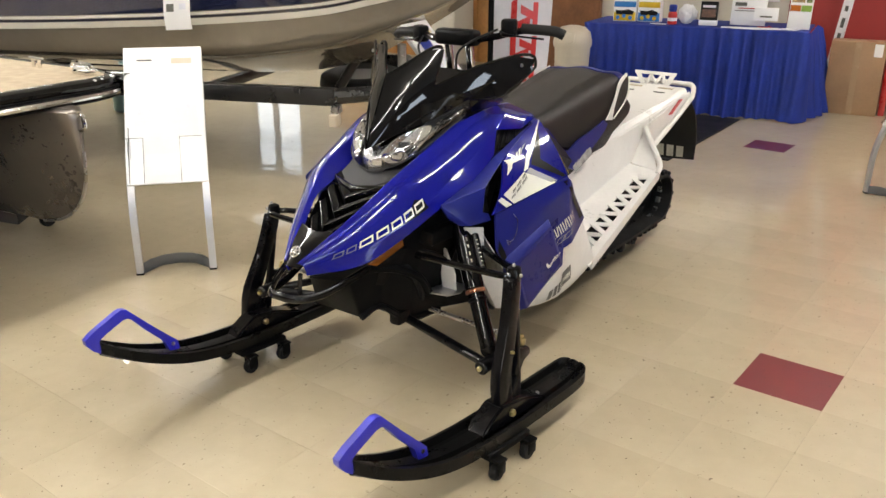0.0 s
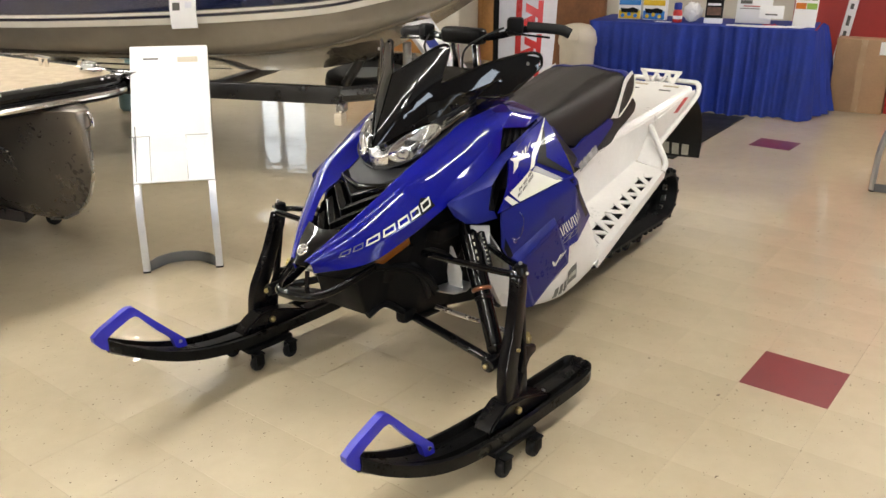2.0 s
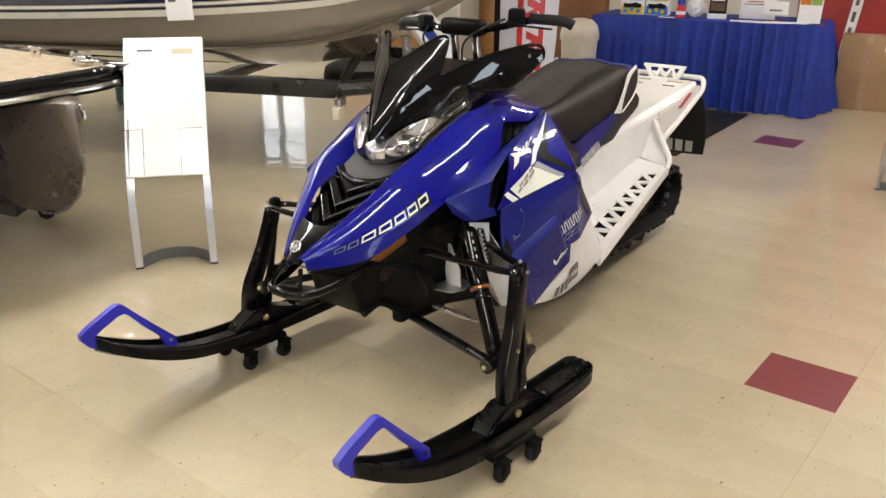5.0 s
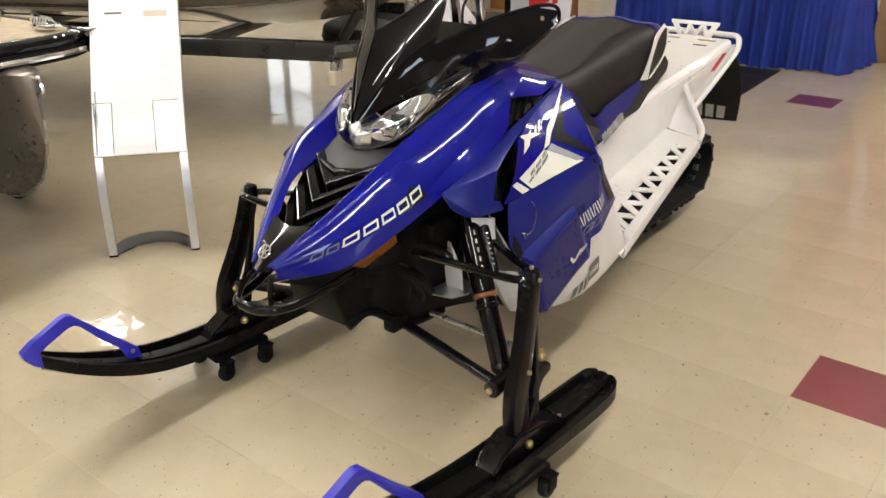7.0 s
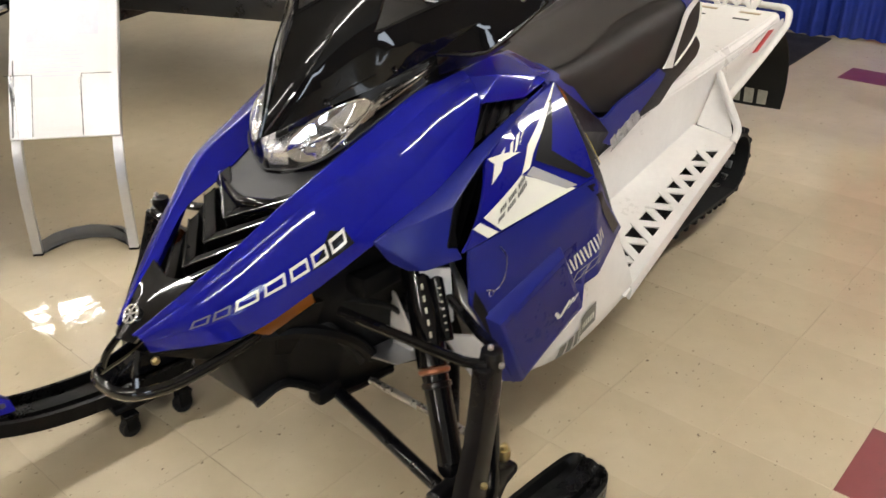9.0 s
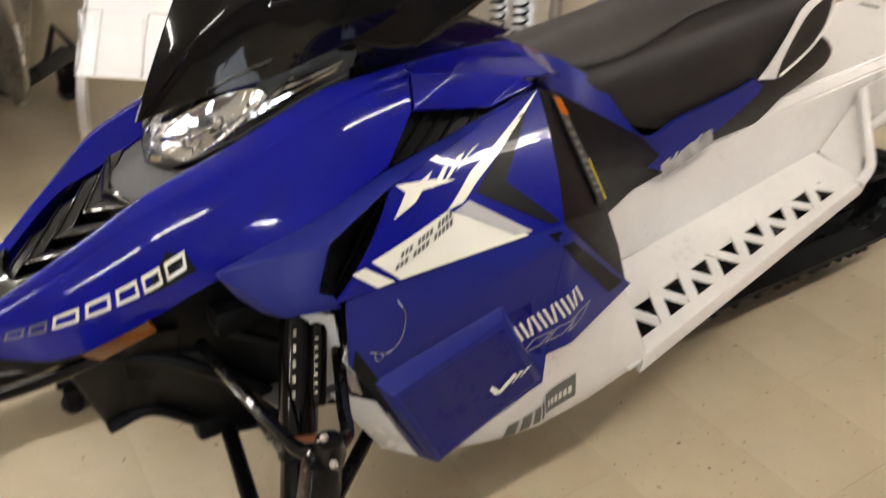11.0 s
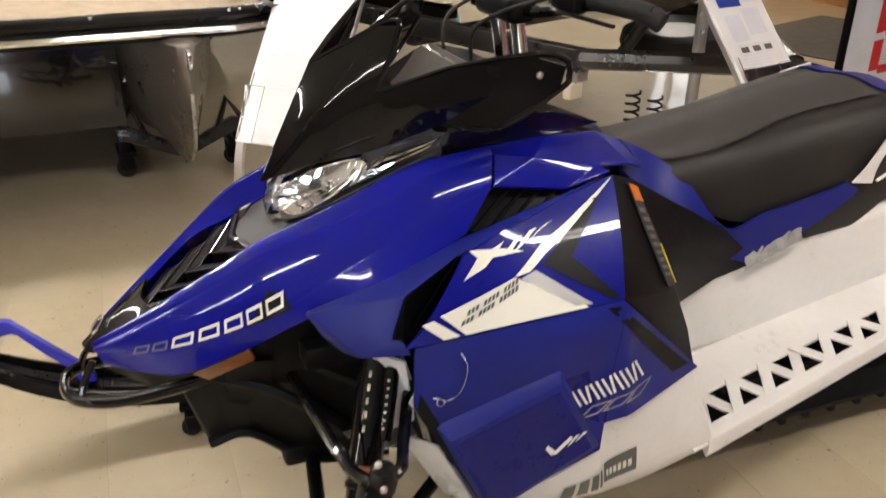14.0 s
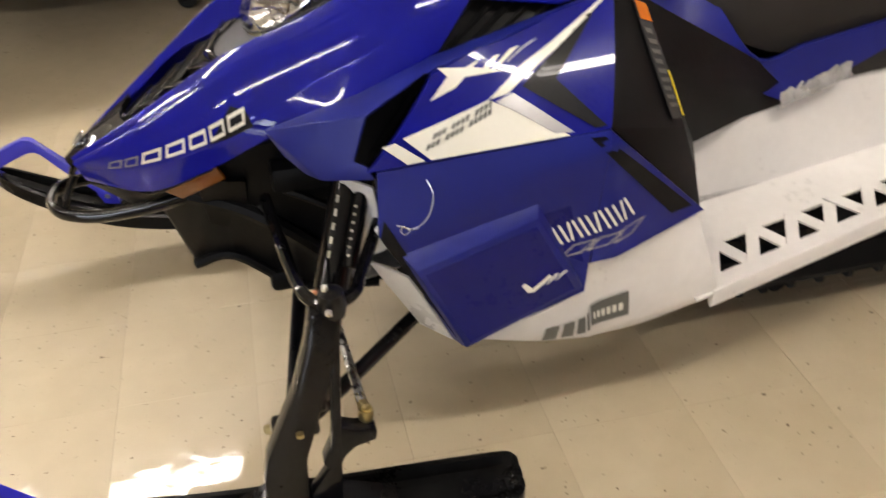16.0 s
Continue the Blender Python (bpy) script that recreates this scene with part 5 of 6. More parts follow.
part("flap_lettering", join(*[flap.decal([slant(.80, .10 + i * .155, .965, .10 + i * .155 + .110, 0)], -.009, 3) for i in range(5)]), LETTER, fl, "pale lettering bars")

# crumpled clear film left along the tunnel's edge
wrap = bmesh.new()
g = []
for i in range(19):
    row = []
    for j in range(5):
        p = V((.203 + .004 * j, 1.062 + i * .0085, .634 + i * .0030 - .009 * j))
        n_ = noise.noise(p * 70) * .010 + noise.noise(p * 150) * .006
        row.append(wrap.verts.new(p + V((.4 * n_, n_, n_ + .010))))
    g.append(row)
for a, b in zip(g, g[1:]):
    for k in range(4):
        wrap.faces.new((a[k], b[k], b[k + 1], a[k + 1]))
part("protective_film", wrap, WRAP, SLED, "crumpled clear protective film", smooth=12)

# track and its wheels
loop_pts = []
R = .125
for k in range(13):
    a = -math.pi / 2 + math.pi * 1.02 * k / 12
    loop_pts.append((2.125 + R * math.cos(a), .237 + R * math.sin(a)))
loop_pts += [(1.80, .375), (1.60, .40), (1.20, .42), (.90, .40), (.72, .36)]
for k in range(6):
    a = math.pi / 2 + math.pi * .75 * k / 5
    loop_pts.append((.62 + .10 * math.cos(a), .27 + .10 * math.sin(a)))
loop_pts += [(.75, .165), (.92, .125), (1.10, .112), (1.40, .112), (1.75, .112), (2.0, .112)]
line = span([(0, y, z) for y, z in loop_pts], True, 4)
outer, innerl = [], []
n = len(line)
for i, p in enumerate(line):
    d = (line[(i + 1) % n] - line[i - 1]).normalized()
    nrm = V((0, d.z, -d.y))
    outer.append(p)
    innerl.append(p - nrm * .014)
tr = bmesh.new()
rows = []
for i in range(n):
    rows.append([tr.verts.new(outer[i] + V((x, 0, 0))) for x in (-.19, .19)] + [tr.verts.new(innerl[i] + V((x, 0, 0))) for x in (.19, -.19)])
for i in range(n):
    a, b = rows[i], rows[(i + 1) % n]
    for k in range(4):
        tr.faces.new((a[k], a[(k + 1) % 4], b[(k + 1) % 4], b[k]))
track = part("track", tr, RUBBER, SLED, "black rubber drive track with lugs", 25)
total = sum((line[(i + 1) % n] - line[i]).length for i in range(n))
want, run = total / 56, 0.0
lug_m = None
for i in range(n):
    run += (line[(i + 1) % n] - line[i]).length
    if run >= want:
        run -= want
        d = (line[(i + 1) % n] - line[i]).normalized()
        nrm = V((0, d.z, -d.y))
        rot = Matrix(((1, 0, 0), (0, d.y, nrm.y), (0, d.z, nrm.z))).to_4x4()
        for xs, w in ((-.132, .114), (0, .114), (.132, .114)):
            lug = part("lug", box((w, .022, .024), (0, 0, .010), .005, 1), RUBBER, track) if lug_m is None else new("lug", lug_m)
            lug_m = lug.data
            lug.parent = track
            lug.matrix_local = Matrix.Translation(line[i] + V((xs, 0, 0))) @ rot
for s in (1, -1):
    for k in range(9):
        a = -1.45 + k * .52
        part("track_clip", moved(box((.026, .030, .006), (0, 0, 0), .002, 1), Matrix.Translation((s * .122, 2.125 + (R - .016) * math.cos(a), .237 + (R - .016) * math.sin(a))) @ pose(0, 0, 0, math.degrees(a) - 90, 0, 0)), STEEL, track)
    part("idler_wheel", lathe([(.02, -.015), (.06, -.015), (.096, -.016), (.100, 0), (.096, .016), (.06, .010), (.02, .012)], 28, axis="x", at=(s * .070, 2.125, .237)), BLACK, SLED, "black idler wheel")
    part("slide_rail", prism([(.85, .17), (1.0, .132), (2.06, .132), (2.10, .20), (1.1, .20), (.9, .24)], .012, .002, at=s * .10 - .006), BLACK_STEEL, SLED)
    part("skid_arm", rod((s * .12, 1.15, .19), (s * .15, 1.0, .38), .014), BLACK_STEEL, SLED)
    part("skid_arm", rod((s * .12, 1.75, .19), (s * .15, 1.5, .40), .014), BLACK_STEEL, SLED)
# retaining wire of the side panel
part("retaining_wire", tube([(.405, .290, .672), (.415, .298, .650), (.419, .290, .615), (.419, .272, .594), (.417, .256, .590), (.416, .246, .596), (.416, .242, .588), (.417, .248, .581), (.417, .256, .586), (.416, .250, .594), (.413, .236, .598)], .0012, 5), STEEL, SLED, "thin steel retaining wire")

# dollies under the skis
dolly = None
for px in (.562, -.520):
    if dolly is None:
        dolly = thing("ski_dolly", "small black caster dolly under a snowmobile ski", "dolly", "ski dollies", at=pose(px, -.045, 0, 0, 0, -5))
        part("deck", box((.15, .20, .022), (0, 0, .078), .006), BLACK, dolly)
        part("deck_pad", box((.10, .16, .010), (0, 0, .0875), .003), RUBBER, dolly)
        for cx, cy in ((.080, -.072), (.080, .076), (-.080, -.072), (-.080, .076)):
            w = part("caster", join(lathe([(.010, -.012), (.024, -.012), (.027, -.006), (.027, .006), (.024, .012), (.010, .012)], 18, axis="x", at=(cx, cy, .027))), RUBBER, dolly, "black twin caster wheel")
            part("fork", join(box((.006, .034, .045), (cx - .016, cy + .004, .045), .002), box((.006, .034, .045), (cx + .016, cy + .004, .045), .002), box((.044, .040, .008), (cx, cy + .004, .067), .002)), BLACK, w)
    else:
        copy_thing(dolly, pose(px, -.055, 0, 0, 0, -5))
for y in (1.20, 1.92):
    tagged(copy_thing(dolly, pose(-.02, y, 0, 0, 0, 1)), "small black caster dolly under the drive track", "dolly", "track dollies")

# ---- ceiling lights ----
TUBE = glow("fluorescent_tube", TUBE_COLOR, TUBE_POWER)
FIXTURE = mat("white_enamel_fixture", (0.8, 0.8, 0.78), 0.4, var=0.03)


def strip_light(x, y):
    t = thing("ceiling_light", "white strip fixture with four bare fluorescent tubes", "ceiling light", "ceiling lights", at=pose(x, y, CEILING))
    part("housing", prism([(-.11, -.001), (-.05, -.05), (.05, -.05), (.11, -.001)], 2.52, 0, "xz", -1.26), FIXTURE, t)
    for s in (-1, 1):
        for y in (-.62, .62):
            part("tube", rod((s * .040, y - .595, -.070), (s * .040, y + .595, -.070), .019, 8, False), TUBE, t)
    return t


strip_lights(strip_light, copy_thing)

# ---- display stands ----
PRINT = mat("pale_blue_print", (0.80, 0.81, 0.88), 0.5, var=0.06)
ACRYLIC = glassy("clear_acrylic", (1, 1, 1), 0.02, 1.0, 1.2)
BASE_GREY = mat("grey_base_plate", (0.16, 0.165, 0.17), 0.4, metal=0.3, var=0.08)


def stand_line(z):
    pts = [(-.004, 0), (0.0, .16), (.008, .28), (.05, .42), (.16, .58), (.33, .78), (.50, .985)]
    for (a, za), (b, zb) in zip(pts, pts[1:]):
        if z <= zb:
            return a + (b - a) * (z - za) / (zb - za)
    return pts[-1][0]


def stand(m, flier=False):
    """Axes: x to its right, y backwards."""
    t = thing("display_stand", "white spec sheet on a leaning aluminium floor stand", "sign stand", "display stands", at=m)
    curve = span([(0, stand_line(z), z) for z in (0, .16, .28, .42, .58, .78, .985)], False, 4)
    for s in (-1, 1):
        leg = loft([[(s * .168 - .016, p.y - .010, p.z + .004), (s * .168 + .016, p.y - .010, p.z + .004), (s * .168 + .016, p.y + .012, p.z - .004), (s * .168 - .016, p.y + .012, p.z - .004)] for p in curve])
        part("leg", leg, ALU, t, "curved aluminium leg")
        part("foot_cap", box((.036, .03, .010), (s * .168, 0, .005), .003), BLACK, t)
    arc = [(-.150, 0), (-.125, .055), (-.07, .095), (0, .11), (.07, .095), (.125, .055), (.150, 0), (.150, .085), (.10, .155), (0, .185), (-.10, .155), (-.150, .085)]
    part("base_plate", prism([(x, y) for x, y in arc], .012, .002, "xy", .012), BASE_GREY, t, "grey crescent base plate")
    part("base_rim", prism([(x * 1.0, y) for x, y in arc[:7]] + [(.150, .008), (.12, .064), (.065, .106), (0, .121), (-.065, .106), (-.12, .064), (-.150, .008)], .05, 0, "xy", .004), BASE_GREY, t)
    up = [p for p in curve if p.z > .40]
    sheet = loft([[(-.182, p.y - .020, p.z + .012), (.182, p.y - .020, p.z + .012), (.182, p.y - .010, p.z + .005), (-.182, p.y - .010, p.z + .005)] for p in up])
    board = part("board", sheet, SIGN_WHITE, t, "white board with a spec sheet")
    def on(x0, z0, x1, z1, lift, mt, name, label=""):
        pts = [z0 + (z1 - z0) * k / 6 for k in range(7)]
        b = bmesh.new()
        row = []
        for z in pts:
            y = stand_line(z) - .020 - lift
            row.append((b.verts.new((x0, y, z + .012 + lift * .5)), b.verts.new((x1, y, z + .012 + lift * .5))))
        for p, q in zip(row, row[1:]):
            b.faces.new((p[0], p[1], q[1], q[0]))
        part(name, b, mt, board, label)
    on(-.140, .44, .150, .945, .003, PAPER, "spec_sheet", "white printed sheet")
    on(-.125, .70, -.02, .80, .0045, PRINT, "print_block")
    on(.0, .72, .12, .82, .0045, PRINT, "print_block")
    on(-.125, .84, .12, .852, .0045, PRINT, "print_line")
    on(-.125, .87, .0, .877, .0045, PRINT, "print_line")
    on(.04, .912, .135, .935, .0045, BEIGE, "photo", "small tan photograph")
    on(-.12, .925, -.05, .932, .0045, INK, "print_line")
    for k in range(8):
        on(-.12, .60 + k * .012, .05 + .01 * (k % 3), .604 + k * .012, .0045, PRINT, "print_line")
    pocket = part("brochure_pocket", join(box((.012, .03, .20), (-.162, stand_line(.52) - .035, .535), .002, turn=(-22, 0, 0)), box((.10, .004, .20), (.115, stand_line(.50) - .048, .53), .001, turn=(-22, 0, 0)), box((.05, .004, .20), (-.125, stand_line(.50) - .048, .53), .001, turn=(-22, 0, 0))), ACRYLIC, t, "clear acrylic brochure pocket")
    pocket.visible_shadow = False
    part("pocket_edge", join(tube([(.065, stand_line(.44) - .052, .445), (.065, stand_line(.62) - .055, .625), (.165, stand_line(.62) - .055, .625)], .0016, 5, curve=False), tube([(-.10, stand_line(.44) - .052, .445), (-.10, stand_line(.62) - .055, .625), (-.19, stand_line(.62) - .055, .625)], .0016, 5, curve=False), tube([(-.165, stand_line(.44) - .052, .445), (-.165, stand_line(.66) - .045, .665)], .0022, 5, curve=False)), INK, t)
    if flier:
        on(-.17, .43, .17, .60, .012, BLACK_FILM, "flier", "black flier with a red mark")
        on(-.02, .515, .14, .545, .014, RED, "flier_mark")
        on(-.13, .83, .02, .93, .005, CLOTH, "photo", "blue photograph")
        on(.0, .90, .10, .95, .006, YELLOW, "sticker")
        for k in range(3):
            on(-.11 + .08 * k, .66, -.06 + .08 * k, .68, .005, INK, "print_block")
    return t


stand(pose(-1.500, .312, 0, 0, 0, 50.3))
stand(pose(-1.25, 2.50, 0, 0, 0, 104), True)
stand(pose(.915, 3.63, 0, 0, 0, -52))

# ---- pontoon boat with a carpeted bow, on cradles ----
HULL_DARK = mat("dark_bronze_metallic_paint", (0.020, 0.018, 0.016), 0.16, metal=0.4, coat=0.8, var=0.12, scale=3)
CARPET = mat("tan_marine_carpet", (0.42, 0.34, 0.24), 0.95, var=0.12, scale=20, bump=0.8, bump_scale=500)
HULL_GREY = mat("taupe_metallic_hull", (0.27, 0.235, 0.19), 0.20, metal=0.35, coat=0.9, var=0.08, scale=1.5)
NAVY = mat("navy_gelcoat", (0.012, 0.016, 0.045), 0.12, coat=1.0, var=0.1)
CREAM = mat("cream_gelcoat", (0.68, 0.64, 0.56), 0.2, coat=0.8, var=0.04)
FRAME_BLACK = mat("black_trailer_steel", (0.012, 0.012, 0.013), 0.3, coat=0.3, var=0.2, scale=6, bump=0.08)
PONTOON = mat("brushed_bronze_pontoon", (0.21, 0.185, 0.160), 0.30, metal=0.7, coat=0.15, var=0.06, scale=4)
BOAT = pose(-1.862, -.04, 0, 0, 0, 4.6)
boat = thing("pontoon_boat", "pontoon boat with tan carpeted bow deck and bronze pontoons", "boat", at=BOAT)
# boat axes: x towards the bow, y to the side; the deck runs far past the frame on one side
deck_plan = [(-7.2, .47), (-.60, .47), (-.24, .462), (-.13, .435), (-.06, .385), (-.03, .30), (-.02, .15), (0, -.95), (-.02, -2.05), (-.03, -2.20), (-.06, -2.285), (-.13, -2.335), (-.24, -2.362), (-.60, -2.37), (-7.2, -2.37)]


def deck_line(z, grow):
    out = []
    for x, y in deck_plan:
        g = grow if y > 0 else -grow
        out.append((x + (grow if x > -.2 else 0), y + (g if x < -.05 else 0), z))
    return out


part("deck", prism([(x, y) for x, y in deck_plan], .03, 0, "xy", .856), CARPET, boat, "tan carpeted bow deck")
gun = span(deck_line(.862, .012), False, 5)
part("gunwale", tube(gun, .040, 10, curve=False, flat=0.75), BLACK_GLOSS, boat, "black deck edge moulding")
rr = span(deck_line(.815, .022), False, 5)
part("rub_rail_base", tube(rr, .034, 8, curve=False), BLACK, boat)
part("rub_rail", tube([p + (V((p.x, p.y, 0)) - V((-1.2, max(min(p.y, 0), -1.9), 0))).normalized() * .026 for p in rr], .016, 8, curve=False), CHROME, boat, "chrome rub rail")
for k in range(8, len(rr) - 8, 4):
    part("screw", lathe([(.007, -.003), (.007, .003), (.004, .005)], 8, at=tuple(gun[k] + V((.028, 0, .020)))), STEEL, boat)
for x in (-.25, -.9, -1.6, -2.4, -3.4, -4.4):
    part("cross_member", box((.07, 2.7, .05), (x, -.95, .830), .004), FRAME_BLACK, boat)
# round tubes that taper to an upright stem
stations = [(.000, .010, .775, .60), (.015, .030, .785, .48), (.05, .055, .792, .395), (.10, .080, .797, .335), (.18, .112, .800, .275), (.28, .142, .802, .232), (.40, .170, .803, .208), (.55, .195, .803, .202), (.75, .220, .803, .200), (1.6, .280, .803, .200), (6.8, .300, .803, .200)]
for k, yp in enumerate((.088, -.925, -1.93)):
    rings = []
    for x, w, zt, zk in stations:
        k_ = min(1.0, max(0.0, (x - .05) / 1.6))
        vee = [(0, 0), (.22, .16), (.46, .36), (.70, .58), (.90, .80), (1.0, .97), (.55, 1.0)]
        rnd = [(0, 0), (.50, .067), (.80, .20), (.97, .38), (.97, .62), (.80, .80), (.45, .95)]
        half = [(a0 + (a1 - a0) * k_, b0 + (b1 - b0) * k_) for (a0, b0), (a1, b1) in zip(vee, rnd)]
        side_ = [(w * 1.0 * a, zk + (zt - zk) * b) for a, b in half]
        ring = [(.135 - x, yp + a, b) for a, b in side_] + [(.135 - x, yp - a, b) for a, b in side_[:0:-1]]
        rings.append(ring)
    cols = [span(c, False, 3) for c in zip(*rings)]
    tube_ = part("pontoon", loft(list(zip(*cols))), PONTOON, boat, "brushed bronze pontoon tube with an upright stem", 50)
    part("stem_band", tube([V((.140 - x, yp, zk)) for x, w, zt, zk in stations[:7]], .008, 8), STEEL, tube_, "bright stem edge")
    part("bow_eye", tube([(.125, yp, .765), (.165, yp, .765), (.172, yp, .715), (.130, yp, .695)], .010, 8), CHROME, tube_, "chrome bow eye")
    part("lifting_strake", box((.50, .012, .010), (-.42, yp - .172, .60), .002, turn=(0, 0, -8)), STEEL, tube_)
    part("bracket", box((3.6, .10, .035), (-2.2, yp, .815), .004), FRAME_BLACK, tube_)
part("bow_light", join(box((.11, .06, .03), (-.14, .335, .905), .012), *[tube([(-.10 - k * .02, .31, .905), (-.10 - k * .02, .335, .945), (-.10 - k * .02, .37, .905)], .006, 6) for k in range(5)], tube([(-.08, .335, .94), (-.20, .335, .945), (-.24, .345, .925)], .008, 6)), CHROME, boat, "chrome bow light")
part("cleat", join(tube([(-.50, .36, .93), (-.62, .37, .93)], .009, 8), rod((-.53, .362, .885), (-.53, .362, .93), .010), rod((-.59, .368, .885), (-.59, .368, .93), .010)), CHROME, boat, "chrome deck cleat")
for y in (-.42, -1.43):
    part("deck_apron", box((.02, .62, .46), (-.48, y, .56), .006), HULL_DARK, boat, "dark glossy apron between the pontoons")
part("motor_pedestal", lathe([(.16, .886), (.16, .91), (.12, .93), (.075, .95), (.075, 1.5), (.06, 1.52)], 24, at=(-.98, -.02, 0)), BLACK, boat, "black trolling motor pedestal")


def boat_dolly(y):
    t = thing("boat_dolly", "black steel cradle on casters under a pontoon", "dolly", "boat dollies", at=BOAT @ pose(-.72, y + .05, 0))
    part("beam", box((1.4, .06, .05), (-.6, 0, .150), .006), FRAME_BLACK, t)
    for x in (0, -1.2):
        for s in (-1, 1):
            arm = part("arm", prism([(0, .108), (0, .165), (s * .235, .285), (s * .290, .275), (s * .285, .225), (s * .24, .215)], .035, .003, "yz", x + .10), FRAME_BLACK, t, "sloping black cradle arm")
            part("arm_plate", tube([(x + .12, s * .165, .235), (x + .12, s * .215, .375), (x + .12, s * .285, .270)], .017, 6, curve=False), FRAME_BLACK, arm)
            c = part("caster", lathe([(.012, -.016), (.042, -.016), (.048, -.008), (.048, .008), (.042, .016), (.012, .016)], 18, axis="x", at=(x - .02, s * .255, .048)), RUBBER, t, "black swivel caster")
            part("fork", join(box((.006, .07, .09), (x + .003, s * .255, .085), .002), box((.006, .07, .09), (x - .043, s * .255, .085), .002), box((.16, .08, .03), (x + .03, s * .255, .150), .002), box((.05, .05, .07), (x + .08, s * .262, .195), .004)), BLACK, c)
    return t


first_dolly = boat_dolly(.088)
for y in (-.925, -1.93):
    copy_thing(first_dolly, BOAT @ pose(-4.0, y, 0))

# ---- runabout on its trailer ----
RUN = pose(-2.75, 2.30, 0, 0, 0, math.degrees(math.atan2(.39, .92)))
runabout = thing("runabout_boat", "taupe metallic runabout with cream and navy stripes, on a trailer", "boat", at=RUN)
# axes: x towards the bow, y to its far side
secs = [(-5.0, .60, .98, .86), (-3.0, .60, 1.02, .88), (-1.5, .595, 1.03, .90), (-.6, .59, .98, .93), (0, .60, .90, .96), (.5, .69, .74, 1.0), (.8, .83, .58, 1.06), (1.05, .97, .42, 1.12), (1.3, 1.13, .24, 1.20), (1.52, 1.32, .05, 1.32)]
rows = []
for x, zk, w, chine in secs:
    rows.append([(x, 0, zk), (x, -w * .45, zk + .10 * (1 if x < .6 else .6)), (x, -w * .86, zk + (chine - zk) * .62), (x, -w, chine + .06), (x + .02, -w - .03, chine + .22), (x + .04, -w - .05, chine + .48)])
NEAR = Skin(rows, (0.1, -1, -0.2))
FARS = Skin([[(a, -bb, c) for a, bb, c in r] for r in rows], (0.1, 1, -0.2))
hull = part("hull", NEAR.sheet(40, 20, .006, 0, 1, 0, .83), HULL_GREY, runabout, "taupe metallic hull side")
part("hull", FARS.sheet(30, 12, .006, 0, 1, 0, .83), HULL_GREY, runabout)
part("stripe", NEAR.sheet(40, 2, 0, 0, 1, .600, .648, lift=.004), CREAM, hull, "cream stripe")
part("stripe", NEAR.sheet(40, 2, 0, 0, 1, .655, .668, lift=.004), NAVY, hull, "navy line")
part("stripe", NEAR.sheet(40, 2, 0, 0, 1, .676, .700, lift=.004), CREAM, hull, "cream stripe")
part("upper_band", NEAR.sheet(40, 6, 0, 0, 1, .708, .83, lift=.004), NAVY, hull, "navy upper band")
part("chine_rail", NEAR.sheet(40, 1, .004, 0, .95, .375, .392, lift=.010), HULL_GREY, hull)
deckb = bmesh.new()
g = [[deckb.verts.new(NEAR(i / 20, .83)), deckb.verts.new(FARS(i / 20, .83))] for i in range(21)]
for p, q in zip(g, g[1:]):
    deckb.faces.new((p[0], q[0], q[1], p[1]))
part("deck", deckb, CREAM, runabout)
tag = Skin([[NEAR(.368, .585, .030), NEAR(.368, .70, .020), NEAR(.368, .825, .014)], [NEAR(.399, .585, .030), NEAR(.399, .70, .020), NEAR(.399, .825, .014)]], (0, -1, 0))
sheet_ = solo("price_sheet", tag.sheet(2, 8, .002), PAPER, "white printed price sheet taped on the hull", "paper")
sheet_.matrix_world = RUN
part("print_block", tag.decal([slant(.12, .55, .40, .75)], .004, 2), INK, sheet_)
part("print_line", tag.decal([slant(.6, .6, .85, .75)], .004, 2), PRINT, sheet_)
trailer = thing("boat_trailer", "black steel boat trailer with a flat spare wheel and jack", "trailer", at=RUN)
for y in (-.80, .80):
    part("side_beam", box((5.2, .075, .105), (-1.98, y, .585), .008), FRAME_BLACK, trailer)
    part("bunk", box((3.4, .10, .07), (-2.4, y * .42, .57), .01), BLACK, trailer)
part("tongue_beam", tube([(.58, -.80, .585), (1.25, -.04, .55), (1.95, .0, .48)], .05, 8, curve=False), FRAME_BLACK, trailer)
part("tongue_beam", tube([(.58, .80, .585), (1.25, .04, .55)], .05, 8, curve=False), FRAME_BLACK, trailer)
for x in (-.55, -2.2, -3.8):
    part("cross_beam", box((.07, 1.62, .07), (x, 0, .50), .006), FRAME_BLACK, trailer)
part("bow_post", join(rod((.30, 0, .45), (.48, 0, .72), .035), box((.10, .16, .10), (.48, 0, .74), .01)), FRAME_BLACK, trailer)
part("jack", join(rod((.85, -.16, .12), (.85, -.16, .84), .030), rod((.85, -.16, .76), (.91, -.30, .76), .010)), ALU, trailer, "aluminium trailer jack")
part("jack_wheel", lathe([(.01, -.02), (.07, -.02), (.075, 0), (.07, .02), (.01, .02)], 18, axis="y", at=(.85, -.16, .085)), RUBBER, trailer)
for k in (0, 1):
    part("safety_coil", tube([(.62 + .13 * k + .035 * math.cos(a * .9), -.33 + .035 * math.sin(a * .9), .10 + a * .006) for a in range(0, 44)], .007, 5, fine=1), RUBBER, trailer, "black coiled cable")
spare = part("spare_wheel", moved(lathe([(.13, -.05), (.25, -.08), (.31, -.06), (.325, 0), (.31, .06), (.25, .08), (.13, .05)], 32), pose(.33, .49, .47, 6, 0, 0)), RUBBER, trailer, "spare wheel lying flat")
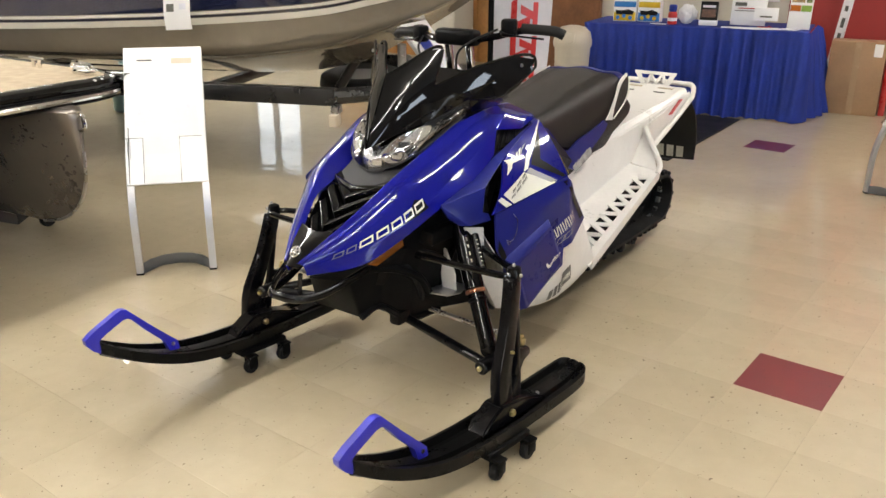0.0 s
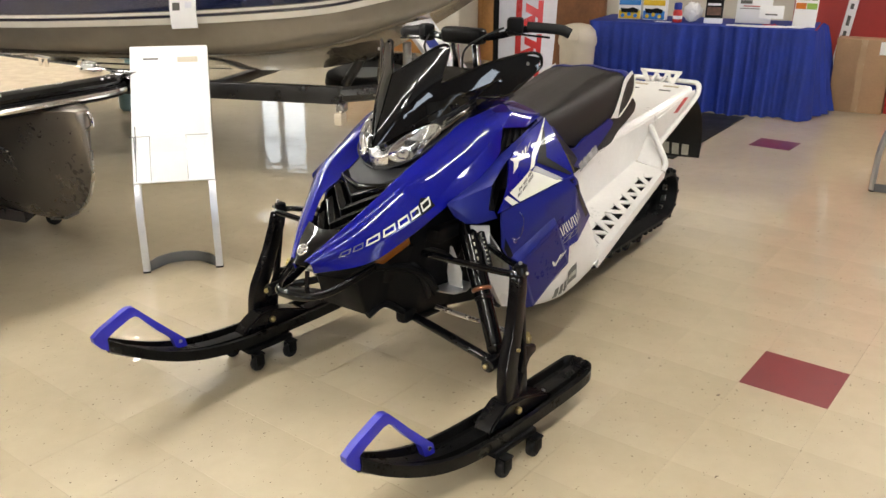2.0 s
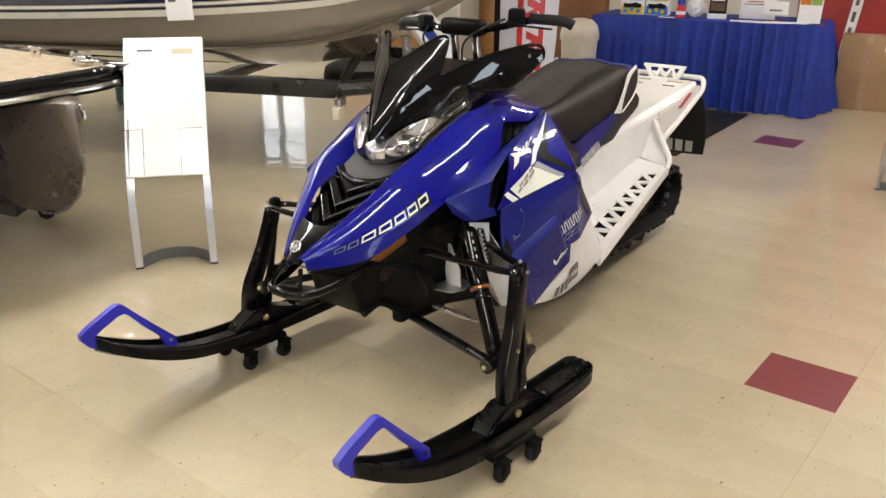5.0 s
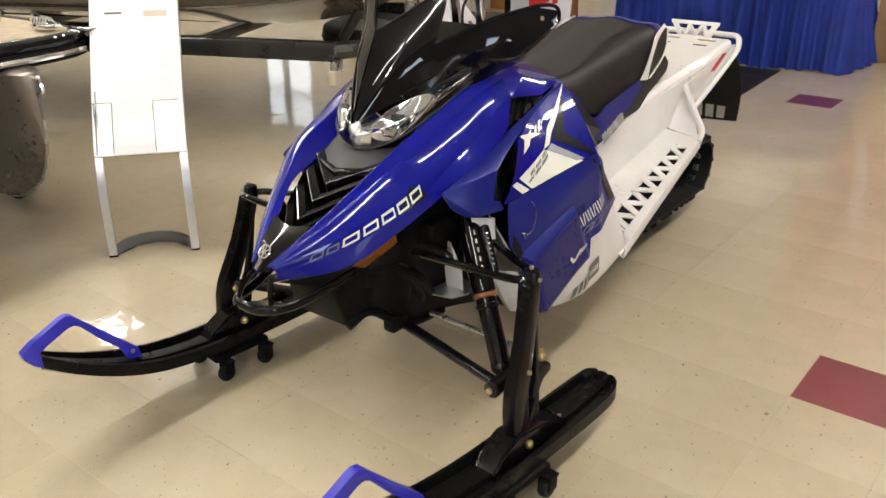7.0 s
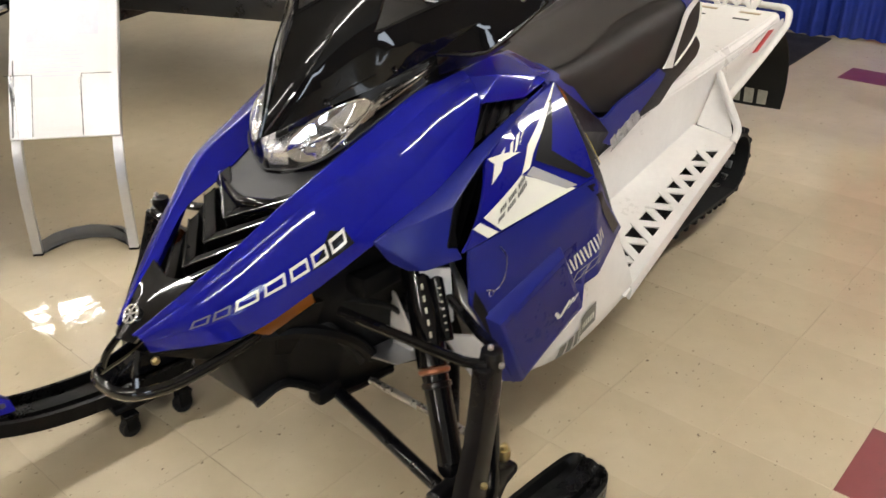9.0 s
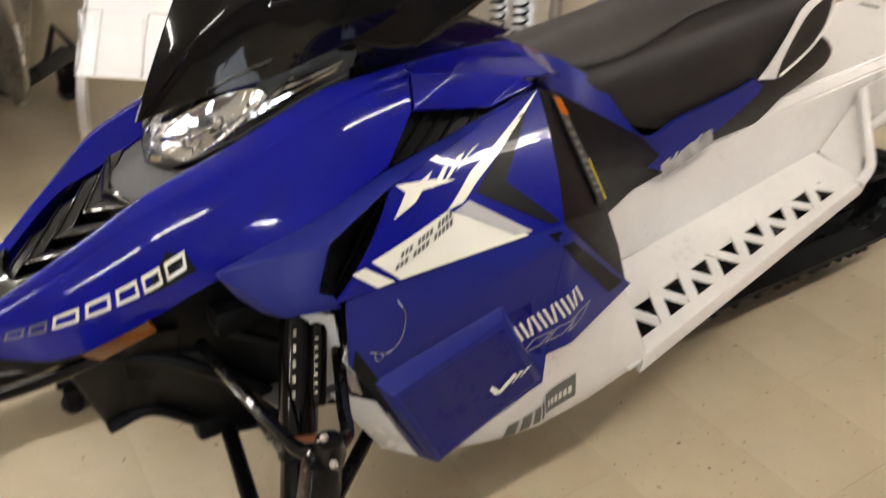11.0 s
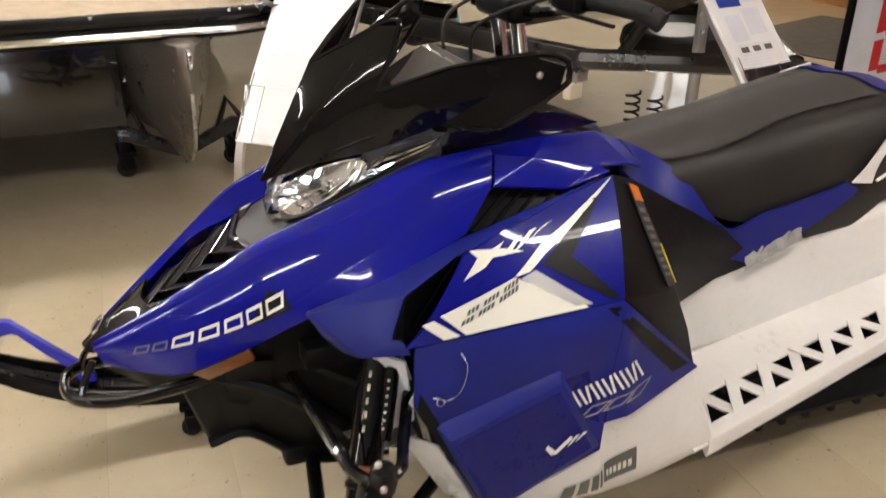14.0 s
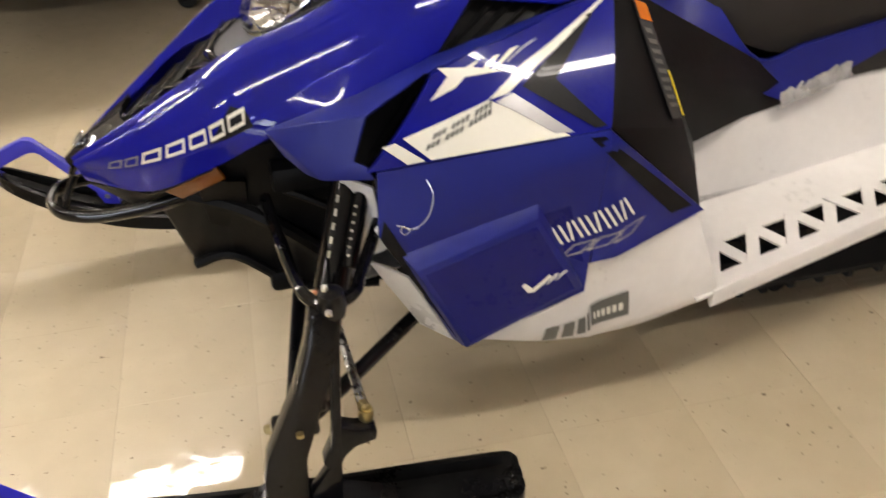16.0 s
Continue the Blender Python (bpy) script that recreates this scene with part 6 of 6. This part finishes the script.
part("rim", moved(lathe([(.02, .05), (.06, .045), (.09, .01), (.15, .012), (.165, .05), (.18, .052)], 28), pose(.33, .49, .475, 6, 0, 0)), DULL_RIM, spare, "bright wheel rim")
part("marker_light", join(box((.05, .09, .075), (.63, -.855, .455), .008)), BEIGE, trailer, "pale trailer marker light")
part("light_bracket", box((.04, .10, .05), (.63, -.82, .515), .003), STEEL, trailer)
for y in (-.62, .62):
    w = part("trailer_wheel", lathe([(.14, -.09), (.29, -.10), (.33, -.07), (.34, 0), (.33, .07), (.29, .10), (.14, .09)], 32, axis="y", at=(-3.4, y, .34)), RUBBER, trailer)
    part("rim", lathe([(.02, -.06), (.10, -.07), (.16, -.05), (.19, -.085), (.2, -.08)], 28, axis="y", at=(-3.4, y, .34)), CHROME, w)
    part("fender", tube([(-3.86, y, .40), (-3.75, y, .66), (-3.4, y, .76), (-3.05, y, .66), (-2.94, y, .40)], .115, 8, flat=.18, up=(0, 1, 0)), HULL_DARK, trailer, "dark wheel fender")

# ---- feather flag ----
FLAGCLOTH = mat("white_flag_cloth", (0.66, 0.66, 0.72), 0.8, var=0.06, bump=0.2, bump_scale=300)
flag = thing("feather_flag", "white feather flag with red letter shapes on a black pole", "flag", at=pose(-1.62, 3.10, 0, 0, 0, 30))
part("pole", rod((0, 0, .03), (0, 0, 2.9), .013, 10), BLACK, flag)
cloth_ = Skin([[(.012, 0, .34), (.20, .02, .30), (.38, -.01, .36)], [(.012, 0, .9), (.21, -.03, .9), (.42, .02, .9)], [(.012, 0, 1.7), (.21, .03, 1.7), (.42, -.02, 1.7)], [(.012, 0, 2.7), (.15, .0, 2.75), (.30, 0, 2.6)]], (0, -1, 0))
fc = part("flag_cloth", cloth_.sheet(24, 12, .002), FLAGCLOTH, flag, "white flag cloth")
part("pole_sleeve", box((.035, .010, 2.5), (.010, 0, 1.6), .003), BLACK, flag)
reds_ = []
for i in range(7):
    u = .02 + i * .105
    reds_ += [slant(u, .34, u + .085, .44, .012), slant(u, .44, u + .025, .66, .02), slant(u + .052, .50, u + .078, .70, -.02), slant(u + .01, .70, u + .085, .78, .0)]
for i in range(0, len(reds_), 4):
    part("letter_shape", cloth_.decal(reds_[i:i + 4], .004, 3), RED, fc, "red letter shape")
part("cross_base", join(*[box((.7, .05, .02), (0, 0, .012), .004, turn=(0, 0, r)) for r in (20, 110)]), BLACK, flag)

# ---- table with a pleated skirt ----
TAB = pose(-.29, 5.68, 0, 0, 0, 11)
table = thing("skirted_table", "folding table with a pleated royal blue skirt and cloth", "table", at=TAB)
part("tabletop", box((1.90, .74, .03), (-.85, .38, .735), .006), PAPER, table)
part("table_leg", join(*[rod((x, y, 0), (x, y, .73), .014) for x, y in ((-1.7, .08), (0, .08), (-1.7, .68), (0, .68))]), STEEL, table)
cloth_top = box((1.94, .77, .010), (-.85, .38, .756), .004)
skirt = thing("table_skirt", "royal blue pleated table skirt hanging to the floor", "tablecloth", at=TAB)
part("top_cloth", cloth_top, CLOTH, skirt)
rings = []
L, N = 1.96 + 2 * .78, 420
path = []
for i in range(N + 1):
    s = L * i / N
    if s < .78:
        p, nn = V((-1.82, .76 - s, 0)), V((-1, 0, 0))
    elif s < .78 + 1.96:
        p, nn = V((-1.82 + (s - .78), -.015, 0)), V((0, -1, 0))
    else:
        p, nn = V((.14, -.015 + (s - 2.74), 0)), V((1, 0, 0))
    path.append((p, nn, s))
bm = bmesh.new()
grid = []
for k, z in enumerate((.760, .735, .60, .40, .20, .012)):
    row = []
    for p, nn, s in path:
        amp = (.004, .012, .016, .020, .026, .032)[k]
        w = math.sin(s * 58 + 2.6 * math.sin(s * 5.3)) * amp * (.95 + .35 * math.sin(s * 4.1)) + math.sin(s * 21 + 1.5 * math.sin(s * 3.1) + .12 * k) * amp * (.35 + .12 * k)
        flare = (.0, .004, .01, .02, .032, .05)[k] + max(0.0, s - 2.74) * .04 * k
        row.append(bm.verts.new(p + nn * (w + flare) + V((0, 0, z + .006 * math.sin(s * 11) * (k == 5)))))
    grid.append(row)
for a, b_ in zip(grid, grid[1:]):
    for i in range(N):
        bm.faces.new((a[i], a[i + 1], b_[i + 1], b_[i]))
part("skirt", bm, CLOTH, skirt, smooth=80)


def on_table(name, label, category, x, y, turn=0):
    return thing(name, label, category, at=TAB @ pose(x, y, .762, 0, 0, turn))


SNACK_Y = mat("yellow_glossy_pack", (0.75, 0.50, 0.02), 0.3, coat=0.3, var=0.1, scale=12)
SNACK_B = mat("blue_glossy_pack", (0.03, 0.20, 0.55), 0.3, coat=0.3, var=0.1, scale=12)
for i, (x, y, mtl, other) in enumerate(((-1.52, .30, SNACK_Y, SNACK_B), (-1.29, .32, SNACK_B, SNACK_Y))):
    t = on_table("display_box", "colourful cardboard display box with product pictures", "display box", x, y, 6 - 8 * i)
    part("carton", box((.21, .10, .19), (0, 0, .096), .005), PAPER, t)
    part("band", box((.20, .004, .075), (0, -.052, .045), .001), mtl, t)
    part("band", box((.20, .004, .050), (0, -.052, .155), .001), other, t)
    part("dark_picture", prism([(-.075, 0), (.075, 0), (.085, .030), (.030, .048), (-.020, .036), (-.085, .040)], .004, 0, "xz", -.058), BLACK_FILM, t)
    t.children[-1].location = (0, 0, .062)
    for k in range(3):
        part("picture", lathe([(.018, 0), (.018, .003)], 18, axis="y", at=(-.062 + k * .058, -.056, .035 + .014 * (k == 1))), other, t)
    part("header_card", box((.20, .004, .17), (0, .040, .270), .001, turn=(-4, 0, 0)), PAPER, t)
    part("header_print", box((.15, .003, .05), (.01, .034, .30), 0, turn=(-4, 0, 0)), mtl, t)
bt = on_table("bottle", "red bottle with a blue cap", "bottle", -1.05, .16)
part("body", lathe([(.036, 0), (.042, .008), (.042, .085), (.036, .105), (.028, .115)], 22), RED, bt)
part("cap", lathe([(.030, .112), (.035, .118), (.035, .165), (.028, .172), (.001, .173)], 22), CLOTH, bt)
part("paper_label", lathe([(.0424, .030), (.0427, .031), (.0427, .058), (.0424, .059)], 22), PAPER, bt)
bag = on_table("plastic_bag", "crumpled translucent white plastic bag", "bag", -.94, .28)
b = bmesh.new()
bmesh.ops.create_icosphere(b, subdivisions=3, radius=1)
for v in b.verts:
    k = 1 + .25 * noise.noise(v.co * 2.3) + .10 * noise.noise(v.co * 6)
    v.co = V((v.co.x * .085 * k, v.co.y * .06 * k, .085 + v.co.z * .085 * k))
part("film", b, PAPER, bag, smooth=20)
bh = on_table("brochure_holder", "dark brochures in a clear counter holder", "brochure holder", -.74, .20, 4)
part("brochures", box((.15, .03, .20), (0, .02, .105), .002, turn=(-12, 0, 0)), BLACK_FILM, bh)
part("cover_title", box((.11, .002, .02), (0, -.012, .165), 0, turn=(-12, 0, 0)), PRINT, bh)
part("cover_picture", box((.12, .002, .07), (0, .002, .105), 0, turn=(-12, 0, 0)), mat("brown_picture", (.12, .05, .03), .4, var=.4, scale=30), bh)
part("holder_lip", box((.16, .05, .045), (0, 0, .0235), .003), PAPER, bh)
s1_ = on_table("counter_sign", "white counter sign with printed notice and red arrow", "sign", -.42, .34, 0)
part("panel", box((.30, .008, .23), (0, 0, .118), .001, turn=(-8, 0, 0)), PAPER, s1_)
part("heading", box((.10, .003, .03), (-.07, -.012, .185), 0, turn=(-8, 0, 0)), INK, s1_)
part("notice_line", box((.20, .003, .008), (.01, -.008, .150), 0, turn=(-8, 0, 0)), RED, s1_)
for k in range(4):
    part("notice_line", box((.24 - .03 * (k % 2), .003, .006), (0, -.006 + .003 * k, .128 - k * .018), 0, turn=(-8, 0, 0)), INK, s1_)
s2_ = on_table("arrow_sign", "small white card with a red arrow", "sign", -.26, .24, 2)
part("card", box((.20, .006, .11), (0, 0, .057), .001, turn=(-6, 0, 0)), PAPER, s2_)
part("arrow", prism([(-.06, -.008), (.03, -.008), (.03, -.020), (.07, 0), (.03, .020), (.03, .008), (-.06, .008)], .003, 0, "xz", -.014), RED, s2_)
s2_.children[-1].location = (0, 0, .055)
part("words", box((.10, .002, .012), (0, -.009, .092), 0), INK, s2_)
ps = on_table("poster_card", "tall bright poster card with photographs", "poster", .02, .20, -12)
part("card", box((.19, .006, .34), (0, 0, .172), .001, turn=(-7, 0, 0)), PAPER, ps)
for k, (px, pz, w, h, col) in enumerate(((-.045, .300, .075, .055, (.45, .12, .10)), (.040, .300, .080, .055, (.10, .22, .30)), (-.030, .245, .105, .045, (.42, .30, .12)), (.060, .245, .045, .045, (.20, .30, .10)))):
    part("photo", box((w, .003, h), (px, .018 - (.34 - pz) * .12, pz), 0, turn=(-7, 0, 0)), mat("printed_photo", col, .4, var=.5, scale=40), ps)
part("band", box((.085, .003, .05), (-.045, -.004, .175), 0, turn=(-7, 0, 0)), ORANGE, ps)
part("band", box((.085, .003, .05), (.045, -.004, .175), 0, turn=(-7, 0, 0)), mat("green_print", (.25, .42, .06), .5), ps)
for i, (x, y, w, d, r) in enumerate(((-.55, .10, .12, .09, 10), (-.40, .08, .21, .15, -6), (-.22, .10, .21, .15, 14), (-.05, .12, .16, .12, -20), (-1.16, .10, .14, .05, 0))):
    t = solo("leaflet", box((w, d, .004), (0, 0, .003), .001), PAPER, "white paper leaflet on the blue cloth", "paper", "leaflets")
    t.matrix_world = TAB @ pose(x, y, .762 + .0005 * i, 0, 0, r)

# ---- things along the wall ----
TRASH = (-2.02, 5.02)
bin_ = thing("trash_can", "beige plastic trash can with a domed lid", "trash can", at=pose(TRASH[0], TRASH[1], 0))
part("body", lathe([(.125, 0), (.132, .015), (.150, .30), (.160, .56), (.163, .585)], 28), BEIGE, bin_)
part("lid", loft([[(math.cos(a) * w, math.sin(a) * w, z) for a in [k * math.pi / 12 for k in range(24)]] for z, w in ((.575, .170), (.60, .175), (.63, .172), (.70, .155), (.745, .11), (.76, .05))]), BEIGE, bin_)
part("push_flap", box((.16, .01, .08), (.02, -.158, .665), .003, turn=(-14, 0, 0)), BEIGE, bin_)
ct = thing("cardboard_box", "tall brown cardboard carton with a white label", "box", at=pose(.085, 6.44, 0, 0, 0, 8))
part("carton", box((.45, .22, .645), (0, .02, .3235), .004), CARD, ct)
part("shipping_label", box((.07, .002, .11), (.165, -.0915, .575), 0), PAPER, ct, "white shipping label")
part("tape", box((.05, .002, .64), (.0, -.091, .324), 0), mat("clear_brown_tape", (.40, .27, .16), .25, coat=.4), ct)
solo("red_box", box((.05, .26, .62), (.33, 6.58, .311), .004, turn=(0, 0, 8)), RED, "red carton standing behind the brown box", "box")
solo("cardboard_box", box((.42, .40, .42), (.62, 6.78, .211), .005), CARD, "brown cardboard carton against the red wall", "box")
strip = thing("roll_banner", "narrow white banner strip leaning on the red wall", "banner", at=pose(-.27, 6.80, 0, 0, 7, 0))
part("strip", box((.085, .02, 2.2), (0, .05, 1.1), .004), PAPER, strip)
for k in range(12):
    part("mark", box((.03, .003, .05 + .02 * (k % 3)), (0, .038, .50 + k * .13), 0), INK, strip)
part("handle_rod", rod((.33, 6.98, 0), (.33, 7.06, 1.1), .012), BLACK, None).name = "broom_handle"
tagged(bpy.data.objects["broom_handle"], "dark wooden handle leaning on the red wall", "handle")
solo("floor_mat", box((1.25, 1.75, .010), (-1.17, 4.60, .005), .003, turn=(0, 0, 3)), RUBBER, "black rubber floor mat on the tiles", "mat")
solo("floor_mat", box((1.1, 1.9, .010), (-4.35, 5.75, .005), .003, turn=(0, 0, 20)), mat("grey_brown_carpet_mat", (.10, .085, .07), .9, var=.2, scale=15, bump=.5, bump_scale=300), "grey brown carpet mat on the tiles", "mat")
part("shelf_back", box((1.5, .02, .9), (-1.60, Y1 - .014, 1.35), .003), PAPER, None)
tagged(bpy.data.objects["shelf_back"], "white notice board behind the table", "board")
jug = thing("jug", "pale blue plastic jug on the floor", "jug", at=pose(-5.2, 2.45, 0))
part("body", lathe([(.08, 0), (.10, .02), (.10, .20), (.06, .26), (.03, .27), (.03, .30)], 20), mat("pale_blue_plastic", (.35, .60, .66), .3, var=.05), jug)
cabinet = thing("white_cabinet", "cream painted metal cabinet against the panelling", "cabinet", at=pose(-4.75, 6.85, 0))
part("body", box((.36, .40, 1.15), (0, 0, .575), .006), PLASTER, cabinet)
part("cabinet_door", box((.33, .012, 1.05), (0, -.204, .60), .004), PLASTER, cabinet)

# ---- floor tiles ----
TILE, TX, TY = .305, .994, .866
def tile_mat(name, color, dark, speck):
    """Waxed vinyl tile: mottled, flecked, each tile a little different, under a clear polish."""
    m = mat(name, color, 0.45, coat=1.0, var=0.05, scale=1.3, rough_var=0.05, tone=dark, coat_rough=0.05, coat_ior=1.46, coord="Object")
    nt = m.node_tree
    b = nt.nodes["Principled BSDF"]
    src = b.inputs["Base Color"].links[0].from_socket
    geo = nt.nodes.new("ShaderNodeNewGeometry")
    info = nt.nodes.new("ShaderNodeObjectInfo")
    hv = nt.nodes.new("ShaderNodeHueSaturation")
    rng = nt.nodes.new("ShaderNodeMapRange")
    rng.inputs["To Min"].default_value, rng.inputs["To Max"].default_value = 0.984, 1.016
    add = nt.nodes.new("ShaderNodeMath")
    add.operation = "ADD"
    fr = nt.nodes.new("ShaderNodeMath")
    fr.operation = "FRACT"
    nt.links.new(info.outputs["Random"], add.inputs[0])
    nt.links.new(geo.outputs["Random Per Island"], add.inputs[1])
    nt.links.new(add.outputs[0], fr.inputs[0])
    nt.links.new(fr.outputs[0], rng.inputs["Value"])
    nt.links.new(rng.outputs[0], hv.inputs["Value"])
    nt.links.new(src, hv.inputs["Color"])
    # flecks and scuffs, in the room's own metres
    flecks = []
    for scale, lo, hi, seed in ((52, .765, .785, 0.0), (105, .752, .785, 7.0)):
        n = nt.nodes.new("ShaderNodeTexNoise")
        n.inputs["Scale"].default_value = scale
        n.inputs["Detail"].default_value = 2
        mp = nt.nodes.new("ShaderNodeMapping")
        mp.inputs["Location"].default_value = (seed, seed, 0)
        mp.inputs["Scale"].default_value = (1, .7, 1)
        nt.links.new(geo.outputs["Position"], mp.inputs["Vector"])
        nt.links.new(mp.outputs[0], n.inputs["Vector"])
        r = nt.nodes.new("ShaderNodeMapRange")
        r.inputs["From Min"].default_value, r.inputs["From Max"].default_value = lo - .045, hi - .045
        r.inputs["To Max"].default_value = .85
        nt.links.new(n.outputs["Fac"], r.inputs["Value"])
        flecks.append(r)
    mx = nt.nodes.new("ShaderNodeMath")
    mx.operation = "MAXIMUM"
    nt.links.new(flecks[0].outputs[0], mx.inputs[0])
    nt.links.new(flecks[1].outputs[0], mx.inputs[1])
    big = nt.nodes.new("ShaderNodeTexNoise")
    big.inputs["Scale"].default_value = 2.3
    big.inputs["Detail"].default_value = 5
    nt.links.new(geo.outputs["Position"], big.inputs["Vector"])
    br = nt.nodes.new("ShaderNodeMapRange")
    br.inputs["From Min"].default_value, br.inputs["From Max"].default_value = .35, .7
    br.inputs["To Min"].default_value, br.inputs["To Max"].default_value = .0, .42
    nt.links.new(big.outputs["Fac"], br.inputs["Value"])
    worn = nt.nodes.new("ShaderNodeMix")
    worn.data_type = "RGBA"
    worn.inputs["B"].default_value = (*dark, 1)
    nt.links.new(br.outputs[0], worn.inputs["Factor"])
    nt.links.new(hv.outputs[0], worn.inputs["A"])
    mix = nt.nodes.new("ShaderNodeMix")
    mix.data_type = "RGBA"
    mix.inputs["B"].default_value = (*speck, 1)
    nt.links.new(mx.outputs[0], mix.inputs["Factor"])
    nt.links.new(worn.outputs["Result"], mix.inputs["A"])
    nt.links.new(mix.outputs["Result"], b.inputs["Base Color"])
    # gentle waves in the polish
    wv = nt.nodes.new("ShaderNodeTexNoise")
    wv.inputs["Scale"].default_value = 7.0
    wv.inputs["Detail"].default_value = 3
    nt.links.new(geo.outputs["Position"], wv.inputs["Vector"])
    bp = nt.nodes.new("ShaderNodeBump")
    bp.inputs["Strength"].default_value = .42
    bp.inputs["Distance"].default_value = .004
    nt.links.new(wv.outputs["Fac"], bp.inputs["Height"])
    nt.links.new(bp.outputs[0], b.inputs["Coat Normal"])
    return m


vct = tile_mat("beige_vinyl_tile", (0.584, 0.504, 0.356), (0.462, 0.384, 0.252), (0.10, 0.06, 0.03))
red_vct = tile_mat("maroon_vinyl_tile", (0.22, 0.030, 0.034), (0.16, 0.022, 0.026), (0.10, 0.02, 0.02))
tilts = random.Random(4)
bm = bmesh.new()
bmesh.ops.create_cube(bm, size=1)
bmesh.ops.transform(bm, matrix=Matrix.Translation((0, 0, -.0015)) @ Matrix.Diagonal((TILE - .0006, TILE - .0006, .003, 1)), verts=bm.verts)
tile_a = bpy.data.meshes.new("tile")
bm.to_mesh(tile_a)
bm.free()
tile_b = tile_a.copy()
tile_a.materials.append(vct)
tile_b.materials.append(red_vct)
reds = {(0, 0), (-4, 12)}
verts, faces = [], []
for i in range(int((X0 - TX) / TILE) - 1, int((X1 - TX) / TILE) + 1):
    for j in range(int((Y0 - TY) / TILE) - 1, int((Y1 - TY) / TILE) + 1):
        cx, cy = TX + (i + .5) * TILE, TY + (j + .5) * TILE
        near = -2.4 < cx < 1.6 and -1.3 < cy < 4.4
        if (i, j) in reds or (near and -1.4 < cx < 1.75 and cy < 2.9):
            t = new("tile", tile_b if (i, j) in reds else tile_a)
            t.parent = ground
            t.matrix_local = pose(cx, cy, 0, tilts.gauss(0, .05), tilts.gauss(0, .05), 0)
        else:
            k = len(verts)
            h = (TILE - .0008) / 2
            a, c = tilts.gauss(0, .0009) * h, tilts.gauss(0, .0009) * h
            verts += [(cx - h, cy - h, -a - c), (cx + h, cy - h, a - c), (cx + h, cy + h, a + c), (cx - h, cy + h, c - a)]
            faces.append((k, k + 1, k + 2, k + 3))
me = bpy.data.meshes.new("far_tiles")
me.from_pydata(verts, [], faces)
me.materials.append(vct)
far = new("far_tiles", me)
far.parent = ground
tagged(far, "polished beige vinyl floor tiles", kind="stuff")
